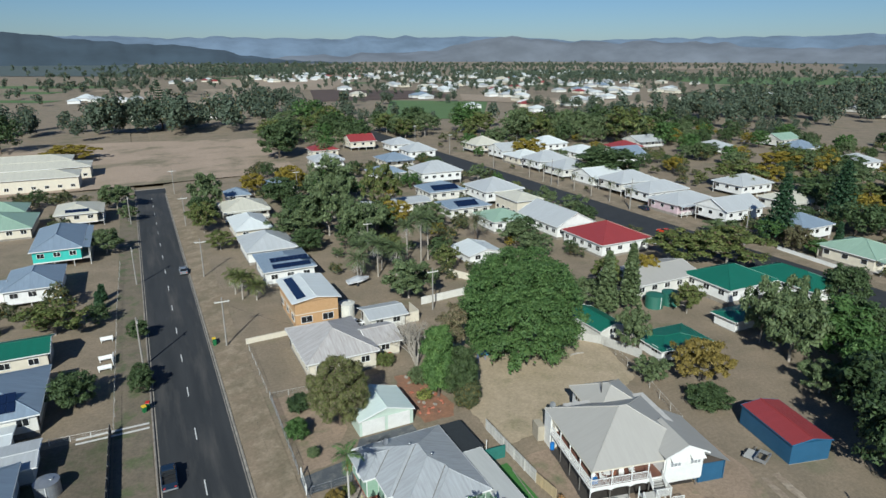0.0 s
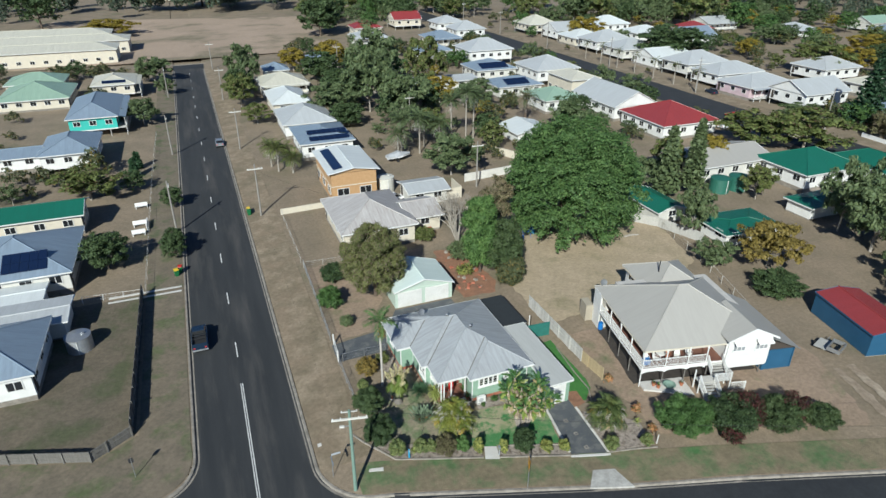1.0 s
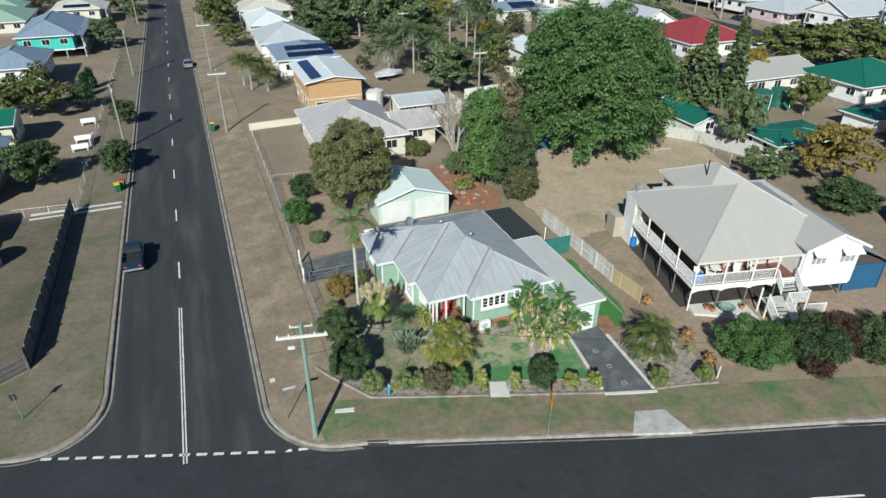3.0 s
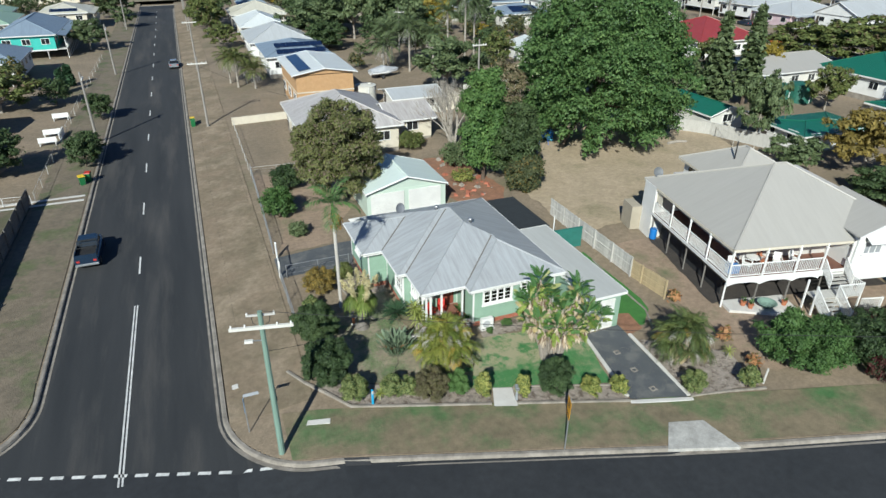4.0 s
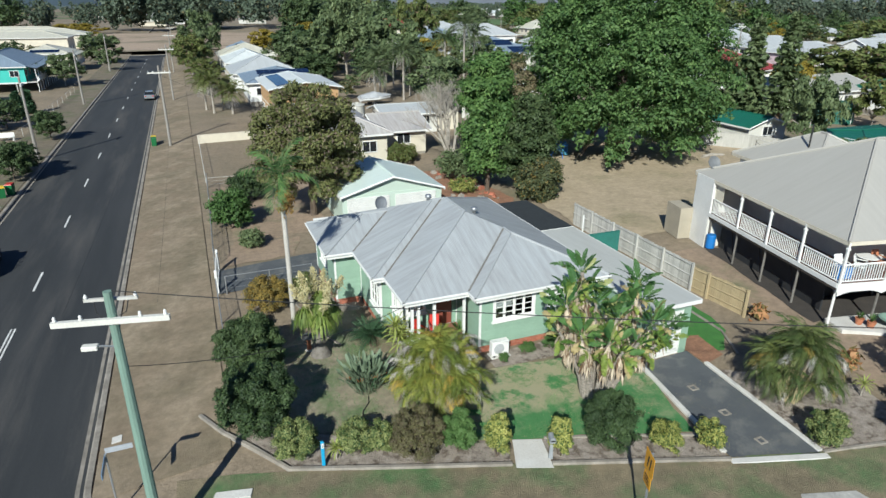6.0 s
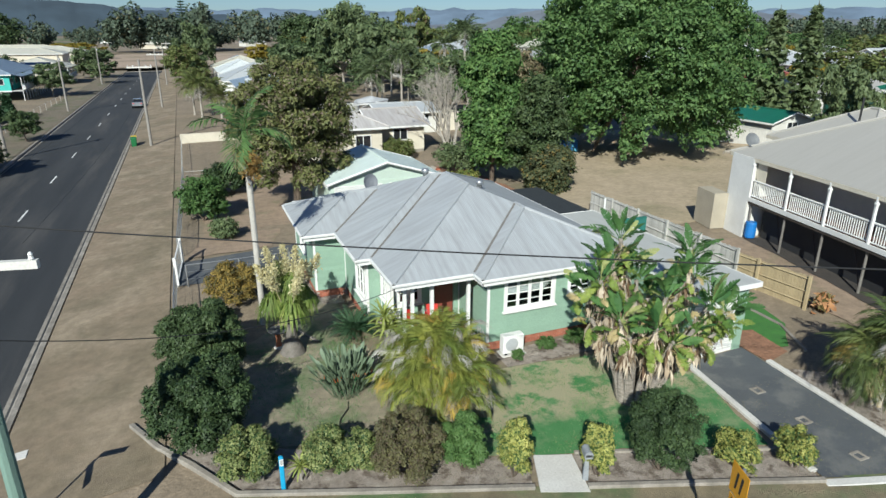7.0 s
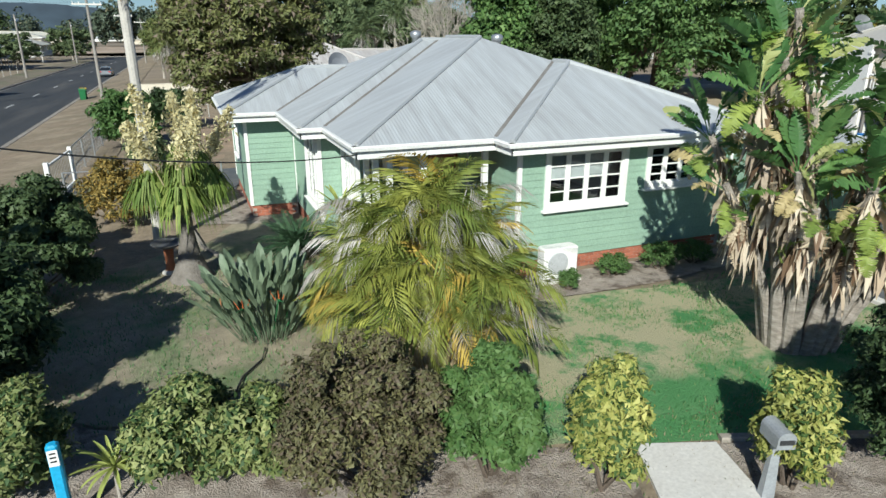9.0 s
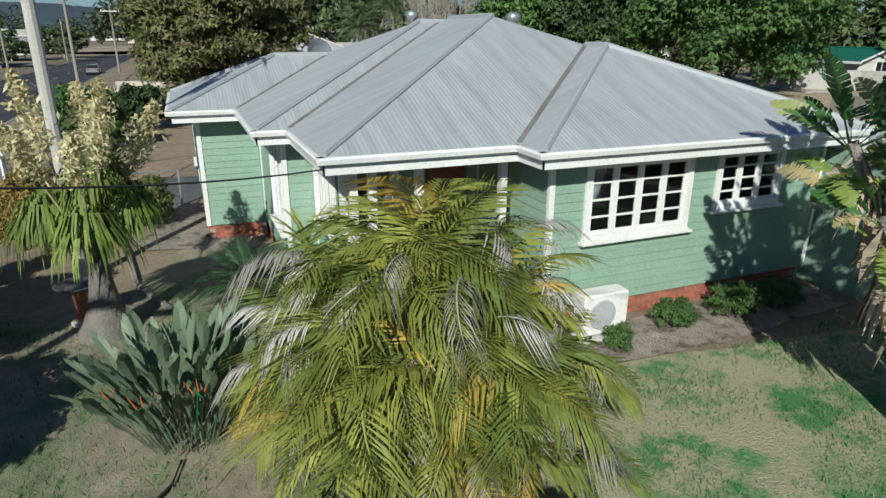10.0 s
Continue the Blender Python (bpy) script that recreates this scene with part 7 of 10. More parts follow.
# play frame with a slide at the edge of the fig's shade
PLAYBLUE, PLAYPALE = mat("blue_plastic", (0.04, 0.16, 0.5), (0.03, 0.12, 0.4), 2, 20, 0.5), mat("pale_blue_plastic", (0.16, 0.5, 0.72), (0.13, 0.42, 0.62), 2, 20, 0.45)
ps = thing("play_frame", (45.3, 78.2, gz(45.3)), "blue play frame with a pale blue slide under the tree", "play frame", "", 20)
for x in (-1.3, 0.3):
    for y in (-0.6, 0.6):
        part("leg", Mesh().tube([(x, y * 1.3, -0.1), (x, y * 0.5, 1.75)], 0.035, 7), PLAYBLUE, ps)
part("top_bar", Mesh().tube([(-1.5, 0, 1.75), (0.5, 0, 1.75)], 0.04, 7), PLAYBLUE, ps)
part("platform", Mesh().soft_box(-0.25, -0.45, 0.95, 0.35, 0.45, 1.02, 0.02), PLAYBLUE, ps)
part("side_panel", Mesh().soft_box(-0.25, -0.49, 1.02, 0.35, -0.455, 1.5, 0.02), PLAYBLUE, ps)
sl = Mesh()
for (xa, za), (xb, zb) in zip(((0.36, 1.05), (0.6, 0.95), (1.25, 0.32), (1.6, 0.2)), ((0.6, 0.95), (1.25, 0.32), (1.6, 0.2), (1.75, 0.2))):
    sl.hull([(xa, -0.25, za - 0.05), (xb, -0.25, zb - 0.05), (xb, 0.25, zb - 0.05), (xa, 0.25, za - 0.05)], [(xa, -0.25, za), (xb, -0.25, zb), (xb, 0.25, zb), (xa, 0.25, za)])
    for y in (-0.29, 0.25):
        sl.hull([(xa, y, za - 0.07), (xb, y, zb - 0.07), (xb, y + 0.04, zb - 0.07), (xa, y + 0.04, za - 0.07)], [(xa, y, za + 0.13), (xb, y, zb + 0.13), (xb, y + 0.04, zb + 0.13), (xa, y + 0.04, za + 0.13)])
part("slide", sl, PLAYPALE, ps, "pale blue plastic slide")
for x in (-1.0, -0.6):
    part("swing_chain", Mesh().tube([(x, 0, 0.5), (x, 0, 1.75)], 0.012, 5), STEEL, ps)
part("swing_seat", Mesh().soft_box(-1.05, -0.1, 0.46, -0.55, 0.1, 0.5, 0.015), PLAYBLUE, ps)
patch("front_lawn", [(20.2, 42.6), (22.4, 41.8), (25.5, 40.8), (28.0, 39.9), (28.9, 43.9), (28.6, 46.0), (24.4, 46.6), (22.6, 46.7), (20.6, 45.6)], LAWN, "patchy green and straw-coloured front lawn", 0.03, 0.25, 1)
patch("garden_grass", [(13.2, 46.0), (15.5, 45.0), (18.0, 44.2), (20.2, 43.4), (20.4, 46.0), (19.2, 47.6), (18.5, 50.3), (15.2, 52.8), (13.4, 51.0)], GARDEN, "thin half dry grass between the garden shrubs", 0.024, 0.3, 2)
patch("side_yard", [(12.4, 63.2), (16.8, 63.6), (17.8, 66.8), (13.2, 66.9)], BROWNYARD, "bare brown side yard by the fence", 0.03, 0.3, 22)
patch("side_yard_back", [(12.5, 76.0), (18.0, 76.6), (19.5, 70.6), (21.0, 74.0), (29.0, 75.0), (29.5, 81.8), (12.6, 82.0)], BROWNYARD, "bare brown side yard by the fence", 0.02, 0.4, 23)
patch("shaded_lawn", [(16.4, 50.6), (18.3, 51.4), (18.6, 54.6), (17.3, 55.0), (16.2, 53.0)], GARDEN, "thin dry grass by the house wall", 0.03, 0.2, 3)
patch("side_lawn", [(13.4, 66.8), (18.6, 67.6), (20.4, 70.4), (18.0, 76.5), (13.5, 76.0)], BROWNYARD, "bare brown side yard with thin grass", 0.024, 0.4, 4)
patch("green_strip", [(31.9, 44.3), (33.34, 43.84), (34.76, 45.2), (35.07, 46.5), (35.1, 50.0), (35.2, 53.9), (32.4, 53.9), (32.1, 48.0)], TURF, "bright green turf strip beside the garage", 0.04, 0.06, 5)
patch("brick_apron", [(31.8, 44.6), (32.0, 45.8), (33.2, 45.4), (33.0, 43.6), (31.8, 43.3)], REDSOIL, "red paved apron by the garage", 0.046, 0.03, 6)
patch("mulch_bed", [(13.5, 43.75), (17.0, 42.4), (20.75, 41.05), (21.15, 42.1), (17.5, 43.6), (14.6, 45.2), (12.4, 46.9), (11.9, 46.2)], MULCH, "mulched shrub bed along the front", 0.036, 0.05, 7)
patch("mulch_bed_east", [(22.1, 40.55), (25.5, 39.3), (28.1, 38.4), (28.2, 39.5), (25.6, 40.6), (22.4, 41.7)], MULCH, "mulched shrub bed along the front", 0.036, 0.05, 8)
patch("mulch_bed_drive", [(31.5, 37.2), (35.6, 36.4), (36.2, 39.5), (33.5, 41.5), (32.0, 42.8), (31.7, 40.0)], MULCH, "bare mulched bed beside the drive", 0.036, 0.1, 9)
patch("house_bed", [(22.95, 46.7), (25.5, 46.6), (28.6, 46.9), (28.6, 47.9), (22.95, 47.9)], MULCH, "narrow bed along the house wall", 0.038, 0.08, 10)
patch("west_bed", [(16.2, 55.2), (18.9, 54.4), (18.9, 57.0), (17.6, 59.5), (15.6, 58.6)], MULCH, "bare earth bed at the house corner", 0.036, 0.1, 11)
patch("rubble_yard", [(30.0, 66.5), (34.0, 66.0), (35.5, 68.5), (34.5, 79.0), (31.0, 80.0), (29.2, 73.0)], REDSOIL, "red bare soil with rubble behind the garage", 0.03, 0.4, 12)
patch("side_drive", [(11.9, 59.3), (17.6, 59.3), (18.2, 62.5), (20.8, 66.9), (28.3, 66.9), (28.3, 63.0), (17.4, 63.4), (11.9, 62.6)], DRIVE, "dark sealed side drive", 0.034, 0.02, 13)
patch("driveway", [(29.15, 44.55), (28.15, 38.3), (31.25, 37.2), (31.75, 44.55)], DRIVE, "dark sealed driveway to the garage", 0.05, 0.02, 14)


def edging(name, pts, w=0.16, h=0.14, material=None, label="pale concrete garden edging"):
    m = Mesh()
    rings = []
    for i, p in enumerate(pts):
        a, b = Vector(pts[max(i - 1, 0)]), Vector(pts[min(i + 1, len(pts) - 1)])
        d = (b - a).normalized()
        n = Vector((-d.y, d.x)) * w / 2
        z = gz(p[0])
        rings.append([(p[0] - n.x, p[1] - n.y, z - 0.1), (p[0] + n.x, p[1] + n.y, z - 0.1), (p[0] + n.x, p[1] + n.y, z + h - 0.02), (p[0] + n.x * 0.8, p[1] + n.y * 0.8, z + h), (p[0] - n.x * 0.8, p[1] - n.y * 0.8, z + h), (p[0] - n.x, p[1] - n.y, z + h - 0.02)])
    m.loft(rings)
    return structure(name, m, material or CONCRETE, label)


edging("edging_front", [(10.6, 48.2), (11.4, 46.6), (12.3, 45.3), (13.4, 43.6), (17.0, 42.25), (20.72, 40.9)])
edging("edging_front_east", [(22.05, 40.4), (25.5, 39.15), (28.05, 38.2)])
edging("edging_inner", [(22.5, 41.75), (25.5, 40.65), (28.25, 39.6)], 0.12, 0.09)
edging("edging_drive_west", [(29.1, 44.5), (28.6, 41.4), (28.15, 38.6)], 0.22, 0.1, PALE_CONCRETE)
edging("edging_drive_east", [(31.85, 43.4), (31.6, 40.2), (31.35, 37.3)], 0.22, 0.1, PALE_CONCRETE)
edging("edging_east", [(31.4, 37.2), (33.5, 36.7), (35.7, 36.0)], 0.14, 0.1)
edging("edging_turf", [(33.6, 43.3), (34.5, 45.2), (34.6, 48.0), (35.1, 52.5)], 0.12, 0.1)
edging("edging_bed", [(17.0, 51.2), (16.3, 52.9), (16.0, 55.1), (15.4, 58.3)], 0.1, 0.1)
edging("drive_sill", [(28.0, 38.15), (31.4, 37.0)], 0.3, 0.06, PALE_CONCRETE, "pale concrete sill at the drive's mouth")


def slab(name, corners, label, material=None, h=0.06):
    m = Mesh()
    m.hull([(x, y, gz(x) - 0.2) for x, y in corners], [(x, y, gz(x) + h) for x, y in corners])
    return structure(name, m, material or PALE_CONCRETE, label)


slab("entry_path", [(20.78, 40.7), (22.0, 40.22), (22.38, 41.7), (21.35, 42.08)], "pale concrete entry slab")
WORN_CONCRETE = mat("worn_concrete", (0.5, 0.48, 0.44), (0.34, 0.325, 0.295), 0.9, 16.0, 0.9, strength=0.3, dist=0.008, world_space=True)
slab("verge_slab", [(27.6, 34.5), (31.1, 33.2), (30.7, 35.45), (28.9, 36.05)], "worn pale concrete crossover slab on the verge", WORN_CONCRETE, 0.07)
slab("pit_lid", [(10.8, 43.25), (12.0, 42.8), (12.1, 43.15), (10.95, 43.55)], "grey concrete service pit lid in the verge", None, 0.075)
slab("small_pit_lid", [(7.35, 48.2), (7.7, 48.2), (7.7, 48.6), (7.35, 48.6)], "small white-rimmed service lid in the verge", None, 0.07)
for x, y in ((30.0, 42.6), (29.95, 40.8), (29.9, 39.0)):
    m = Mesh()
    m = ring_mesh(0.36, 0.36, 0.07, 0.0, 0.03, Matrix.Translation((x - 0.2, y - 0.2, gz(x) + 0.082)) @ pose(0, 0, 0, -90, 0, 0) @ pose(0, 0, -0.42))
    tagged(part("drain_lid", m, CONCRETE), "small square white-framed lid in the drive", "drain lid", "drain lids", "structure")

# shrubs, as (x, y, height, width, leaf, label, leaf size, leaves)
SHRUBS = [
    (12.75, 46.35, 2.75, 2.65, L_DARK, "big rounded dark green shrub", 0.15, 9000), (12.9, 50.6, 2.6, 2.7, L_MID, "big rounded dark green shrub with pale tips", 0.15, 9000),
    (13.75, 44.2, 1.5, 1.45, L_CROTON2, "green and cream variegated shrub", 0.11, 4200), (15.85, 43.7, 1.3, 1.35, L_CROTON2, "yellow-green variegated shrub in the garden", 0.12, 2600), (16.65, 43.4, 1.2, 1.1, L_CROTON2, "yellow-green variegated shrub in the garden", 0.12, 2200),
    (17.8, 42.75, 1.95, 1.85, L_BRONZE, "bronze and olive shrub", 0.09, 6500), (19.3, 42.3, 1.85, 1.1, L_GREEN, "rounded mid-green shrub in the garden", 0.12, 4200), (20.45, 41.55, 1.85, 0.85, L_CROTON, "upright yellow croton bush", 0.12, 2600), (22.55, 40.75, 1.65, 0.8, L_CROTON, "upright yellow croton bush", 0.12, 2200),
    (24.3, 40.3, 2.5, 2.0, L_DARK, "clipped egg-shaped dark green shrub", 0.09, 8000), (26.3, 39.6, 1.05, 1.2, L_CROTON, "low yellow croton bush", 0.11, 1500), (27.75, 39.0, 1.25, 1.0, L_CROTON, "low yellow-green croton bush", 0.11, 1600), (31.8, 37.5, 1.4, 1.3, L_CROTON2, "rounded yellow-green bush by the drive", 0.11, 2400), (34.8, 36.5, 1.4, 1.1, L_CROTON2, "rounded yellow-green bush in the garden", 0.11, 2000),
    (14.3, 56.3, 1.9, 2.2, L_GOLD, "golden brown shrub in the garden", 0.1, 4200), (16.3, 57.4, 1.3, 1.5, L_OLIVE, "olive shrub by the house wall", 0.1, 1800), (13.2, 54.0, 1.2, 1.1, L_CROTON2, "yellow-green shrub by the fence", 0.11, 2000), (13.6, 70.6, 2.8, 2.9, L_GREEN, "green shrub by the side fence", 0.16, 4200), (15.5, 77.2, 2.3, 3.2, L_DARK, "dark shrub by the side fence", 0.16, 3600), (14.5, 66.0, 1.2, 1.6, L_GUM, "low grey-green shrub in the garden", 0.12, 1400),
    (36.95, 45.3, 0.85, 0.34, L_ORANGE, "orange-red cordyline shrub in the garden", 0.2, 110), (36.6, 40.3, 1.2, 0.36, L_ORANGE, "orange-red cordyline shrub in the garden", 0.2, 100), (36.4, 37.8, 0.9, 0.4, L_ORANGE, "orange-red cordyline shrub in the garden", 0.2, 90),
    (39.3, 36.9, 3.0, 5.0, L_GREEN, "sprawling green hedge shrub", 0.16, 9500), (43.4, 35.4, 2.9, 4.6, L_DARK, "sprawling green hedge shrub with red patches", 0.16, 7000), (45.2, 35.6, 3.0, 3.4, L_RED, "dark red flowering bougainvillea in the hedge", 0.13, 4500), (42.2, 33.9, 1.6, 1.8, L_RED, "dark red flowering bougainvillea in the hedge", 0.13, 1600), (47.6, 33.9, 2.8, 4.2, L_DULL, "sprawling green hedge shrub", 0.16, 6500), (49.6, 34.0, 2.9, 2.8, L_RED, "dark red flowering bougainvillea in the hedge", 0.13, 2600), (51.3, 32.4, 2.2, 3.0, L_DULL, "sprawling green hedge shrub", 0.16, 4000),
    (24.9, 47.35, 0.55, 0.8, L_GREEN, "small green bush by the wall", 0.06, 900), (26.2, 47.3, 0.65, 0.9, L_GREEN, "small green bush by the wall", 0.06, 900), (27.2, 47.3, 0.6, 0.8, L_GREEN, "small green bush by the wall", 0.06, 800), (23.5, 47.0, 0.5, 0.45, L_GREEN, "small green bush by the wall", 0.06, 500),
    (19.0, 84.6, 1.0, 1.2, L_CROTON2, "small bush before the bungalow", 0.12, 500), (32.5, 72.0, 1.2, 2.4, L_CROTON, "yellow weeds on the rubble", 0.14, 700), (33.6, 76.0, 2.6, 3.6, L_GUM, "dry grey scrub in the garden", 0.16, 3000), (31.0, 84.0, 2.0, 3.0, L_OLIVE, "dry olive scrub in the garden", 0.16, 2000),
]
for i, (x, y, h, w, leaf, label, size, n) in enumerate(SHRUBS):
    fine = 0.36 if y < 52 and x < 36 else 0.46 if y < 58 and size < 0.17 else 0.7
    shrub("shrub", x, y, h, w, leaf, label, 500 + i, int(n * (4.6 if fine < 0.4 else 3.0 if fine < 0.6 else 1.5)), size * fine, 60 if w > 1.5 else 22, group="garden shrubs", lump=0.24 if w > 2.4 else 0.24 if w > 1.5 else 0.34, depth=0.75, long=2.3)


# palms and broad leaves, leaf by leaf
def leaf_net(length, width, droop, rng, torn=0.5, petiole=0.0, pw=0.02, k=16):
    """A paddle leaf along +x on its stalk, split across its veins; corners and faces, all grown onto the midrib."""
    v, f = [], []
    px, pz = 0.0, 0.0
    total = petiole + length
    s0 = petiole / total
    half = []
    for i in range(k + 1):
        s = i / k
        a = -radians(droop) * s ** 1.6
        if i:
            px += math.cos(a) * total / k
            pz += math.sin(a) * total / k
        w = pw * (1 - 0.7 * s)
        v += [(px, -w, pz), (px, w, pz)]
        q = max(0.0, (s - s0) / (1 - s0))
        half.append((width / 2 * math.sin(math.pi * min(1.0, q * 0.94 + 0.06)) ** 0.65 if s > s0 else 0.0, a))
        if i:
            f.append((2 * i - 2, 2 * i, 2 * i + 1, 2 * i - 1))
    for i in range(1, k + 1):
        (w0, a0), (w1, a1) = half[i - 1], half[i]
        if w1 <= 0:
            continue
        for side in (0, 1):
            e = 2 * side - 1
            ww = w1 * rng.uniform(1 - torn * 0.45, 1.05)
            lift = 0.3 - rng.uniform(-0.1, 0.75) * torn
            p0, p1 = np.array(v[2 * i - 2 + side]), np.array(v[2 * i + side])
            ahead = p1 - p0
            shut = ahead * min(0.85, torn * rng.uniform(0.1, 0.75))
            up0, up1 = np.array([-math.sin(a0), 0, math.cos(a0)]), np.array([-math.sin(a1), 0, math.cos(a1)])
            j = len(v)
            v += [tuple(p1 + np.array([0, e * ww, 0]) + up1 * ww * lift + ahead * 0.5), tuple(p0 + np.array([0, e * max(w0, w1 * 0.6) * 0.97, 0]) + up0 * ww * lift + ahead * 0.5 + shut)]
            f.append((2 * i - 2 + side, 2 * i + side, j, j + 1))
    return np.array(v, dtype=np.float32), f


def leaf_set(name, count, make):
    return [net_mesh(name, make(i)) for i in range(count)]


rng = np.random.default_rng(31)
FRONDS = leaf_set("frond", 7, lambda i: frond_net(1.3 + 0.05 * i, 21, 0.4, 0, 62 + 12 * i, rng, 0.016, vee=0.5 - 0.1 * i, thick=0.062, hang=0.3 + 0.06 * i))
DEADF = leaf_set("dead_frond", 5, lambda i: frond_net(1.2 + 0.06 * i, 22, 0.36, 0, 85 + 16 * i, rng, 0.014, sparse=0.15, vee=-0.5, thick=0.04, hang=1.1))
PADDLES = leaf_set("leaf", 6, lambda i: leaf_net(0.8 + 0.03 * i, 0.34, 8 + 9 * i, rng, 0.25 + 0.12 * i, 0.42))
TORN = leaf_set("leaf", 5, lambda i: leaf_net(0.9, 0.42, 60 + 18 * i, rng, 0.85 + 0.1 * i, 0.36, k=26))
DEADPAD = leaf_set("dead_leaf", 4, lambda i: leaf_net(0.8, 0.22 + 0.05 * i, 25 + 16 * i, rng, 1.35, 0.25, 0.016, k=24))
L_DEADPAD = leaf_mat("dead_broad_leaf", (0.34, 0.26, 0.17), (0.55, 0.47, 0.35), (0.16, 0.1, 0.06), 0.3, through=0.2, whole=True)
L_TORN = leaf_mat("yellowing_broad_leaf", (0.1, 0.18, 0.04), (0.36, 0.4, 0.09), (0.5, 0.4, 0.2), 0.2, gloss=0.4, through=0.35, whole=True)
for group_, leaf_ in ((FRONDS, L_PALM), (DEADF, L_PALMDEAD), (PADDLES, L_BANANA), (TORN, L_TORN), (DEADPAD, L_DEADPAD)):
    for me in group_:
        me.materials.append(leaf_)


def aim(x, y, z, yaw, rise, roll=0.0, s=1.0):
    return Matrix.LocRotScale(Vector((x, y, z)), Euler((radians(roll), radians(-rise), radians(yaw)), "XYZ"), Vector((s, s, s)))


def clump_palm(name, x, y, h, w, label, seed, stems=9, per=7, dead=20, mats=None, s=1.0, leaves=None):
    """A clump of cane stems, each topped with arching feather fronds."""
    rng = np.random.default_rng(seed)
    t = thing(name, (x, y, gz(x)), label, "palm")
    for i in range(stems):
        a = i * 2.4 + rng.uniform(-0.3, 0.3)
        u = math.sqrt((i + 0.3) / stems)
        out = w * 0.3 * u
        hh = h * 0.68 * math.sqrt(max(0.05, 1 - 0.86 * u * u)) * rng.uniform(0.82, 1.08)
        bx, by, tx, ty = math.cos(a) * 0.25, math.sin(a) * 0.25, math.cos(a) * out, math.sin(a) * out
        part("cane", Mesh().tube([(bx, by, -0.2), ((bx + tx) / 2, (by + ty) / 2, hh * 0.55), (tx, ty, hh)], [0.05, 0.045, 0.03], 7), mats or NEWWOOD, t)
        for j in range(per):
            off = (j - per / 2) * (360 - 150 * u) / per + float(rng.uniform(-20, 20))
            rise = 62 - 50 * (j % 3) / 2 - 18 * u + float(rng.uniform(-14, 16))
            put("frond", (leaves or FRONDS)[int(rng.integers(0, 7))], None, t, aim(tx, ty, hh, math.degrees(a) + off, rise, float(rng.uniform(-30, 30)), s * rng.uniform(0.66, 1.08)))
    for i in range(dead):
        a = i * 2.4 + rng.uniform(-0.3, 0.3)
        out = w * 0.34 * rng.uniform(0.35, 1.05)
        put("dead_frond", DEADF[int(rng.integers(0, 5))], None, t, aim(math.cos(a) * out, math.sin(a) * out, h * rng.uniform(0.3, 0.85) * (1.1 - 0.35 * out / (w * 0.34)), math.degrees(a) + float(rng.uniform(-40, 40)), float(rng.uniform(-25, 40)), float(rng.uniform(-30, 30)), s * rng.uniform(0.5, 0.85)))
    return t


clump_palm("golden_cane_palm", 19.6, 45.2, 4.25, 4.0, "golden cane palm clump with yellow-green and dead grey fronds", 61, 32, 8, 62, s=0.84)
DARKFRONDS = []
L_CANE = leaf_mat("cane_palm_leaf", (0.055, 0.085, 0.026), (0.15, 0.17, 0.05), (0.3, 0.22, 0.06), 0.1, through=0.2, whole=True)
for me in FRONDS:
    DARKFRONDS.append(me.copy())
    DARKFRONDS[-1].materials.clear()
    DARKFRONDS[-1].materials.append(L_CANE)
clump_palm("cane_palm", 32.9, 40.0, 4.3, 3.7, "dense olive-green clumping palm beside the drive", 62, 20, 9, 16, s=0.9, leaves=DARKFRONDS)

# giant bird of paradise: trunks fanning from one foot, each with a fan of paddles over torn and dead ones
SHEATH = mat("sheathed_trunk", (0.42, 0.37, 0.32), (0.2, 0.17, 0.14), 3.0, 20.0, 0.95, strength=0.8, dist=0.02, stretch=(2, 2, 5))
L_SKIRT = leaf_mat("dead_strip", (0.36, 0.28, 0.2), (0.62, 0.54, 0.42), (0.16, 0.1, 0.06), 0.2, through=0.2)
gb = thing("giant_strelitzia", (25.75, 43.3, gz(26)), "giant bird of paradise clump with torn leaves and dead skirts", "tree", "", -22)
rng = np.random.default_rng(63)
HEADS = [(-0.9, 5.6, 0.1), (-1.5, 4.4, -0.3), (-0.15, 4.1, 0.5), (0.5, 3.9, -0.4), (1.45, 4.9, 0.5), (1.9, 3.6, -0.3), (2.6, 3.2, 0.2), (-0.9, 3.3, -0.7), (0.15, 3.1, -0.9), (1.3, 3.0, -0.8), (-1.55, 2.9, 0.2), (-0.6, 2.75, -0.8), (0.7, 2.65, -0.9),
         (2.1, 2.75, -0.5), (3.0, 2.8, 0.5), (0.5, 3.3, 1.1), (-0.6, 3.5, 1.2), (1.6, 2.9, 1.1), (-1.6, 3.6, 0.9), (-1.15, 4.9, -0.2), (-0.6, 4.6, 0.35), (1.25, 4.3, 0.2), (1.75, 4.1, 0.7)]
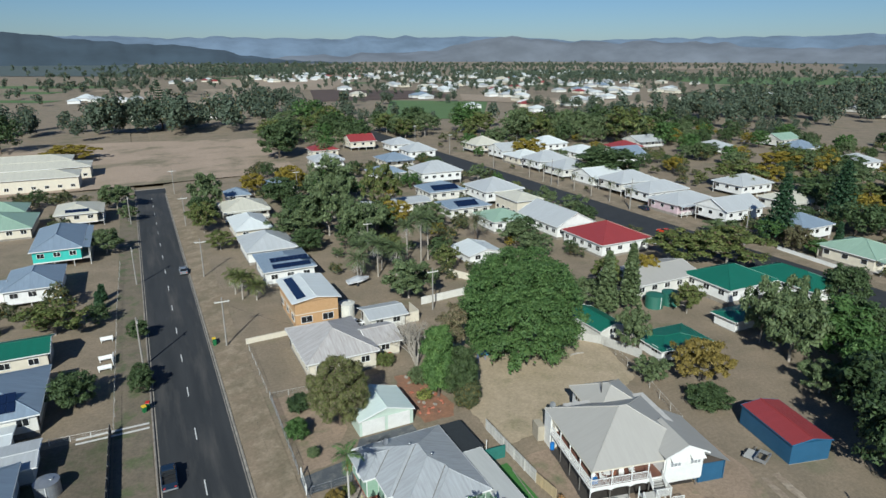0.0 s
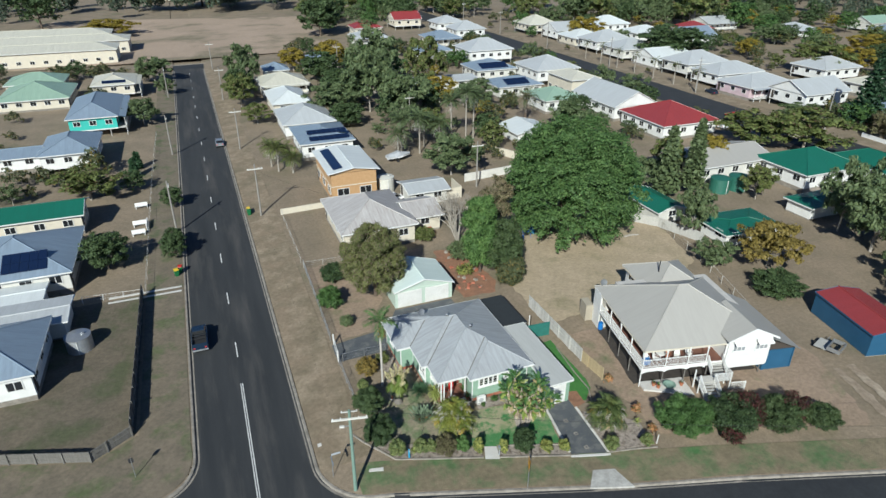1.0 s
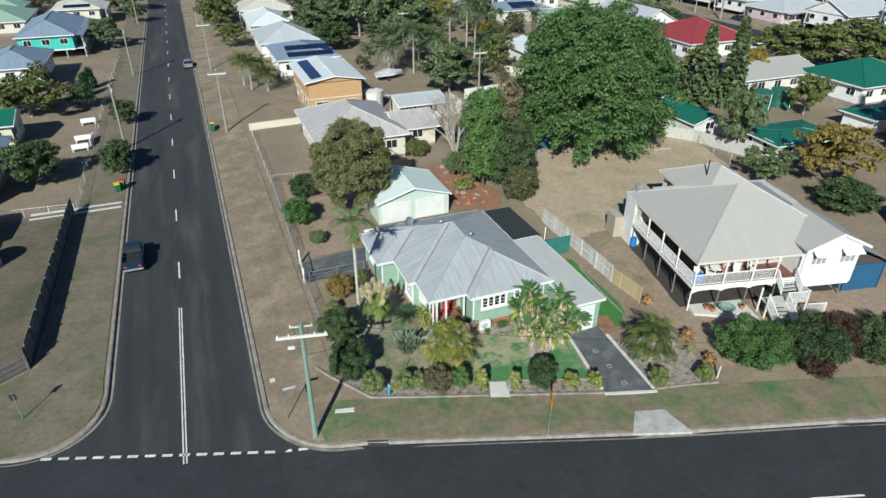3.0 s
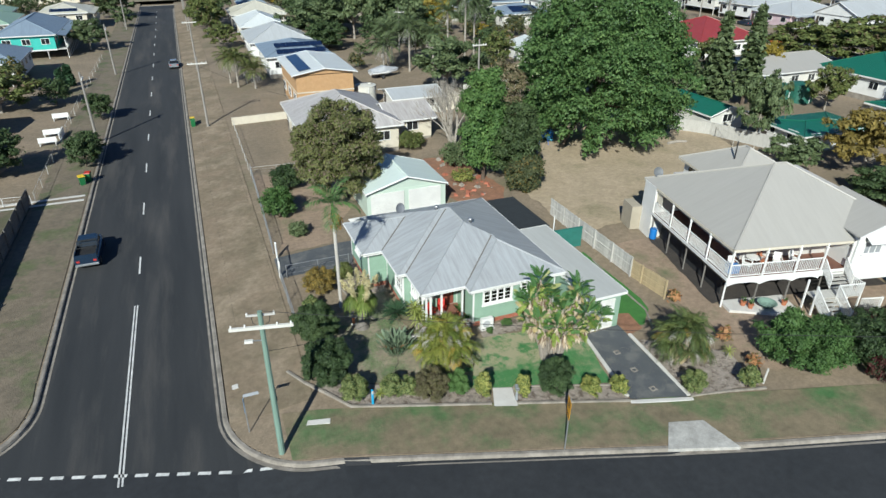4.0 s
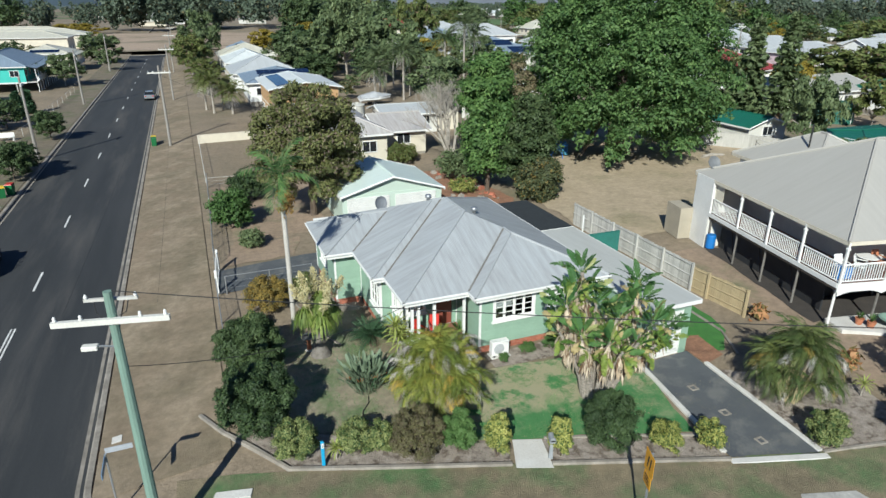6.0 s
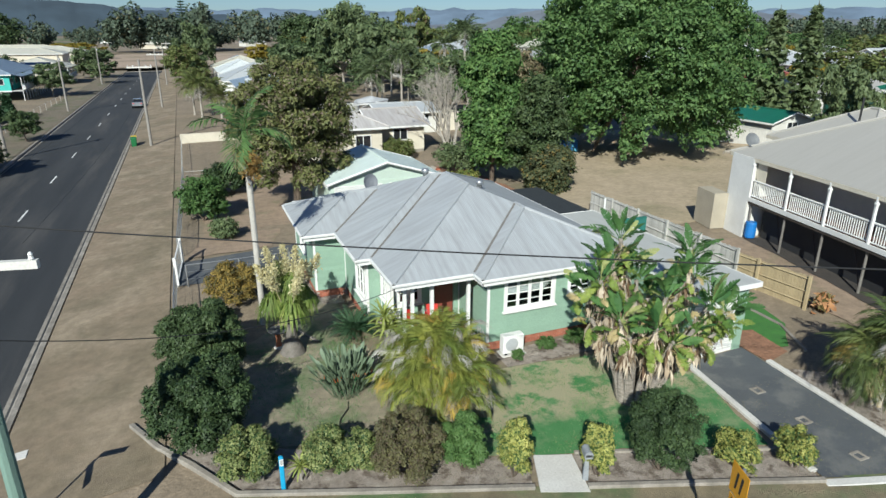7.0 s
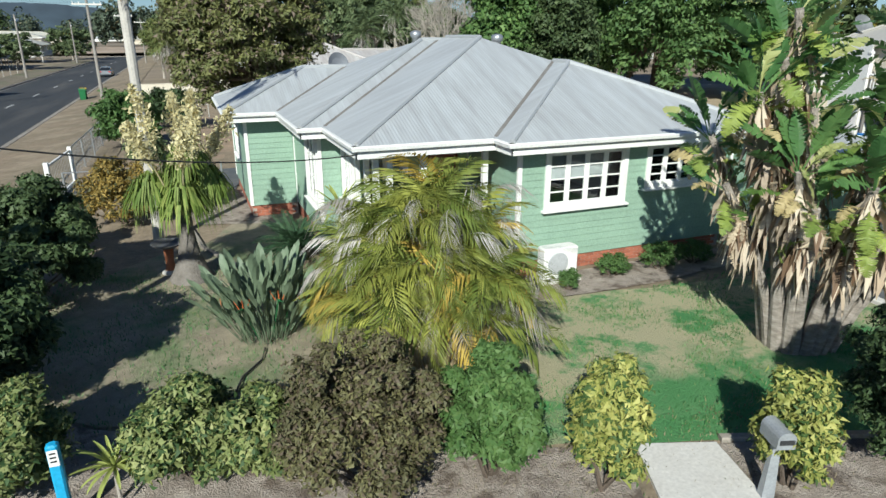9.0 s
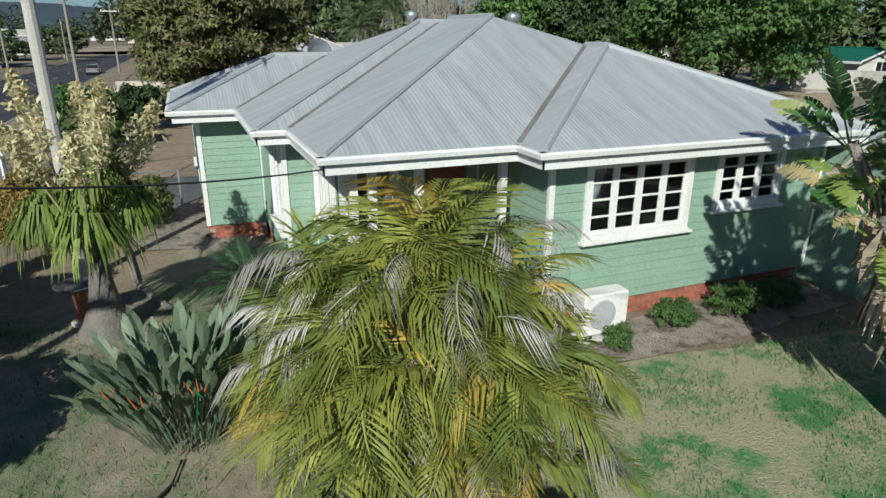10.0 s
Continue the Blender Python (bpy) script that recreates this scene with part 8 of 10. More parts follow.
for i, (tx, hh, ty) in enumerate(HEADS):
    bx, by = max(-0.35, min(0.5, tx * 0.22)), ty * 0.25
    part("trunk", Mesh().tube([(bx, by, -0.2), (bx + (tx - bx) * 0.2, by + (ty - by) * 0.2, hh * 0.3), ((bx + tx) / 2 * 1.05, (by + ty) / 2 * 1.05, hh * 0.66), (tx, ty, hh)], [0.13, 0.095, 0.075, 0.065], 8), SHEATH, gb, "grey-brown ringed leaning trunk")
    plane = float(rng.uniform(-50, 50))
    k = 12 if hh > 3.0 else 7
    for j in range(k):
        tilt = -58 + 116 * j / (k - 1)
        put("leaf", PADDLES[int(rng.integers(0, 6))], None, gb, aim(tx, ty, hh - 0.1, plane + (180 if tilt < 0 else 0) + float(rng.uniform(-30, 30)), 90 - abs(tilt) + float(rng.uniform(-8, 8)), float(rng.uniform(-60, 60)), float(rng.uniform(0.6, 0.98)) * (1.0 if hh > 3.0 else 0.75)))
    for j in range(11 if hh > 3.0 else 7):
        put("leaf", TORN[int(rng.integers(0, 5))], None, gb, aim(tx, ty, hh - 0.15 - 0.06 * j, float(rng.uniform(0, 360)), float(rng.uniform(-10, 50)), float(rng.uniform(-40, 40)), float(rng.uniform(0.45, 0.8))))
    for j in range(6 if hh > 2.8 else 3):
        f = 0.05 + 0.05 * j
        px, py = tx + ((bx + tx) / 2 - tx) * f * 2, ty + ((by + ty) / 2 - ty) * f * 2
        put("dead_leaf", DEADPAD[int(rng.integers(0, 4))], None, gb, aim(px, py, hh * (1 - f * 0.68), float(rng.uniform(0, 360)), -45 - float(rng.uniform(0, 40)), float(rng.uniform(-60, 60)), float(rng.uniform(0.45, 0.85))))
    q = []
    for j in range(110 if hh > 3.0 else 40):
        f = float(rng.uniform(0.02, 0.5 if hh > 2.8 else 0.3))
        mx, my = (bx + tx) / 2 * 1.05, (by + ty) / 2 * 1.05
        px, py, pz = tx + (mx - tx) * f / 0.34 * (f < 0.34) + (mx - tx) * (f >= 0.34), ty + (my - ty) * min(1, f / 0.34), hh * (1 - f)
        a = float(rng.uniform(0, 2 * math.pi))
        L, o, wd = float(rng.uniform(0.3, 0.75)), float(rng.uniform(0.08, 0.3)), float(rng.uniform(0.02, 0.07))
        e, side = np.array([math.cos(a), math.sin(a), 0]), np.array([-math.sin(a), math.cos(a), 0]) * wd
        b0 = np.array([px, py, pz]) + e * 0.05
        q.append([b0, b0 + e * o * 0.7 - side - np.array([0, 0, L * 0.45]), b0 + e * o - np.array([0, 0, L]), b0 + e * o * 0.7 + side - np.array([0, 0, L * 0.45])])
    tagged(part("dead_skirt", quads("dead_skirt", np.array(q)), L_SKIRT, gb, "hanging straw-brown dead leaf strips"), kind="stuff")

# bird of paradise clump
STRAPS = leaf_set("leaf", 5, lambda i: leaf_net(0.44, 0.125, 2 + 4 * i, rng, 0.05, 0.55 + 0.12 * i, 0.01))
for me in STRAPS:
    me.materials.append(L_STREL)
sr = thing("strelitzia", (17.2, 47.3, gz(17)), "grey-green bird of paradise clump with orange flowers", "shrub")
for i in range(250):
    a = rng.uniform(0, 360)
    rr = 0.5 * math.sqrt(rng.random())
    put("leaf", STRAPS[int(rng.integers(0, 5))], None, sr, aim(rr * math.cos(radians(a)), rr * math.sin(radians(a)), 0.05, a + float(rng.uniform(-25, 25)), 89 - rr * 46 + float(rng.uniform(-12, 8)), float(rng.uniform(-90, 90)), float(rng.uniform(0.75, 1.3)) * (1.1 - 0.6 * rr)))
for i in range(5):
    a = 190 + i * 47.0
    fx, fy, fz = 0.75 * math.cos(radians(a)), 0.75 * math.sin(radians(a)), 0.75 + 0.12 * (i % 3)
    m = Mesh().tube([(fx * 0.4, fy * 0.4, 0.1), (fx, fy, fz)], [0.012, 0.01], 5)
    m.tube([(fx, fy, fz), (fx * 1.25, fy * 1.25, fz + 0.03)], [0.02, 0.005], 5)
    st_ = part("flower_stem", m, GREENBIN, sr)
    fl = Mesh()
    for d in (-0.06, 0.0, 0.06):
        fl.hull([(fx + d, fy, fz), (fx + d + 0.02, fy, fz), (fx + d + 0.01, fy + 0.02, fz)], [(fx + d * 2.2, fy, fz + 0.17), (fx + d * 2.2 + 0.005, fy, fz + 0.17), (fx + d * 2.2, fy + 0.005, fz + 0.17)])
    part("flower", fl, mat("orange_petal", (0.5, 0.12, 0.03), None, 2, 20, 0.6), st_, "orange-red crested flower")

# ponytail palm with plumes
pt = thing("ponytail_palm", (16.0, 50.85, gz(16)), "ponytail palm with swollen base and cream flower plumes", "palm", "", 0.0, 1.15)
part("trunk", Mesh().turn([(0.42, -0.1), (0.43, 0.05), (0.33, 0.2), (0.21, 0.5), (0.14, 0.95), (0.12, 1.8)], 14), mat("grey_swollen_trunk", (0.2, 0.18, 0.16), (0.12, 0.105, 0.09), 3.0, 20.0, 0.95, strength=0.8, dist=0.02), pt, "swollen grey-brown trunk", True)
q = []
for c, (hx, hy, hz) in enumerate(((0, 0, 1.85), (0.5, 0.1, 1.8), (-0.5, 0.05, 1.75), (0.05, -0.45, 1.65), (0.15, 0.1, 2.3))):
    for i in range(260):
        a, e = rng.uniform(0, 2 * math.pi), rng.uniform(-0.1, 1.35)
        L = rng.uniform(0.6, 0.92)
        d = np.array([math.cos(a) * math.cos(e), math.sin(a) * math.cos(e), math.sin(e)])
        side = np.array([-math.sin(a), math.cos(a), 0]) * 0.017
        b = np.array([hx, hy, hz])
        p1 = b + d * L * 0.45 + np.array([0, 0, 0.05])
        p2 = p1 + d * np.array([0.6, 0.6, 0.1]) * L * 0.35 - np.array([0, 0, L * 0.3])
        p3 = p2 - np.array([0, 0, L * 0.45]) + d * np.array([0.1, 0.1, 0]) * L
        q.append([b - side * 0.6, p1 - side, p1 + side, b + side * 0.6])
        q.append([p1 - side, p2 - side * 0.8, p2 + side * 0.8, p1 + side])
        q.append([p2 - side * 0.8, p3, p3, p2 + side * 0.8])
part("foliage", quads("foliage", np.array(q)), leaf_mat("strap_leaf", (0.12, 0.19, 0.035), (0.26, 0.29, 0.08), through=0.3), pt)
for i in range(9):
    a = i * 2.4 + 0.6
    rr = 0.35 + 0.75 * (i / 9)
    base = np.array([rr * 0.4 * math.cos(a), rr * 0.4 * math.sin(a), 1.75])
    tip = np.array([rr * 1.35 * math.cos(a), rr * 1.35 * math.sin(a), 3.6 - 1.0 * (i / 9) + 0.25 * (i % 2)])
    pl = part("plume", Mesh().tube([base, (base + tip) / 2, tip], [0.02, 0.014, 0.006], 5, False), L_PLUME, pt, "feathery cream flower plume")
    k = 420
    s = rng.random(k) ** 0.85
    wd = 0.095 * np.sin(np.pi * np.clip(s * 0.8 + 0.14, 0, 1))
    p = base + (tip - base) * (0.46 + 0.54 * s)[:, None] + rng.normal(0, 1, (k, 3)) * wd[:, None] * np.array([1, 1, 0.7])
    tagged(part("floret", quads("floret", leaf_cards(p, rng.normal(0, 1, (k, 3)), 0.04, rng, 2.6)), L_PLUME, pl), kind="stuff")

# tall slim palm
L_BANGALOW = leaf_mat("bangalow_leaf", (0.07, 0.14, 0.045), (0.13, 0.21, 0.07), (0.24, 0.24, 0.12), 0.12, through=0.3)
palm_tree("bangalow_palm", 15.25, 53.75, 6.95, "tall slim grey-trunked palm with green crownshaft", 64, 0.112, 9, 2.1, L_BANGALOW, mat("pale_palm_trunk", (0.5, 0.47, 0.42), (0.4, 0.37, 0.33), 2.0, 20.0, 0.85, strength=0.3), 30, 0.62, skirt=0, shaft=mat("crownshaft_green", (0.16, 0.28, 0.08), None, 2, 20, 0.5))
sd = thing("seed_bunch", (15.25, 53.55, 6.95), "orange-brown hanging palm seed bunch", "seed bunch")
p = rng.normal(0, 1, (300, 3)) * np.array([0.16, 0.16, 0.22]) - np.array([-0.1, 0.05, 0.25])
part("seed_head", quads("seed_head", leaf_cards(p, rng.normal(0, 1, (300, 3)), 0.09, rng, 2.5)), leaf_mat("seed_orange", (0.34, 0.2, 0.06), (0.42, 0.28, 0.1)), sd)

# cycad, dracaena, yuccas
CYC = leaf_set("frond", 3, lambda i: frond_net(1.1, 40, 0.17, 0, 45 + 10 * i, rng, 0.014, thick=0.085))
for me in CYC:
    me.materials.append(L_PINE)
for x, y, n, label in ((18.45, 51.2, 44, "dark green arching cycad in the house garden"),):
    cy = thing("cycad", (x, y, gz(x)), label, "cycad")
    part("trunk", Mesh().turn([(0.2, -0.1), (0.2, 0.3), (0.1, 0.4)], 10), BARK, cy)
    for i in range(n):
        put("frond", CYC[i % 3], None, cy, aim(0, 0, 0.3, i * 137.5, 72 - 62 * i / n + float(rng.uniform(-6, 6)), float(rng.uniform(-20, 20))))
SPEAR = leaf_set("leaf", 3, lambda i: leaf_net(0.85, 0.09, 30 + 15 * i, rng, 0.0, 0.05, 0.01))
L_SPEAR = leaf_mat("spear_leaf", (0.2, 0.25, 0.06), (0.38, 0.4, 0.12), through=0.25)
for me in SPEAR:
    me.materials.append(L_SPEAR)
for x, y, heads, label in ((19.25, 49.2, ((0, 0, 1.2), (0.15, 0.1, 0.7), (-0.1, 0.1, 1.6)), "tall pale-striped dracaena by the porch"), (15.05, 43.55, ((0, 0, 0.5),), "small bright yellow-green dracaena"), (35.6, 38.9, ((0, 0, 0.6),), "bright yellow-striped yucca beside the drive"), (12.6, 52.8, ((0, 0, 0.4),), "yellow-green cordyline by the fence")):
    dr = thing("dracaena", (x, y, gz(x)), label, "dracaena", "dracaenas")
    for hx, hy, hz in heads:
        part("stem", Mesh().tube([(hx * 0.3, hy * 0.3, -0.1), (hx, hy, hz)], 0.03, 6), PALEBARK, dr)
        for i in range(30):
            put("leaf", SPEAR[i % 3], None, dr, aim(hx, hy, hz, i * 137.5, 75 - 85 * i / 30 + float(rng.uniform(-8, 8)), 0, float(rng.uniform(0.65, 0.95)) * (1.0 if len(heads) > 1 else 0.62)))

# bare dead tree and dead branches in the scrub behind
bt = thing("bare_tree", (35.2, 81.0, gz(35)), "leafless pale grey tree in the back yard", "tree", "", 0.0, 1.4)


def twig(m, p, d, L, r, depth):
    e = p + d * L
    m.tube([p, p.lerp(e, 0.5) + Vector((rng.uniform(-0.08, 0.08), rng.uniform(-0.08, 0.08), 0.05)) * L * 0.6, e], [r, r * 0.8, r * 0.55], 5, False)
    if depth:
        for i in range(3):
            nd = (d + Vector((rng.uniform(-0.75, 0.75), rng.uniform(-0.75, 0.75), rng.uniform(-0.1, 0.5)))).normalized()
            twig(m, p.lerp(e, rng.uniform(0.6, 1.0)), nd, L * 0.66, r * 0.5, depth - 1)


for i in range(6):
    m = Mesh()
    twig(m, Vector((0, 0, -0.1)), Vector((rng.uniform(-0.35, 0.35), rng.uniform(-0.35, 0.35), 1)).normalized(), 2.6, 0.12, 5)
    part("limb", m, PALEBARK, bt)

# small garden things
PALESTEEL = mat("pale_galvanised", (0.36, 0.375, 0.39), (0.27, 0.28, 0.29), 2.0, 30.0, 0.5, metal=0.2, strength=0.05)
mb = thing("letterbox", (22.15, 40.7, gz(22)), "pale grey metal letterbox on a slim tapered stand", "letterbox", "", -19, 0.84)
part("stand", Mesh().hull([(-0.1, -0.07, -0.1), (0.1, -0.07, -0.1), (0.1, 0.07, -0.1), (-0.1, 0.07, -0.1)], [(-0.05, -0.035, 0.98), (0.05, -0.035, 0.98), (0.05, 0.035, 0.98), (-0.05, 0.035, 0.98)]), PALESTEEL, mb)
prof = [(0.13 * math.cos(a), 0.14 + 0.12 * math.sin(a)) for a in np.linspace(0, math.pi, 11)]
part("box", Mesh().loft([[(x, yy, 0.98 + z) for x, z in [(0.13, 0.0)] + prof + [(-0.13, 0.0)]] for yy in (-0.21, 0.21)]), PALESTEEL, mb, "domed galvanised letterbox")
part("flap", Mesh().box(-0.1, -0.225, 1.06, 0.1, -0.212, 1.13), DARK, mb)
bp = thing("marker_post", (14.55, 43.35, gz(14.5)), "bright blue water marker post with white label", "post")
part("post", Mesh().soft_box(-0.06, -0.06, -0.2, 0.06, 0.06, 1.1), CYANPOST, bp)
part("label", Mesh().box(-0.05, -0.066, 0.85, 0.05, -0.061, 1.05), WHITE, bp, "white label plate")
for i in range(3):
    part("text_bar", Mesh().box(-0.03, -0.069, 0.9 + i * 0.05, 0.03, -0.0665, 0.92 + i * 0.05), DARK, bp)
bb = thing("bird_bath", (15.55, 51.4, gz(15.5)), "concrete bird bath on a terracotta pedestal", "bird bath")
part("base", Mesh().turn([(0.2, -0.05), (0.2, 0.06), (0.14, 0.1)], 16), PALE_CONCRETE, bb)
part("pedestal", Mesh().turn([(0.12, 0.1), (0.09, 0.3), (0.11, 0.62)], 14), TERRACOTTA, bb)
part("bowl", Mesh().turn([(0.1, 0.62), (0.34, 0.72), (0.37, 0.76), (0.33, 0.76), (0.2, 0.7), (0.05, 0.69)], 18), mat("dark_bowl", (0.1, 0.1, 0.1), None, 2, 20, 0.6), bb)
hose = thing("garden_hose", (17.0, 46.3, gz(17) + 0.05), "dark garden hose lying on the dry ground", "hose")
part("hose", Mesh().tube([(0.1, 0.4, 0.02), (0.0, 0.0, 0.02), (-0.35, -0.45, 0.02), (-0.5, -0.9, 0.02), (-0.95, -1.5, 0.02), (-1.1, -2.1, 0.02)], 0.018, 6), BLACK, hose)
for i in range(40):
    rx_, ry_ = rng.uniform(30.2, 34.5), rng.uniform(67, 79)
    s = rng.uniform(0.12, 0.4)
    rk = thing("rubble_stone", (rx_, ry_, gz(rx_)), "broken brick and stone rubble piece", "rubble", "rubble behind the garage", float(rng.uniform(0, 360)))
    part("stone", Mesh().hull([(-s, -s * 0.6, -0.05), (s * 0.8, -s * 0.7, -0.05), (s, s * 0.5, -0.05), (-s * 0.7, s * 0.7, -0.05)], [(-s * 0.6, -s * 0.4, s * 0.6), (s * 0.6, -s * 0.4, s * 0.8), (s * 0.5, s * 0.4, s * 0.7), (-s * 0.5, s * 0.4, s * 0.5)]), BRICK_R if i % 3 else CONCRETE, rk)



# short grass standing on the lawns
def grass(name, x0, y0, x1, y1, n, material, label, seed, h=0.05):
    r = np.random.default_rng(seed)
    x, y = r.uniform(x0, x1, n), r.uniform(y0, y1, n)
    z = np.interp(x, [-2000, 6.95, 12, 30, 40, 60, 5000], [-0.6, -0.6, 0.0, 0.1, 0.6, 0.9, 0.9]) + 0.02
    on = y > 41.34 + SLOPE * (x - 8.45) + 0.35
    x, y, z = x[on], y[on], z[on]
    n = len(x)
    patchy = np.array([noise.noise((a * 0.8, b * 0.8, seed)) for a, b in zip(x, y)]) + r.normal(0, 0.25, n)
    x, y, z = x[patchy > 0.05], y[patchy > 0.05], z[patchy > 0.05]
    k = len(x)
    a = r.uniform(0, 2 * np.pi, k)
    hh = h * r.uniform(0.5, 1.5, k)
    sx, sy = np.cos(a) * 0.008, np.sin(a) * 0.008
    lx, ly = r.normal(0, 0.4, k) * hh, r.normal(0, 0.4, k) * hh
    p = np.stack([np.stack([x - sx, y - sy, z], 1), np.stack([x + sx, y + sy, z], 1), np.stack([x + sx * 0.3 + lx, y + sy * 0.3 + ly, z + hh], 1), np.stack([x - sx * 0.3 + lx, y - sy * 0.3 + ly, z + hh], 1)], 1)
    tagged(part(name, quads(name, p), material), label, "grass", "", "stuff")


L_BLADE = leaf_mat("grass_blade", (0.05, 0.17, 0.045), (0.1, 0.22, 0.07), (0.22, 0.24, 0.11), 0.3, through=0.2)
grass("lawn_grass", 20.6, 42.0, 28.6, 46.5, 22000, L_BLADE, "short patchy lawn grass", 3)
grass("garden_tufts", 13.2, 44.6, 20.0, 52.0, 16000, L_BLADE, "thin grass tufts among the shrubs", 4)
L_STRAW = leaf_mat("straw_blade", (0.2, 0.165, 0.1), (0.28, 0.23, 0.15), (0.08, 0.12, 0.04), 0.2, through=0.2)
grass("verge_tufts", 12.0, 34.0, 34.0, 42.5, 50000, L_STRAW, "dry grass tufts on the verge", 5, 0.04)

# ---- poles, wires, signs ----
def power_pole(x, y, h, material, label, arm_turn=0.0, arm=2.7, z=None, lamp=False, second=True):
    t = thing("power_pole", (x, y, gz(x) if z is None else z), label, "power pole", "power poles", arm_turn)
    part("pole", Mesh().tube([(0, 0, -0.3), (0, 0, h * 0.5), (0, 0, h)], [0.17, 0.14, 0.11], 10), material, t)
    a = part("crossarm", Mesh().box(-arm / 2, -0.2, h - 0.85, arm / 2, -0.08, h - 0.7), OFFWHITE, t, "pale timber crossarm")
    for px in (-arm / 2 + 0.1, -arm / 4, arm / 4, arm / 2 - 0.1):
        part("insulator", Mesh().turn([(0.03, 0), (0.05, 0.03), (0.03, 0.08), (0.045, 0.1), (0.02, 0.15)], 8, (px, -0.14, h - 0.7)), WHITE, a)
    if second:
        b = part("upper_arm", Mesh().box(-0.65, 0.1, h - 0.32, 0.65, 0.18, h - 0.24), GREYWOOD, t)
        for px in (-0.6, 0.6):
            part("insulator", Mesh().turn([(0.03, 0), (0.05, 0.04), (0.02, 0.12)], 8, (px, 0.14, h - 0.24)), WHITE, b)
            part("jumper", Mesh().tube([(px * 0.7, 0.12, h - 0.3), (px * 0.6, 0.0, h - 0.6), (px * 0.35, -0.1, h - 0.65)], 0.015, 5), BLACK, b)
    if lamp:
        lm = part("lamp_arm", Mesh().tube([(0, 0, h - 1.6), (-0.4, -0.1, h - 1.5), (-0.5, -0.12, h - 1.5)], 0.03, 6), STEEL, t)
        part("lamp_head", Mesh().soft_box(-0.85, -0.22, h - 1.56, -0.45, -0.02, h - 1.44), OFFWHITE, lm)
    return t


POLES_E = [(9.3, 42.0, 9.1), (9.2, 103.5, 9.0), (9.5, 141.7, 9.0), (9.5, 190.0, 9.0), (9.5, 238.0, 9.0)]
power_pole(*POLES_E[0], POLEGREEN, "green-stained timber power pole with pale crossarm at the corner", -12, 2.85, -0.7, True)
for x, y, h in POLES_E[1:]:
    power_pole(x, y, h, POLEGREY, "grey timber power pole with crossarm on the verge", 0, 2.4, second=False)
for x, y in ((-4.0, 102.5), (-4.3, 144.0), (-4.9, 200.0)):
    power_pole(x, y, 8.6, POLEGREY, "grey timber power pole on the far verge", 90, 1.4, second=False)
power_pole(58.5, 20.6, 9.0, POLEGREY, "grey timber power pole on the cross street", -19, 2.4, second=False)
for i in range(7):
    power_pole(136.5, 60 + i * 42.0, 10.0, POLEGREY, "grey timber power pole on the back street", 0, 2.2, second=False)
for i in range(4):
    power_pole(47.0 + i * 0.4, 100 + i * 38.0, 8.5, POLEGREY, "grey timber power pole among the yards", 0, 2.2, second=False)


def wire(name, a, b, sag, r=0.011, label="thin black overhead wire"):
    a, b = Vector(a), Vector(b)
    k = 18
    pts = [a.lerp(b, i / k) - Vector((0, 0, sag * 4 * (i / k) * (1 - i / k))) for i in range(k + 1)]
    t = thing(name, a, label, "wire", "overhead wires")
    part("cable", Mesh().tube([p - a for p in pts], r, 5), BLACK, t)
    return t


wire("overhead_wire", (9.4, 42.0, 8.4), (58.5, 20.6, 8.7), 0.9, 0.014)
wire("service_wire", (9.4, 42.1, 6.1), (19.3, 48.4, 3.05), 0.6, 0.012)
for i in range(4):
    (x0, y0, h0), (x1, y1, h1) = POLES_E[i], POLES_E[i + 1]
    for off in (-1.1, 1.1):
        wire("overhead_wire", (x0 + off, y0, h0 - 1.2 if i == 0 else gz(x0) + h0 - 0.6), (x1 + off, y1, gz(x1) + h1 - 0.6), 0.9, 0.004)
wire("service_wire", (9.3, 103.5, 7.6), (20.6, 97.0, 3.9), 0.4, 0.014)

sg = thing("warning_sign", (22.75, 36.55, gz(22.7)), "yellow road warning sign with black bars on a steel post", "road sign", "", -110)
part("post", Mesh().tube([(0, 0, -0.3), (0, 0, 3.3)], 0.035, 8), STEEL, sg)
part("plate", Mesh().soft_box(-0.32, -0.06, 2.6, 0.32, -0.045, 3.3, 0.004), SIGNYELLOW, sg, "orange-yellow square sign plate")
part("lower_plate", Mesh().box(-0.26, -0.06, 2.15, 0.26, -0.045, 2.55), SIGNYELLOW, sg, "orange-yellow small plate")
for i in range(2):
    part("symbol_bar", Mesh().hull([(-0.14 + i * 0.18, -0.064, 2.75), (-0.08 + i * 0.18, -0.064, 2.75), (-0.08 + i * 0.18, -0.061, 2.75), (-0.14 + i * 0.18, -0.061, 2.75)], [(-0.1 + i * 0.18, -0.064, 3.15), (-0.02 + i * 0.18, -0.064, 3.15), (-0.02 + i * 0.18, -0.061, 3.15), (-0.1 + i * 0.18, -0.061, 3.15)]), BLACK, sg)
for i in range(3):
    part("text_bar", Mesh().box(-0.18, -0.064, 2.24 + i * 0.1, 0.18 - 0.05 * i, -0.0605, 2.29 + i * 0.1), BLACK, sg)
ss = thing("street_sign", (7.9, 44.3, gz(7.9)), "blue-grey street name sign on a thin post at the corner", "street sign")
part("post", Mesh().tube([(0, 0, -0.3), (0, 0, 2.4)], 0.035, 8), STEEL, ss)
part("blade", Mesh().box(-0.05, -0.95, 2.15, -0.02, 0.05, 2.35), mat("blade_blue", (0.16, 0.24, 0.34), None, 2, 20, 0.5), ss, "blue-grey name blade")
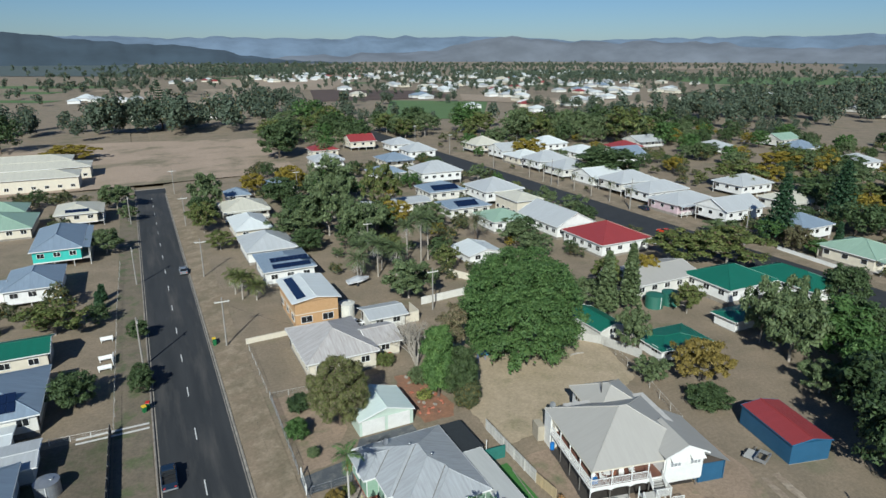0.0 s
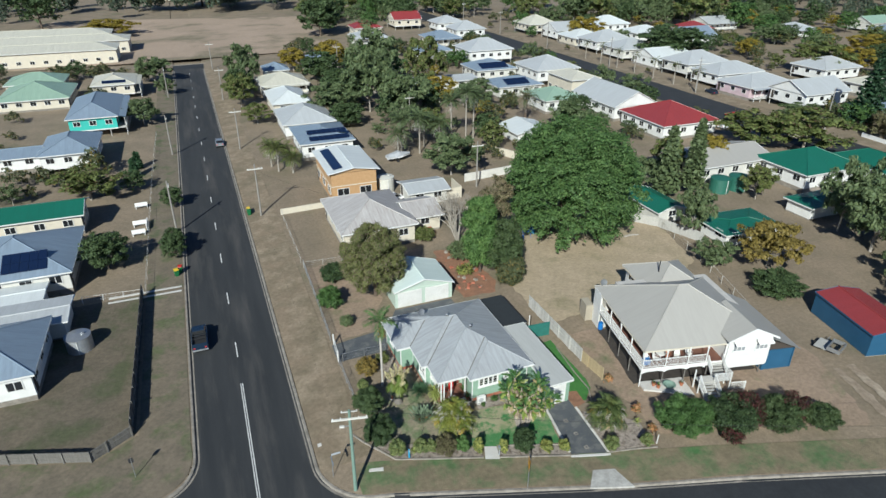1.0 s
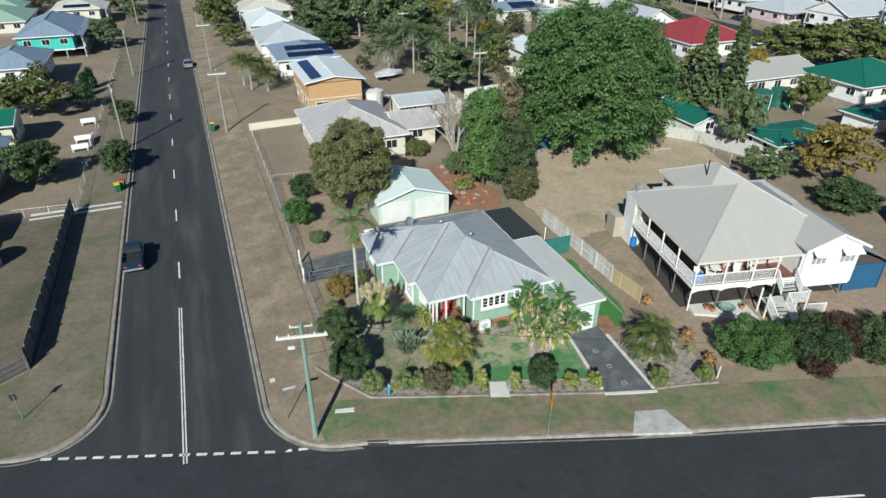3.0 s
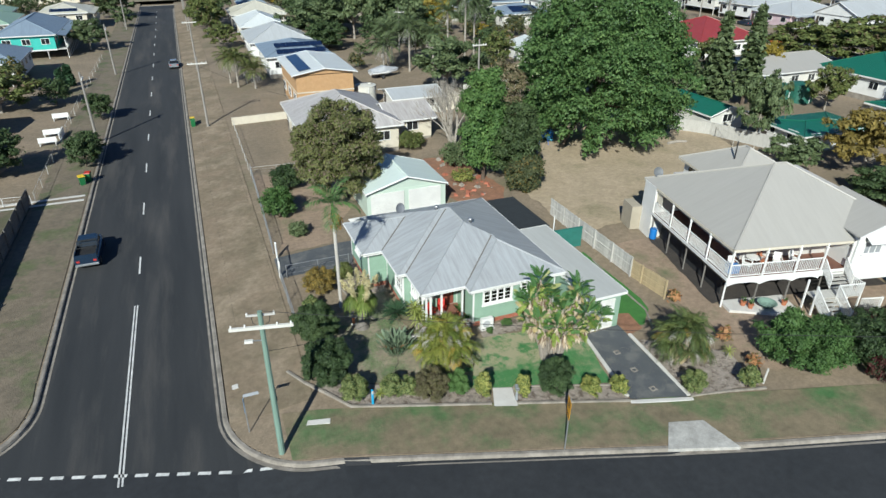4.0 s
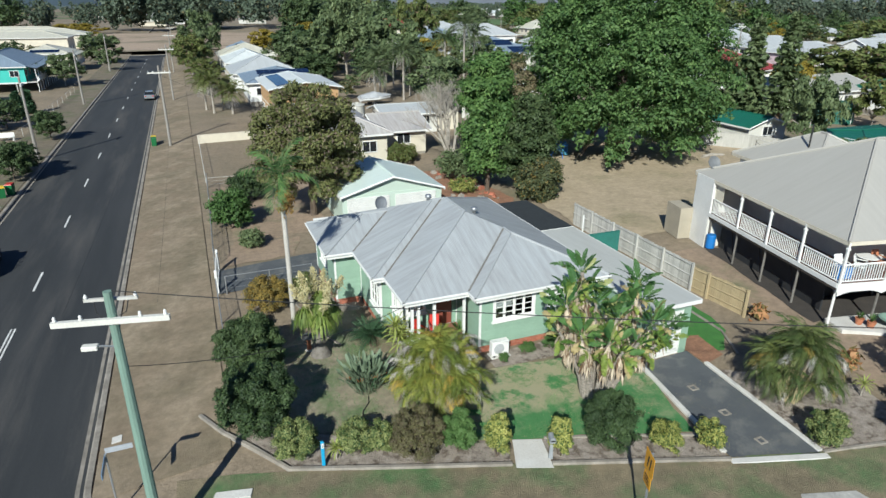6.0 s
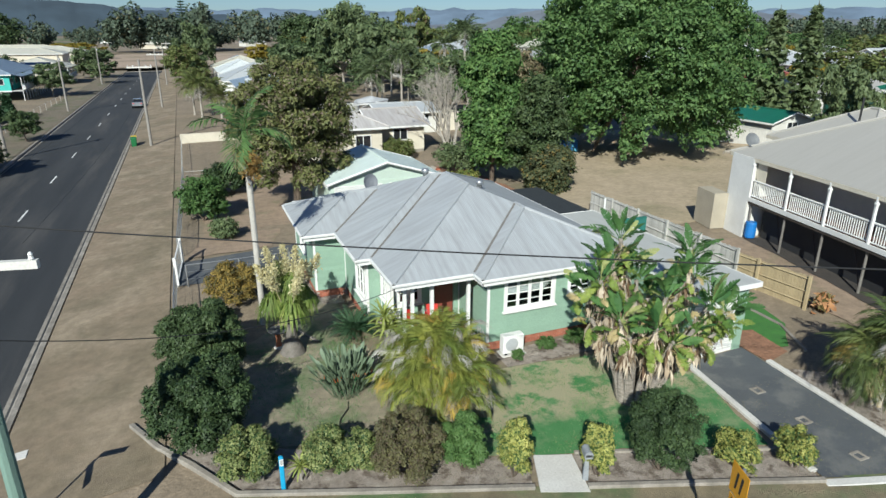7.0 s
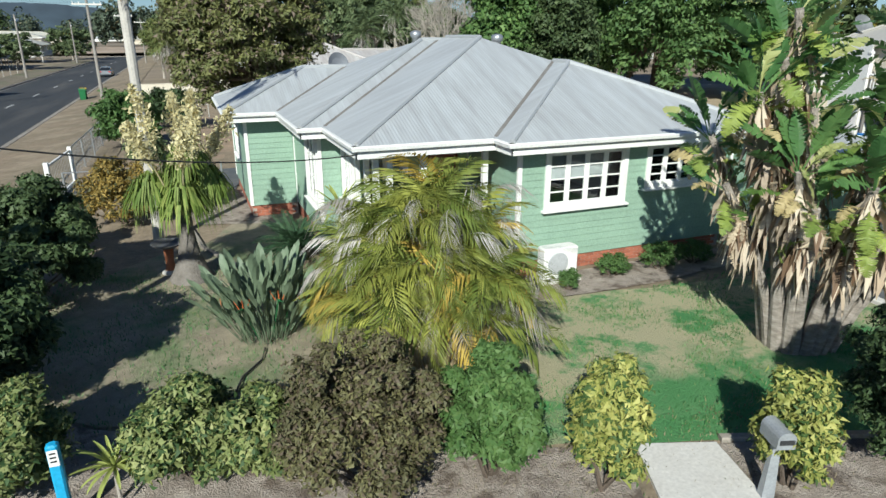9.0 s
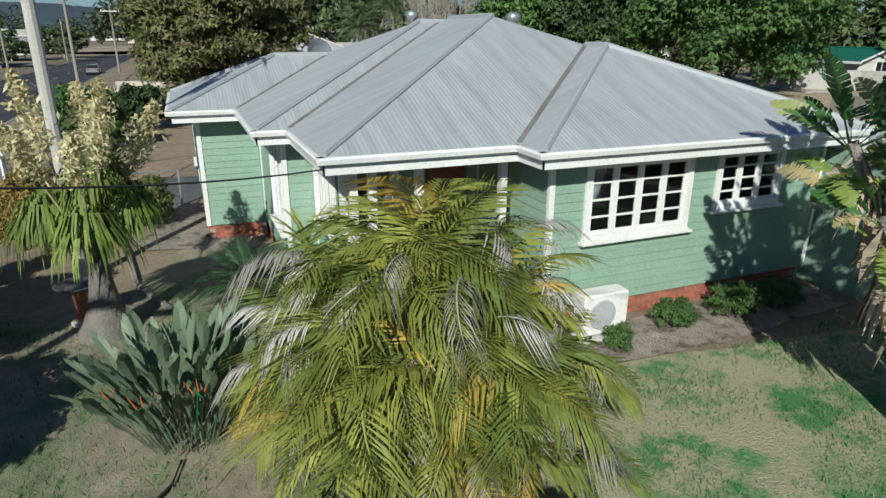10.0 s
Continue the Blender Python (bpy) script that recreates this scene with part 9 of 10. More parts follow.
part("blade", Mesh().box(0.0, 0.02, 2.4, 0.8, 0.05, 2.58), mat("blade_grey", (0.4, 0.42, 0.45), None, 2, 20, 0.5), ss, "grey name blade")
ws = thing("street_sign", (-8.1, 50.7, -0.6), "thin sign post at the west corner", "street sign")
part("post", Mesh().tube([(0, 0, -0.3), (0, 0, 2.2)], 0.035, 8), STEEL, ws)
part("plate", Mesh().box(-0.2, -0.03, 1.7, 0.2, -0.01, 2.2), DARK, ws)
for y in (82.9, 84.1):
    slab("drive_strip", [(-12.5, y - 0.2), (-3.7, y - 0.2), (-3.7, y + 0.2), (-12.5, y + 0.2)], "pale concrete wheel strip of a side drive", None, 0.065)
structure("kerb_inlet", Mesh().hull([(12.1, cross_y(12.1) - 0.3, gz(12.1) - 0.2), (13.3, cross_y(13.3) - 0.3, gz(13.3) - 0.2), (13.3, cross_y(13.3) + 0.05, gz(13.3) - 0.2), (12.1, cross_y(12.1) + 0.05, gz(12.1) - 0.2)], [(12.1, cross_y(12.1) - 0.3, gz(12.1) - 0.08), (13.3, cross_y(13.3) - 0.3, gz(13.3) - 0.08), (13.3, cross_y(13.3) + 0.05, gz(13.3) + 0.045), (12.1, cross_y(12.1) + 0.05, gz(12.1) + 0.045)]), DARK, "dark stormwater inlet grate in the kerb")
slab("pit_lid_west", [(-12.4, 49.0), (-11.2, 48.6), (-11.1, 49.0), (-12.3, 49.4)], "grey concrete service pit lid", None, 0.075)
tp = thing("verge_post", (35.9, 36.4, gz(35.9)), "weathered timber stump post at the boundary", "post")
part("post", Mesh().tube([(0, 0, -0.2), (0.1, 0.02, 1.0)], 0.06, 8), GREYWOOD, tp)


# ---- fences ----
def wire_fence(pts, h, label, gap=2.4, post=None, mesh_alpha=True):
    """Posts with top rail and strained wires."""
    t = thing("wire_fence", (0, 0, 0), label, "fence", "yard fences")
    for (x0, y0), (x1, y1) in zip(pts, pts[1:]):
        L = math.hypot(x1 - x0, y1 - y0)
        n = max(1, int(L / gap))
        for i in range(n + 1):
            x, y = x0 + (x1 - x0) * i / n, y0 + (y1 - y0) * i / n
            part("post", Mesh().tube([(x, y, gz(x) - 0.2), (x, y, gz(x) + h)], 0.035, 6), post or STEEL, t)
        for z in (h - 0.02, h * 0.66, h * 0.33):
            part("rail", Mesh().tube([(x0, y0, gz(x0) + z), (x1, y1, gz(x1) + z)], 0.02 if z > h * 0.9 else 0.006, 5), post or STEEL, t)
        if mesh_alpha:
            net = Mesh()
            k = int(L / 0.16)
            for i in range(k):
                for sgn in (0, 1):
                    a, b = i / k, (i + 3) / k
                    if b > 1:
                        continue
                    pa = (x0 + (x1 - x0) * (b if sgn else a), y0 + (y1 - y0) * (b if sgn else a), gz(x0) + 0.03)
                    pb = (x0 + (x1 - x0) * (a if sgn else b), y0 + (y1 - y0) * (a if sgn else b), gz(x0) + h)
                    net.tube([pa, pb], 0.004, 3, False)
            tagged(part("netting", net, STEEL, t), kind="stuff")
    return t


wire_fence([(12.0, 63.6), (12.2, 72.0), (12.4, 82.5)], 1.2, "low galvanised chain-wire fence along the verge", 2.4)
wire_fence([(11.9, 52.6), (11.9, 58.9)], 1.15, "low galvanised chain-wire fence along the verge", 2.1)
gt_ = thing("gate", (11.95, 59.6, 0), "white-framed wire gate at the side drive", "gate", "gates", 86)
part("frame", ring_mesh(3.0, 1.2, 0.06, -0.03, 0.03, pose(0, 0, 0.1)), WHITE, gt_)
for px in (-0.12, 3.12):
    part("gate_post", Mesh().soft_box(px - 0.07, -0.07, -0.2, px + 0.07, 0.07, 1.4, 0.01), WHITE, gt_)
for i in range(14):
    part("bar", Mesh().tube([(0.2 * i + 0.2, 0, 0.14), (0.2 * i + 0.2, 0, 1.26)], 0.008, 5), STEEL, gt_)
wire_fence([(12.4, 59.2), (17.2, 59.2)], 1.1, "thin wire fence across the side yard", 1.6, None, False)
wire_fence([(12.35, 82.2), (17.7, 81.8)], 0.9, "low grey timber rail fence", 2.2, GREYWOOD, False)
wire_fence([(-8.0, 84.0), (-8.0, 104.0), (-8.0, 130.0), (-7.6, 160.0)], 1.1, "low wire fence along the west verge", 4.0, GREYWOOD, False)
wire_fence([(-8.3, 83.6), (-15.5, 84.2)], 0.9, "white rail fence between yards", 2.0, WHITE, False)
wire_fence([(12.3, 102.3), (12.3, 84.0)], 0.9, "low wire fence before the bungalow", 3.0, GREYWOOD, False)
wire_fence([(60.0, 50.0), (64.0, 62.0), (66.0, 72.5)], 1.3, "wire fence on timber posts round the yard", 3.0, GREYWOOD, False)


def board_fence(pts, h, material, label, name="board_fence", t_=0.05):
    """A solid low wall or sheet fence with a cap."""
    t = thing(name, (0, 0, 0), label, "fence", "yard fences")
    for (x0, y0), (x1, y1) in zip(pts, pts[1:]):
        d = Vector((x1 - x0, y1 - y0)).normalized()
        n = Vector((-d.y, d.x)) * t_
        b = [(x0 - n.x, y0 - n.y), (x1 - n.x, y1 - n.y), (x1 + n.x, y1 + n.y), (x0 + n.x, y0 + n.y)]
        part("panel", Mesh().hull([(x, y, gz(x) - 0.2) for x, y in b], [(x, y, gz(x) + h) for x, y in b]), material, t)
        b = [(x0 - n.x * 1.5, y0 - n.y * 1.5), (x1 - n.x * 1.5, y1 - n.y * 1.5), (x1 + n.x * 1.5, y1 + n.y * 1.5), (x0 + n.x * 1.5, y0 + n.y * 1.5)]
        part("cap", Mesh().hull([(x, y, gz(x) + h) for x, y in b], [(x, y, gz(x) + h + 0.05) for x, y in b]), material, t)
    return t


board_fence([(12.2, 101.9), (19.9, 102.3)], 0.95, CREAM, "cream rendered front wall")
board_fence([(46.0, 103.2), (56.0, 103.8)], 1.5, OFFWHITE, "off-white sheet fence between yards")
board_fence([(39.8, 96.5), (42.5, 96.5), (42.5, 101.0)], 2.0, CREAM, "cream sheet screen beside the outbuilding")
board_fence([(62.5, 78.0), (66.0, 73.5), (68.5, 66.5)], 1.5, GREYWOOD, "weathered grey yard fence")
board_fence([(62.0, 108.0), (58.0, 116.0)], 1.5, CREAM, "cream sheet fence across yards")
board_fence([(139.5, 78.0), (141.0, 96.0)], 0.9, WHITE, "white picket front fence")
board_fence([(-8.35, 104.6), (-8.35, 108.0)], 0.9, WHITE, "white low gate panel at the verge")
board_fence([(32.4, 55.4), (35.6, 55.0)], 1.7, mat("green_gate", (0.03, 0.16, 0.13), None, 2, 30, 0.7), "dark green shade-cloth side gate", "side_gate")
for y in (103.3, 107.0, 115.0):
    b = thing("bench", (-9.5, y, gz(-9.5)), "white slatted garden bench", "bench", "benches", 4)
    part("seat", Mesh().box(-1.0, -0.25, 0.42, 1.0, 0.25, 0.48), WHITE, b)
    part("backrest", Mesh().box(-1.0, 0.25, 0.48, 1.0, 0.3, 0.95), WHITE, b)
    for px in (-0.9, 0.8):
        part("leg", Mesh().box(px, -0.2, -0.1, px + 0.1, 0.25, 0.42), WHITE, b)


# ---- vehicles ----
def wheel(parent, x, y, r=0.34, w=0.22):
    m = pose(x, y, r, 90, 0, 0)
    t = Mesh().turn([(r * 0.6, -w / 2), (r * 0.95, -w / 2), (r, -w / 3), (r, w / 3), (r * 0.95, w / 2), (r * 0.6, w / 2)], 18)
    t.v = [tuple(m @ Vector(q)) for q in t.v]
    wh = part("wheel", t, BLACK, parent, "black tyre")
    k = Mesh().turn([(0.04, -w / 2 - 0.005), (r * 0.6, -w / 2 + 0.02), (r * 0.6, w / 2 - 0.02), (0.04, w / 2 + 0.005)], 14)
    k.v = [tuple(m @ Vector(q)) for q in k.v]
    part("rim", k, STEEL, wh)


def body_loft(sections):
    """Rings across the car from (x, half width, z low, z high, shoulder)."""
    rings = []
    for x, w, z0, z1, s in sections:
        rings.append([(x, -w, z0), (x, -w, z1 - s), (x, -w * 0.86, z1), (x, w * 0.86, z1), (x, w, z1 - s), (x, w, z0)])
    return Mesh().loft(rings)


def car(x, y, turn, paint, label, ute=False, L=4.5, z=None, name="car"):
    t = thing(name, (x, y, (gz(x) - DROP + 0.01) if z is None else z), label, "car", "parked cars", turn)
    h = L / 2
    if ute:
        part("body", body_loft([(-h, 0.82, 0.45, 1.0, 0.1), (-h + 0.1, 0.88, 0.35, 1.02, 0.08), (-0.25, 0.9, 0.3, 1.02, 0.08), (0.9, 0.9, 0.3, 1.02, 0.08), (h - 0.35, 0.86, 0.3, 0.95, 0.12), (h, 0.75, 0.42, 0.8, 0.15)]), paint, t)
        part("cabin", body_loft([(-0.35, 0.82, 1.0, 1.12, 0.05), (-0.2, 0.76, 1.0, 1.66, 0.1), (0.7, 0.74, 1.0, 1.68, 0.1), (1.35, 0.78, 1.0, 1.1, 0.05)]), GLASS, t, "dark glazed cabin")
        part("cabin_roof", Mesh().soft_box(-0.22, -0.68, 1.66, 0.72, 0.68, 1.72, 0.03), paint, t)
        part("tray_floor", Mesh().box(-h + 0.15, -0.72, 1.021, -0.4, 0.72, 1.03), BLACK, t)
        for yy in (-0.8, 0.74):
            part("tray_side", Mesh().box(-h + 0.05, yy, 1.0, -0.4, yy + 0.06, 1.3), paint, t)
        part("tailgate", Mesh().box(-h + 0.02, -0.8, 0.8, -h + 0.08, 0.8, 1.3), paint, t)
        for k in range(3):
            part("rack_bar", Mesh().tube([(-h + 0.4 + k * 0.7, -0.78, 1.3), (-h + 0.4 + k * 0.7, -0.7, 1.75), (-h + 0.4 + k * 0.7, 0.7, 1.75), (-h + 0.4 + k * 0.7, 0.78, 1.3)], 0.03, 6), BLACK, t)
        part("bumper", Mesh().soft_box(-h - 0.1, -0.85, 0.4, -h + 0.02, 0.85, 0.55, 0.02), STEEL, t, "pale steel rear bumper")
    else:
        part("body", body_loft([(-h, 0.74, 0.4, 0.85, 0.12), (-h + 0.25, 0.84, 0.28, 0.95, 0.1), (-0.5, 0.87, 0.26, 0.98, 0.08), (0.9, 0.87, 0.26, 0.96, 0.08), (h - 0.3, 0.82, 0.28, 0.82, 0.14), (h, 0.68, 0.38, 0.65, 0.14)]), paint, t)
        part("cabin", body_loft([(-h + 0.45, 0.74, 0.92, 1.0, 0.04), (-1.2, 0.68, 0.92, 1.38, 0.1), (0.2, 0.67, 0.92, 1.42, 0.1), (1.05, 0.74, 0.92, 0.99, 0.04)]), GLASS, t, "dark glazed cabin")
        part("cabin_roof", Mesh().soft_box(-1.2, -0.6, 1.39, 0.22, 0.6, 1.45, 0.03), paint, t)
    for px in (-h + 0.85, h - 0.85):
        for py in (-0.78, 0.78):
            wheel(t, px, py)
    for py in (-0.6, 0.6):
        part("headlight", Mesh().soft_box(h - 0.12, py - 0.16, 0.62, h + 0.0, py + 0.16, 0.76, 0.02), CARWHITE, t)
        part("tail_light", Mesh().soft_box(-h - 0.02, py - 0.12, 0.7, -h + 0.06, py + 0.12, 0.85, 0.01), REDPAINT, t)
    return t


car(-1.95, 70.0, 90, CARDARK, "dark blue utility parked at the kerb", True, 4.8, name="utility")
car(5.6, 148.0, 90, CARSILVER, "silver sedan parked on the far street")
car(126.0, 119.0, 90, CARRED, "orange-red car on the back street", z=0.97)
car(117.8, 113.0, 10, CARWHITE, "white car by the red-roofed house", z=0.9)
car(140.5, 142.0, 80, CARDARK, "dark car in front of the pink house", z=0.9)
car(31.5, 91.0 + 9.5, 0, CARWHITE, "white vehicle beside the outbuilding", z=0.1)
car(-24.0, 84.4, 0, CARSILVER, "silver car under the carport", z=-0.6)
tr_ = thing("box_trailer", (62.0, 41.0, gz(62)), "old grey box trailer on the grass", "trailer", "", 20)
part("tray", ring_mesh(2.2, 1.3, 0.06, -0.3, 0.15, pose(-1.1, -0.65, 0.75) @ pose(0, 0, 0, -90, 0, 0) @ pose(0, 0, -1.3)), STEEL, tr_)
part("floor", Mesh().box(-1.08, -0.62, 0.5, 1.08, 0.62, 0.54), GREYWOOD, tr_)
part("drawbar", Mesh().tube([(1.1, 0, 0.5), (2.2, 0, 0.45)], 0.04, 6), STEEL, tr_)
for py in (-0.75, 0.75):
    wheel(tr_, 0, py, 0.3, 0.18)
bo = thing("boat", (38.5, 119.6, gz(38.5)), "boat under a pale grey tarpaulin on a trailer", "boat", "", 8)
part("hull", Mesh().loft([[(-2.4, -0.9, 0.9), (-2.4, 0, 0.5), (-2.4, 0.9, 0.9), (-2.4, 0.85, 1.25), (-2.4, -0.85, 1.25)], [(0.5, -1.0, 0.9), (0.5, 0, 0.5), (0.5, 1.0, 0.9), (0.5, 0.95, 1.3), (0.5, -0.95, 1.3)], [(2.6, -0.1, 1.1), (2.6, 0, 0.9), (2.6, 0.1, 1.1), (2.6, 0.1, 1.4), (2.6, -0.1, 1.4)]]), CARWHITE, bo)
part("cover", Mesh().loft([[(-2.5, -0.95, 1.15), (-2.5, 0.95, 1.15), (-2.4, 0.3, 1.55), (-2.4, -0.3, 1.55)], [(0, -1.05, 1.2), (0, 1.05, 1.2), (0, 0.5, 2.0), (0, -0.5, 2.0)], [(1.4, -0.7, 1.25), (1.4, 0.7, 1.25), (1.3, 0.25, 1.7), (1.3, -0.25, 1.7)], [(2.7, -0.12, 1.35), (2.7, 0.12, 1.35), (2.6, 0.05, 1.5), (2.6, -0.05, 1.5)]]), TARP, bo)
for py in (-0.9, 0.9):
    wheel(bo, -0.5, py, 0.32, 0.2)


def wheelie_bin(x, y, body, lid, label, turn=0.0):
    t = thing("wheelie_bin", (x, y, gz(x)), label, "bin", "wheelie bins", turn)
    part("body", Mesh().hull([(-0.22, -0.24, 0.03), (0.22, -0.24, 0.03), (0.22, 0.24, 0.03), (-0.22, 0.24, 0.03)], [(-0.28, -0.33, 0.95), (0.28, -0.33, 0.95), (0.28, 0.33, 0.95), (-0.28, 0.33, 0.95)]), body, t)
    part("lid", Mesh().hull([(-0.3, -0.36, 0.95), (0.3, -0.36, 0.95), (0.3, 0.36, 0.95), (-0.3, 0.36, 0.95)], [(-0.27, -0.33, 1.02), (0.27, -0.33, 1.02), (0.27, 0.3, 1.06), (-0.27, 0.3, 1.06)]), lid, t)
    for px in (-0.25, 0.25):
        part("wheel", Mesh().tube([(px - 0.03, 0.25, 0.1), (px + 0.03, 0.25, 0.1)], 0.1, 10), BLACK, t)
    return t


wheelie_bin(-4.2, 87.4, GREENBIN, YELLOWLID, "green wheelie bin with yellow lid at the kerb", 20)
wheelie_bin(-3.7, 88.3, GREENBIN, REDPAINT, "green wheelie bin with red lid at the kerb", -10)
wheelie_bin(7.4, 105.0, GREENBIN, GREENBIN, "green wheelie bin on the verge", 5)
wheelie_bin(7.4, 105.9, GREENBIN, YELLOWLID, "green wheelie bin with yellow lid on the verge", 5)
wheelie_bin(31.8, 85.6, GREENBIN, YELLOWLID, "green wheelie bin with yellow lid by the bungalow", 0)
wheelie_bin(32.5, 85.6, GREENBIN, REDPAINT, "green wheelie bin with red lid by the bungalow", 0)


def tank(x, y, r, h, material, label, z=None):
    t = thing("water_tank", (x, y, gz(x) if z is None else z), label, "water tank", "water tanks")
    prof = [(r, -0.1)]
    k = int(h / 0.18)
    for i in range(k):
        prof += [(r + 0.02, h * (i + 0.25) / k), (r - 0.005, h * (i + 0.75) / k)]
    part("shell", Mesh().turn(prof + [(r, h)], 28), material, t)
    part("lid", Mesh().turn([(r + 0.04, h), (r + 0.04, h + 0.06), (r * 0.5, h + 0.2), (0.1, h + 0.28)], 28), material, t)
    part("hatch", Mesh().turn([(0.25, h + 0.2), (0.25, h + 0.32), (0.05, h + 0.34)], 12, (r * 0.4, 0, 0)), material, t)
    part("pipe", Mesh().tube([(0, -r - 0.05, 0.1), (0, -r - 0.05, h)], 0.05, 7), WHITE, t)
    return t


tank(-14.6, 73.4, 1.35, 1.8, STEEL, "low round galvanised water tank beside the cottage")
tank(31.5, 105.4, 1.5, 2.7, TANKCREAM, "cream round water tank beside the brick house")
tank(86.0, 81.8, 1.7, 2.5, TANKGREEN, "dark green round water tank by sheds")
tank(89.8, 81.4, 1.7, 2.5, TANKGREEN, "dark green round water tank by sheds")
tank(-19, 219.5, 1.3, 2.2, STEEL, "galvanised water tank behind a house")
# clutter under the fig
for i, (x, y, s) in enumerate(((46.3, 80.0, 0.6), (47.5, 80.3, 0.8), (47.0, 79.2, 0.5))):
    dm = thing("drum", (x, y, gz(x)), "blue plastic drum under the fig tree", "drum", "drums")
    part("body", Mesh().turn([(0.3, 0), (0.33, 0.05), (0.33, 0.6), (0.35, 0.63), (0.33, 0.66), (0.33, 1.1), (0.1, 1.12)], 14), BLUEPLASTIC, dm)
lg = thing("log", (60.0, 72.2, gz(60)), "grey fallen log on the bare yard", "log")
part("log", Mesh().tube([(-1.4, 0, 0.15), (0, 0.1, 0.2), (1.2, -0.2, 0.15)], [0.16, 0.18, 0.12], 8), PALEBARK, lg)


# ---- far town, paddocks, woods, hills ----
def paddock(name, corners, material, label, lift=0.35):
    m = Mesh()
    m.face([(x, y, gz(x) + lift) for x, y in corners])
    return structure(name, m, material, label)


VIEW = radians(90 - 26.2)


def away(d, side):
    """A place d metres ahead of the first view and side metres to its right."""
    return (d * math.cos(VIEW) + side * math.sin(VIEW), d * math.sin(VIEW) - side * math.cos(VIEW))


PLOUGH = mat("ploughed_soil", (0.1, 0.065, 0.05), (0.075, 0.05, 0.04), 0.05, 1.0, 0.95, world_space=True, strength=0)
CROP = mat("green_crop", (0.1, 0.17, 0.055), (0.085, 0.14, 0.045), 0.02, 0.6, 0.95, world_space=True, strength=0)
STRAW = mat("straw_paddock", (0.36, 0.28, 0.2), (0.29, 0.225, 0.16), 0.01, 0.4, 0.95, world_space=True, strength=0)
CROPDARK = mat("dull_green_paddock", (0.1, 0.13, 0.07), (0.13, 0.14, 0.08), 0.01, 0.4, 0.95, world_space=True, strength=0)
paddock("vacant_paddock", [(-60, 258), (60, 258), (62, 372), (-62, 408)], mat("bare_paddock", (0.4, 0.3, 0.22), (0.33, 0.25, 0.18), 0.05, 1.5, 0.95, world_space=True, strength=0.2, c=(0.19, 0.16, 0.1), cscale=0.03), "bare brown mown paddock at the street's end", 0.05)
paddock("ploughed_paddock", [away(640, -130), away(700, 15), away(830, -10), away(860, -180)], PLOUGH, "dark ploughed field beyond the town")
paddock("sports_field", [away(470, -45), away(470, 30), away(640, 45), away(660, -55)], CROP, "green sports field among trees")
paddock("straw_field", [away(660, 20), away(560, 200), away(640, 210), away(760, 20)], STRAW, "pale straw-coloured field", 0.4)
paddock("straw_field_far", [away(800, -260), away(860, -150), away(1250, -180), away(1200, -420)], STRAW, "pale straw-coloured field", 0.4)
paddock("straw_field_west", [away(560, -330), away(600, -210), away(860, -260), away(900, -420)], STRAW, "pale straw-coloured field", 0.4)
paddock("far_crop", [away(1000, 420), away(950, 800), away(1250, 950), away(1350, 400)], CROP, "wide green crop far to the side", 0.5)
paddock("far_crop_dark", [away(1300, 60), away(1250, 420), away(1800, 500), away(1900, 40)], CROPDARK, "dull green far paddocks", 0.6)
# Woods and the blue-green haze before them share this one painted colour.
paddock("far_plain", [away(1380, -1600), away(1380, 1900), away(3500, 3200), away(3500, -2900)], mat("far_wooded_plain", (0.06, 0.085, 0.085), (0.09, 0.11, 0.1), 0.006, 0.2, 0.95, world_space=True, strength=0), "far wooded plain under the hills", 0.45)
paddock("far_straw", [away(2000, 100), away(1900, 900), away(2300, 1000), away(2400, 100)], STRAW, "pale far fields under the hills", 0.8)

rng = np.random.default_rng(19)
for i in range(44):
    d0, s0 = rng.uniform(470, 1380), rng.uniform(-700, 900)
    if d0 < 640 and s0 < 60:
        continue
    dl, sl = rng.uniform(25, 70), rng.uniform(50, 190)
    sk = rng.uniform(-15, 15)
    name, m_, label = (("rough_pasture", CROPDARK, "dull green rough pasture among trees"), ("rough_pasture", CROPDARK, "dull green rough pasture among trees"), ("dry_pasture", STRAW, "pale dry pasture beyond the town"), ("green_pasture", CROP, "green watered pasture beyond the town"))[i % 4]
    paddock(name, [away(d0, s0), away(d0 + sk, s0 + sl), away(d0 + sk + dl, s0 + sl), away(d0 + dl, s0)], m_, label, 0.12 + 0.004 * i)

# far houses, one set of a few sorts
rng = np.random.default_rng(8)
sorts = []
for i, (rf, wl) in enumerate(((R_WHITE, WHITE), (R_LIGHT, OFFWHITE), (R_CREAM, CREAM), (R_BLUE, OFFWHITE), (R_RED, CREAM), (R_LIGHT, WHITE))):
    sorts.append(house("small far house with iron roof among trees", 0, -400, 13 + i % 3 * 2, -389, wl, rf, 0.5, 2.9, 0.4, windows="", group="far houses", ground=-500, lite=2))
spots = []
for d0, s0, sd, ss, n in ((620, 90, 60, 70, 10), (760, 70, 60, 120, 18), (900, 60, 120, 150, 30), (1050, 180, 120, 150, 26), (1200, 0, 200, 200, 30), (1300, -220, 150, 140, 28), (1150, -330, 120, 120, 16), (1450, -120, 200, 250, 26), (800, 220, 80, 60, 14), (600, 330, 80, 60, 10), (640, -360, 60, 60, 6), (1500, 330, 150, 200, 14), (480, -230, 30, 40, 4)):
    for i in range(n):
        spots.append(away(max(330, rng.normal(d0, sd * 0.6)), rng.normal(s0, ss * 0.6)))
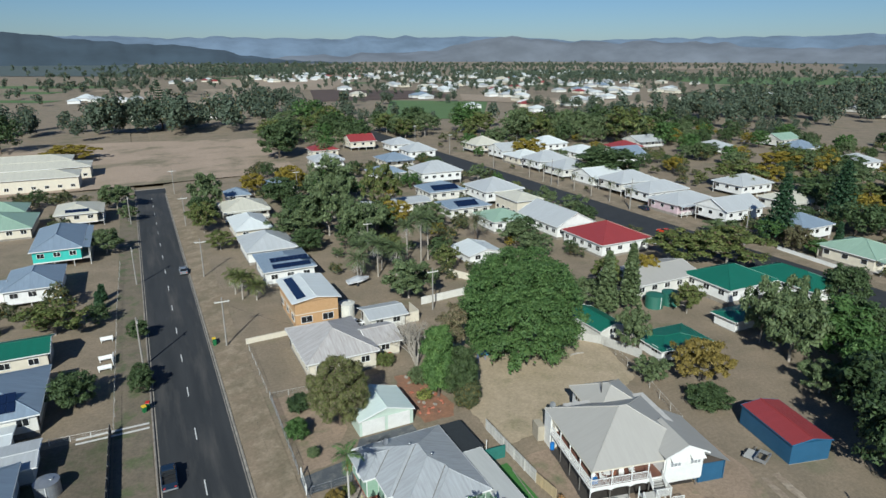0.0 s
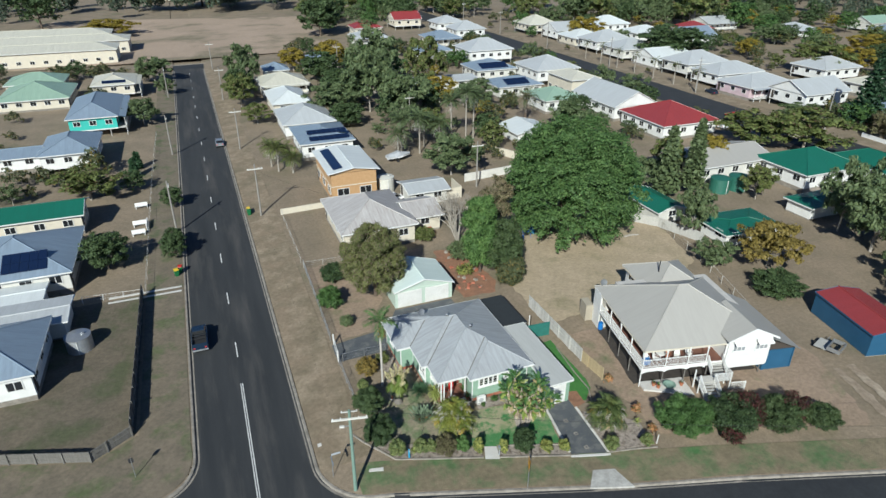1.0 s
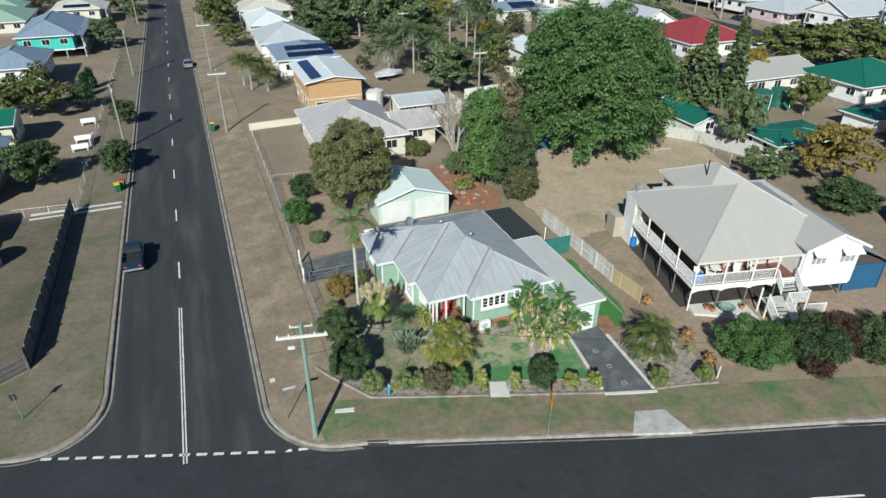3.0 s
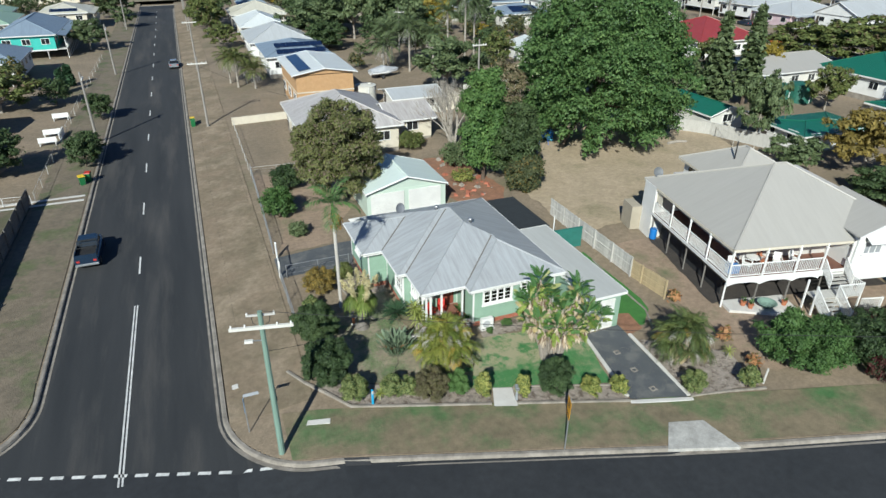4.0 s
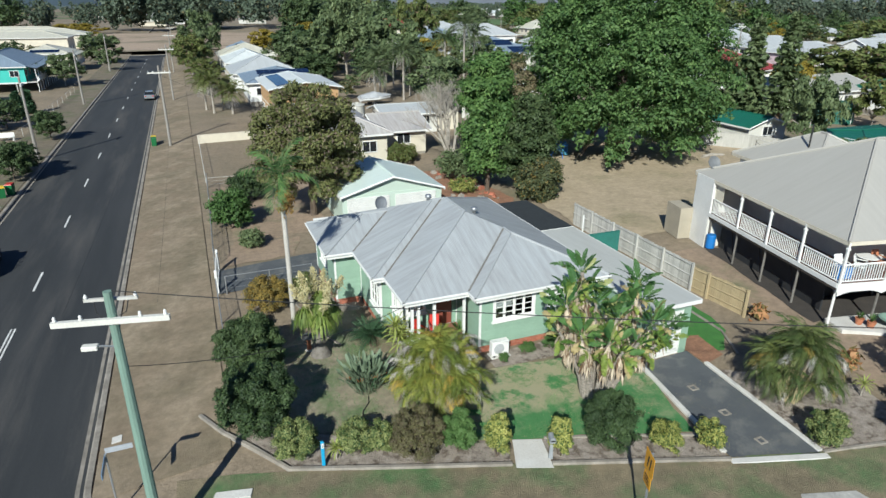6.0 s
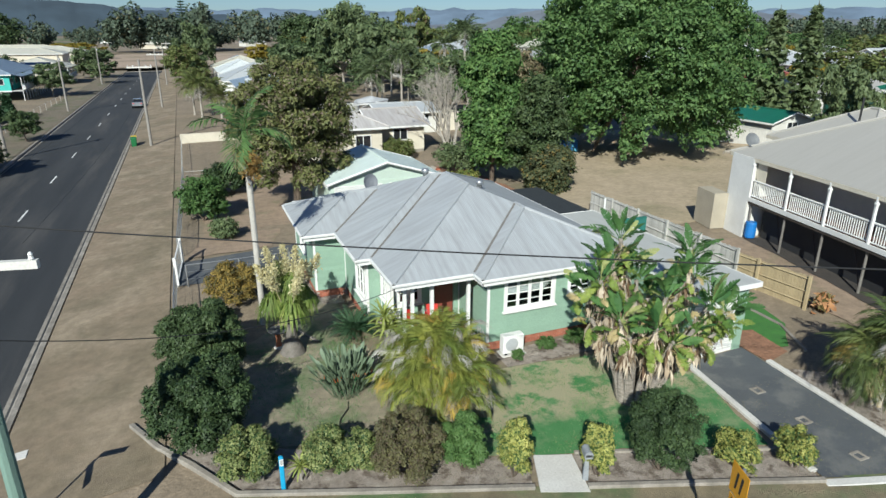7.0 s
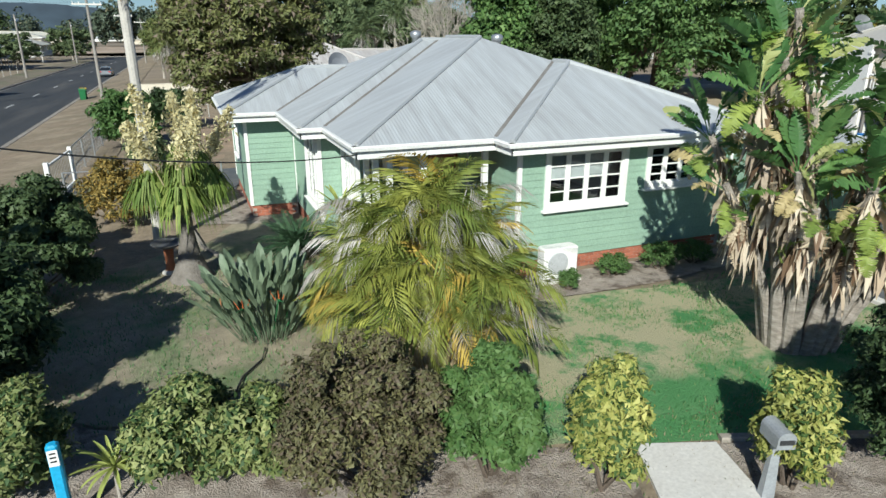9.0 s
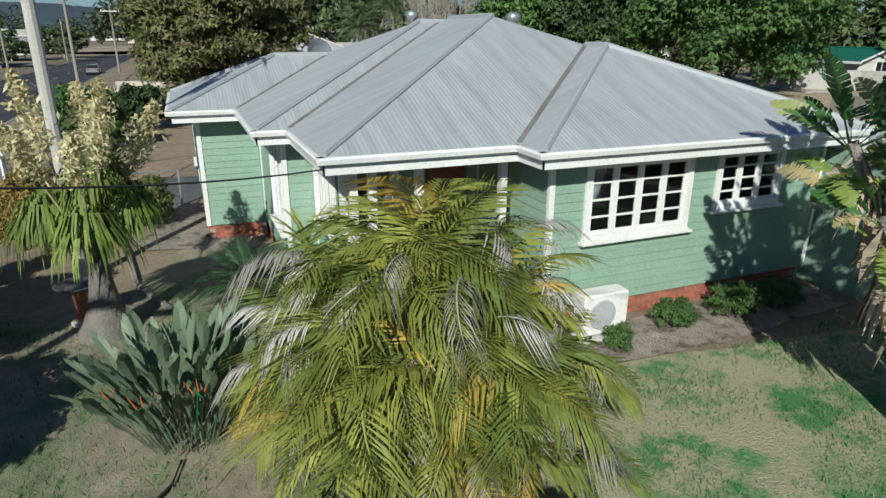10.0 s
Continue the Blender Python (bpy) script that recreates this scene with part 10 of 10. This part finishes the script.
for i, (x, y) in enumerate(spots):
    copy_thing(sorts[(0, 1, 2, 3, 5, 0, 1, 5, 2, 0, 1, 4)[int(rng.integers(0, 12))]], at_scale(x, y, gz(x), float(rng.choice([0, 90, 180, 20])), 1.0))
for src in sorts:
    for o in (src, *src.children_recursive):
        bpy.data.objects.remove(o)

# far woods: many low-cost crowns in one mass
rng = np.random.default_rng(9)
cs, hs = [], []
for d0, s0, sd, ss, n, h in ((1000, 60, 250, 260, 420, 11), (760, -300, 160, 120, 50, 14), (900, -480, 120, 120, 120, 14), (1500, -500, 300, 250, 1200, 13), (1500, 0, 350, 500, 900, 12), (1250, 350, 250, 250, 560, 12), (620, 430, 60, 80, 90, 18), (720, 520, 60, 120, 140, 18), (1300, 750, 250, 250, 300, 13), (2200, -600, 500, 450, 1000, 14), (2300, 400, 450, 700, 1000, 14), (560, 130, 40, 80, 36, 12), (620, -40, 30, 60, 16, 12), (900, -100, 60, 70, 30, 9)):
    for i in range(int(n * 0.55)):
        p = away(max(480, rng.normal(d0, sd * 0.6)), rng.normal(s0, ss * 0.6))
        cs.append(p)
        hs.append(h * rng.uniform(0.55, 1.2))
for x, y, h in far_mids:
    cs.append((x, y))
    hs.append(h)
cards = []
for (x, y), h in zip(cs, hs):
    far = math.hypot(x, y)
    k, lumps = (640, 16) if far < 650 else (190, 9) if far < 1200 else (44, 4)
    w = h * rng.uniform(0.26, 0.46)
    c = rng.normal(0, 1, (lumps, 3))
    c /= np.linalg.norm(c, axis=1, keepdims=True)
    c *= rng.uniform(0.35, 0.85, (lumps, 1))
    d = rng.normal(0, 1, (k, 3))
    d /= np.linalg.norm(d, axis=1, keepdims=True)
    p = np.array([x, y, gz(x) + h * 0.55]) + (c[rng.integers(0, lumps, k)] + d * (0.34 if lumps > 5 else 0.5)) * np.array([w, w, h * 0.42])
    cards.append(leaf_cards(p, d, h * (0.06 if k > 300 else 0.1 if k > 100 else 0.2), rng, 1.4, 0.15, True))
tagged(part("far_woods", quads("far_woods", np.concatenate(cards)), L_FARWOOD), "distant scrub and shade trees merging into woods", "woods", "", "stuff")


# hills: ridges far behind everything, the haze of distance painted into colour and glow
def hill_mat(name, col):
    m = bpy.data.materials.new(name)
    n, l = nodes_of(m)
    bsdf = n["Principled BSDF"]
    g = n.new("ShaderNodeNewGeometry")
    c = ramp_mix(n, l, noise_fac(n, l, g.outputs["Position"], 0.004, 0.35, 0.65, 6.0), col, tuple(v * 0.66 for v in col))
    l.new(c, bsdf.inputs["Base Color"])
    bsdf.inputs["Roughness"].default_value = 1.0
    # The hills give no light; this faint glow lifts them like haze.
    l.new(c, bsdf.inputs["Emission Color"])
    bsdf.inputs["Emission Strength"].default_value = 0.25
    return m


def ridge(name, dist, depth, profile, material, label, seed, rough=10.0):
    """A range of hills along an arc; profile: (degrees from the view's axis, height) pairs."""
    m = Mesh()
    a = [p[0] for p in profile]
    hh = [p[1] for p in profile]
    k = 220
    rows = 6
    for j in range(rows + 1):
        s = j / rows
        for i in range(k + 1):
            q = a[0] + (a[-1] - a[0]) * i / k
            h = np.interp(q, a, hh) + rough * noise.fractal((q * 0.5, seed, 0.0), 0.9, 2.1, 5) * 1.6
            z = max(h, 2.0) * math.sin(s * math.pi / 2) + (rough * 0.7 * noise.noise((q * 1.3, s * 3, seed)) if 0 < j < rows else 0)
            r = dist + depth * s
            b = VIEW - radians(q)
            m.v.append((r * math.cos(b), r * math.sin(b), z if j else -3.0))
    m.f = [(j * (k + 1) + i, j * (k + 1) + i + 1, (j + 1) * (k + 1) + i + 1, (j + 1) * (k + 1) + i) for j in range(rows) for i in range(k)]
    return structure(name, m, material, label, True)


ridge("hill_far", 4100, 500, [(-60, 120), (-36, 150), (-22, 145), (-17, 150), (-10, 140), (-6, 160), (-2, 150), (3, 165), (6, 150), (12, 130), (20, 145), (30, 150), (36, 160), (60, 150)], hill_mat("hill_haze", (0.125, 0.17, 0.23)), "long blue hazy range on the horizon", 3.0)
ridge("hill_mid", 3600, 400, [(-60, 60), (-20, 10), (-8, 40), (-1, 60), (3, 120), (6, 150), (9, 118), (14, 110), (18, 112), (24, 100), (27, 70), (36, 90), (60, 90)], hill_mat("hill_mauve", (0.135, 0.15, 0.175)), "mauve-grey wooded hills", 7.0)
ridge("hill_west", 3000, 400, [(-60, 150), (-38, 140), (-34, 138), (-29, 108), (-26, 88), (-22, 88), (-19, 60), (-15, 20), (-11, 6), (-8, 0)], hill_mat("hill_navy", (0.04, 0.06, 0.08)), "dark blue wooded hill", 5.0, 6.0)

# ---- pieces: boards, bricks, palings ----
BOARD = 0.155
for a, b, holes in WALLS:
    m, length = wall_pose(a, b), math.hypot(b[0] - a[0], b[1] - a[1])
    if a in ((28.85, 48.15), (28.85, 60.4)):
        continue
    rows = int((TOP_Z - BASE_Z) / BOARD)
    for j in range(rows):
        z0, z1 = BASE_Z + j * BOARD, BASE_Z + (j + 1) * BOARD + 0.012
        runs = [(0.06, length - 0.06 if a != (22.8, 50.8) else length - 0.02)]
        for h in holes:
            if h[1] - 0.1 < z1 and h[3] + 0.1 > z0:
                runs = [r for s, e in runs for r in ((s, min(e, h[0] - 0.1)), (max(s, h[2] + 0.1), e)) if r[1] - r[0] > 0.04]
        for s, e in runs:
            bd = Mesh()
            bd.hull([m @ Vector(q) for q in ((s, -0.024, z0), (e, -0.024, z0), (e, -0.002, z0), (s, -0.002, z0))], [m @ Vector(q) for q in ((s, -0.008, z1), (e, -0.008, z1), (e, -0.002, z1), (s, -0.002, z1))])
            part("weatherboard", bd, GREENWALL, hero)
brick_me = Mesh().soft_box(0, -0.014, 0, 0.225, 0.02, 0.071, 0.006).data("brick")
brick_me.materials.append(BRICK_R)
for a, b, holes in (WALLS[0], WALLS[3], WALLS[4], WALLS[5]):
    m, length = wall_pose(a, b), math.hypot(b[0] - a[0], b[1] - a[1])
    for j in range(5):
        off = 0.118 if j % 2 else 0.0
        for i in range(int((length - 0.05 - off) / 0.236)):
            put("brick", brick_me, None, hero, m @ pose(0.03 + off + i * 0.236, 0.03, 0.0 + j * 0.082))


def paling_fence(p0, p1, h, material, label, step=0.14, joined=False, gap=2.4, lean=0.0):
    t = thing("paling_fence", (0, 0, 0), label, "fence", "paling fences")
    d = Vector((p1[0] - p0[0], p1[1] - p0[1], 0))
    L = d.length
    d.normalize()
    n = Vector((-d.y, d.x, 0))
    turn = math.degrees(math.atan2(d.y, d.x))
    for i in range(int(L / gap) + 1):
        q = Vector((*p0, 0)) + d * min(i * gap, L - 0.1) + n * 0.08
        part("post", Mesh().box(-0.06, -0.05, gz(q.x) - 0.3, 0.06, 0.05, gz(q.x) + h + 0.08, pose(q.x, q.y, 0, 0, 0, turn)), material, t)
    z0, z1 = gz(p0[0]), gz(p1[0])
    for f in (0.2, 0.55, 0.93):
        a, b = Vector((*p0, z0 + h * f)) + n * 0.04, Vector((*p1, z1 + h * f)) + n * 0.04
        part("rail", Mesh().tube([a, b], 0.035, 4), material, t)
    me = Mesh().box(0, -0.01, -0.1, step - 0.012, 0.01, h).data("paling")
    me.materials.append(material)
    rng = np.random.default_rng(int(L * 10))
    allp = Mesh()
    for i in range(int(L / step)):
        q = Vector((*p0, 0)) + d * (i * step)
        dz = rng.uniform(-0.03, 0.03)
        if joined:
            allp.box(0, -0.01, -0.1, step - 0.012, 0.01, h + dz, pose(q.x, q.y, gz(q.x), 0, 0, turn))
        else:
            put("paling", me, None, t, pose(q.x, q.y, gz(q.x) + dz, 0, 0, turn))
    if joined:
        tagged(part("paling_infill", allp, material, t), kind="stuff")
    return t


paling_fence((36.3, 49.3), (36.4, 61.2), 1.6, GREYWOOD, "weathered grey timber paling fence between the yards")
paling_fence((36.6, 45.8), (36.3, 49.3), 1.45, NEWWOOD, "newer honey-coloured timber paling fence between the yards")
# Weathered timber colour darkened to stand for the fences' shaded faces.
SHADEWOOD = mat("old_dark_palings", (0.2, 0.185, 0.165), (0.13, 0.12, 0.105), 2.0, 40.0, 0.9, strength=0.5, stretch=(4, 4, 0.6), per_object=0.15)
paling_fence((-8.4, 83.2), (-8.6, 56.2), 1.7, SHADEWOOD, "grey timber paling fence along the west verge", 0.16, True)
paling_fence((-8.6, 56.2), (-11.8, 54.0), 1.2, SHADEWOOD, "grey timber paling fence round the corner block", 0.16, True)
paling_fence((-11.8, 54.0), (-60.0, 71.0), 1.2, SHADEWOOD, "grey timber paling fence along the cross street", 0.16, True)
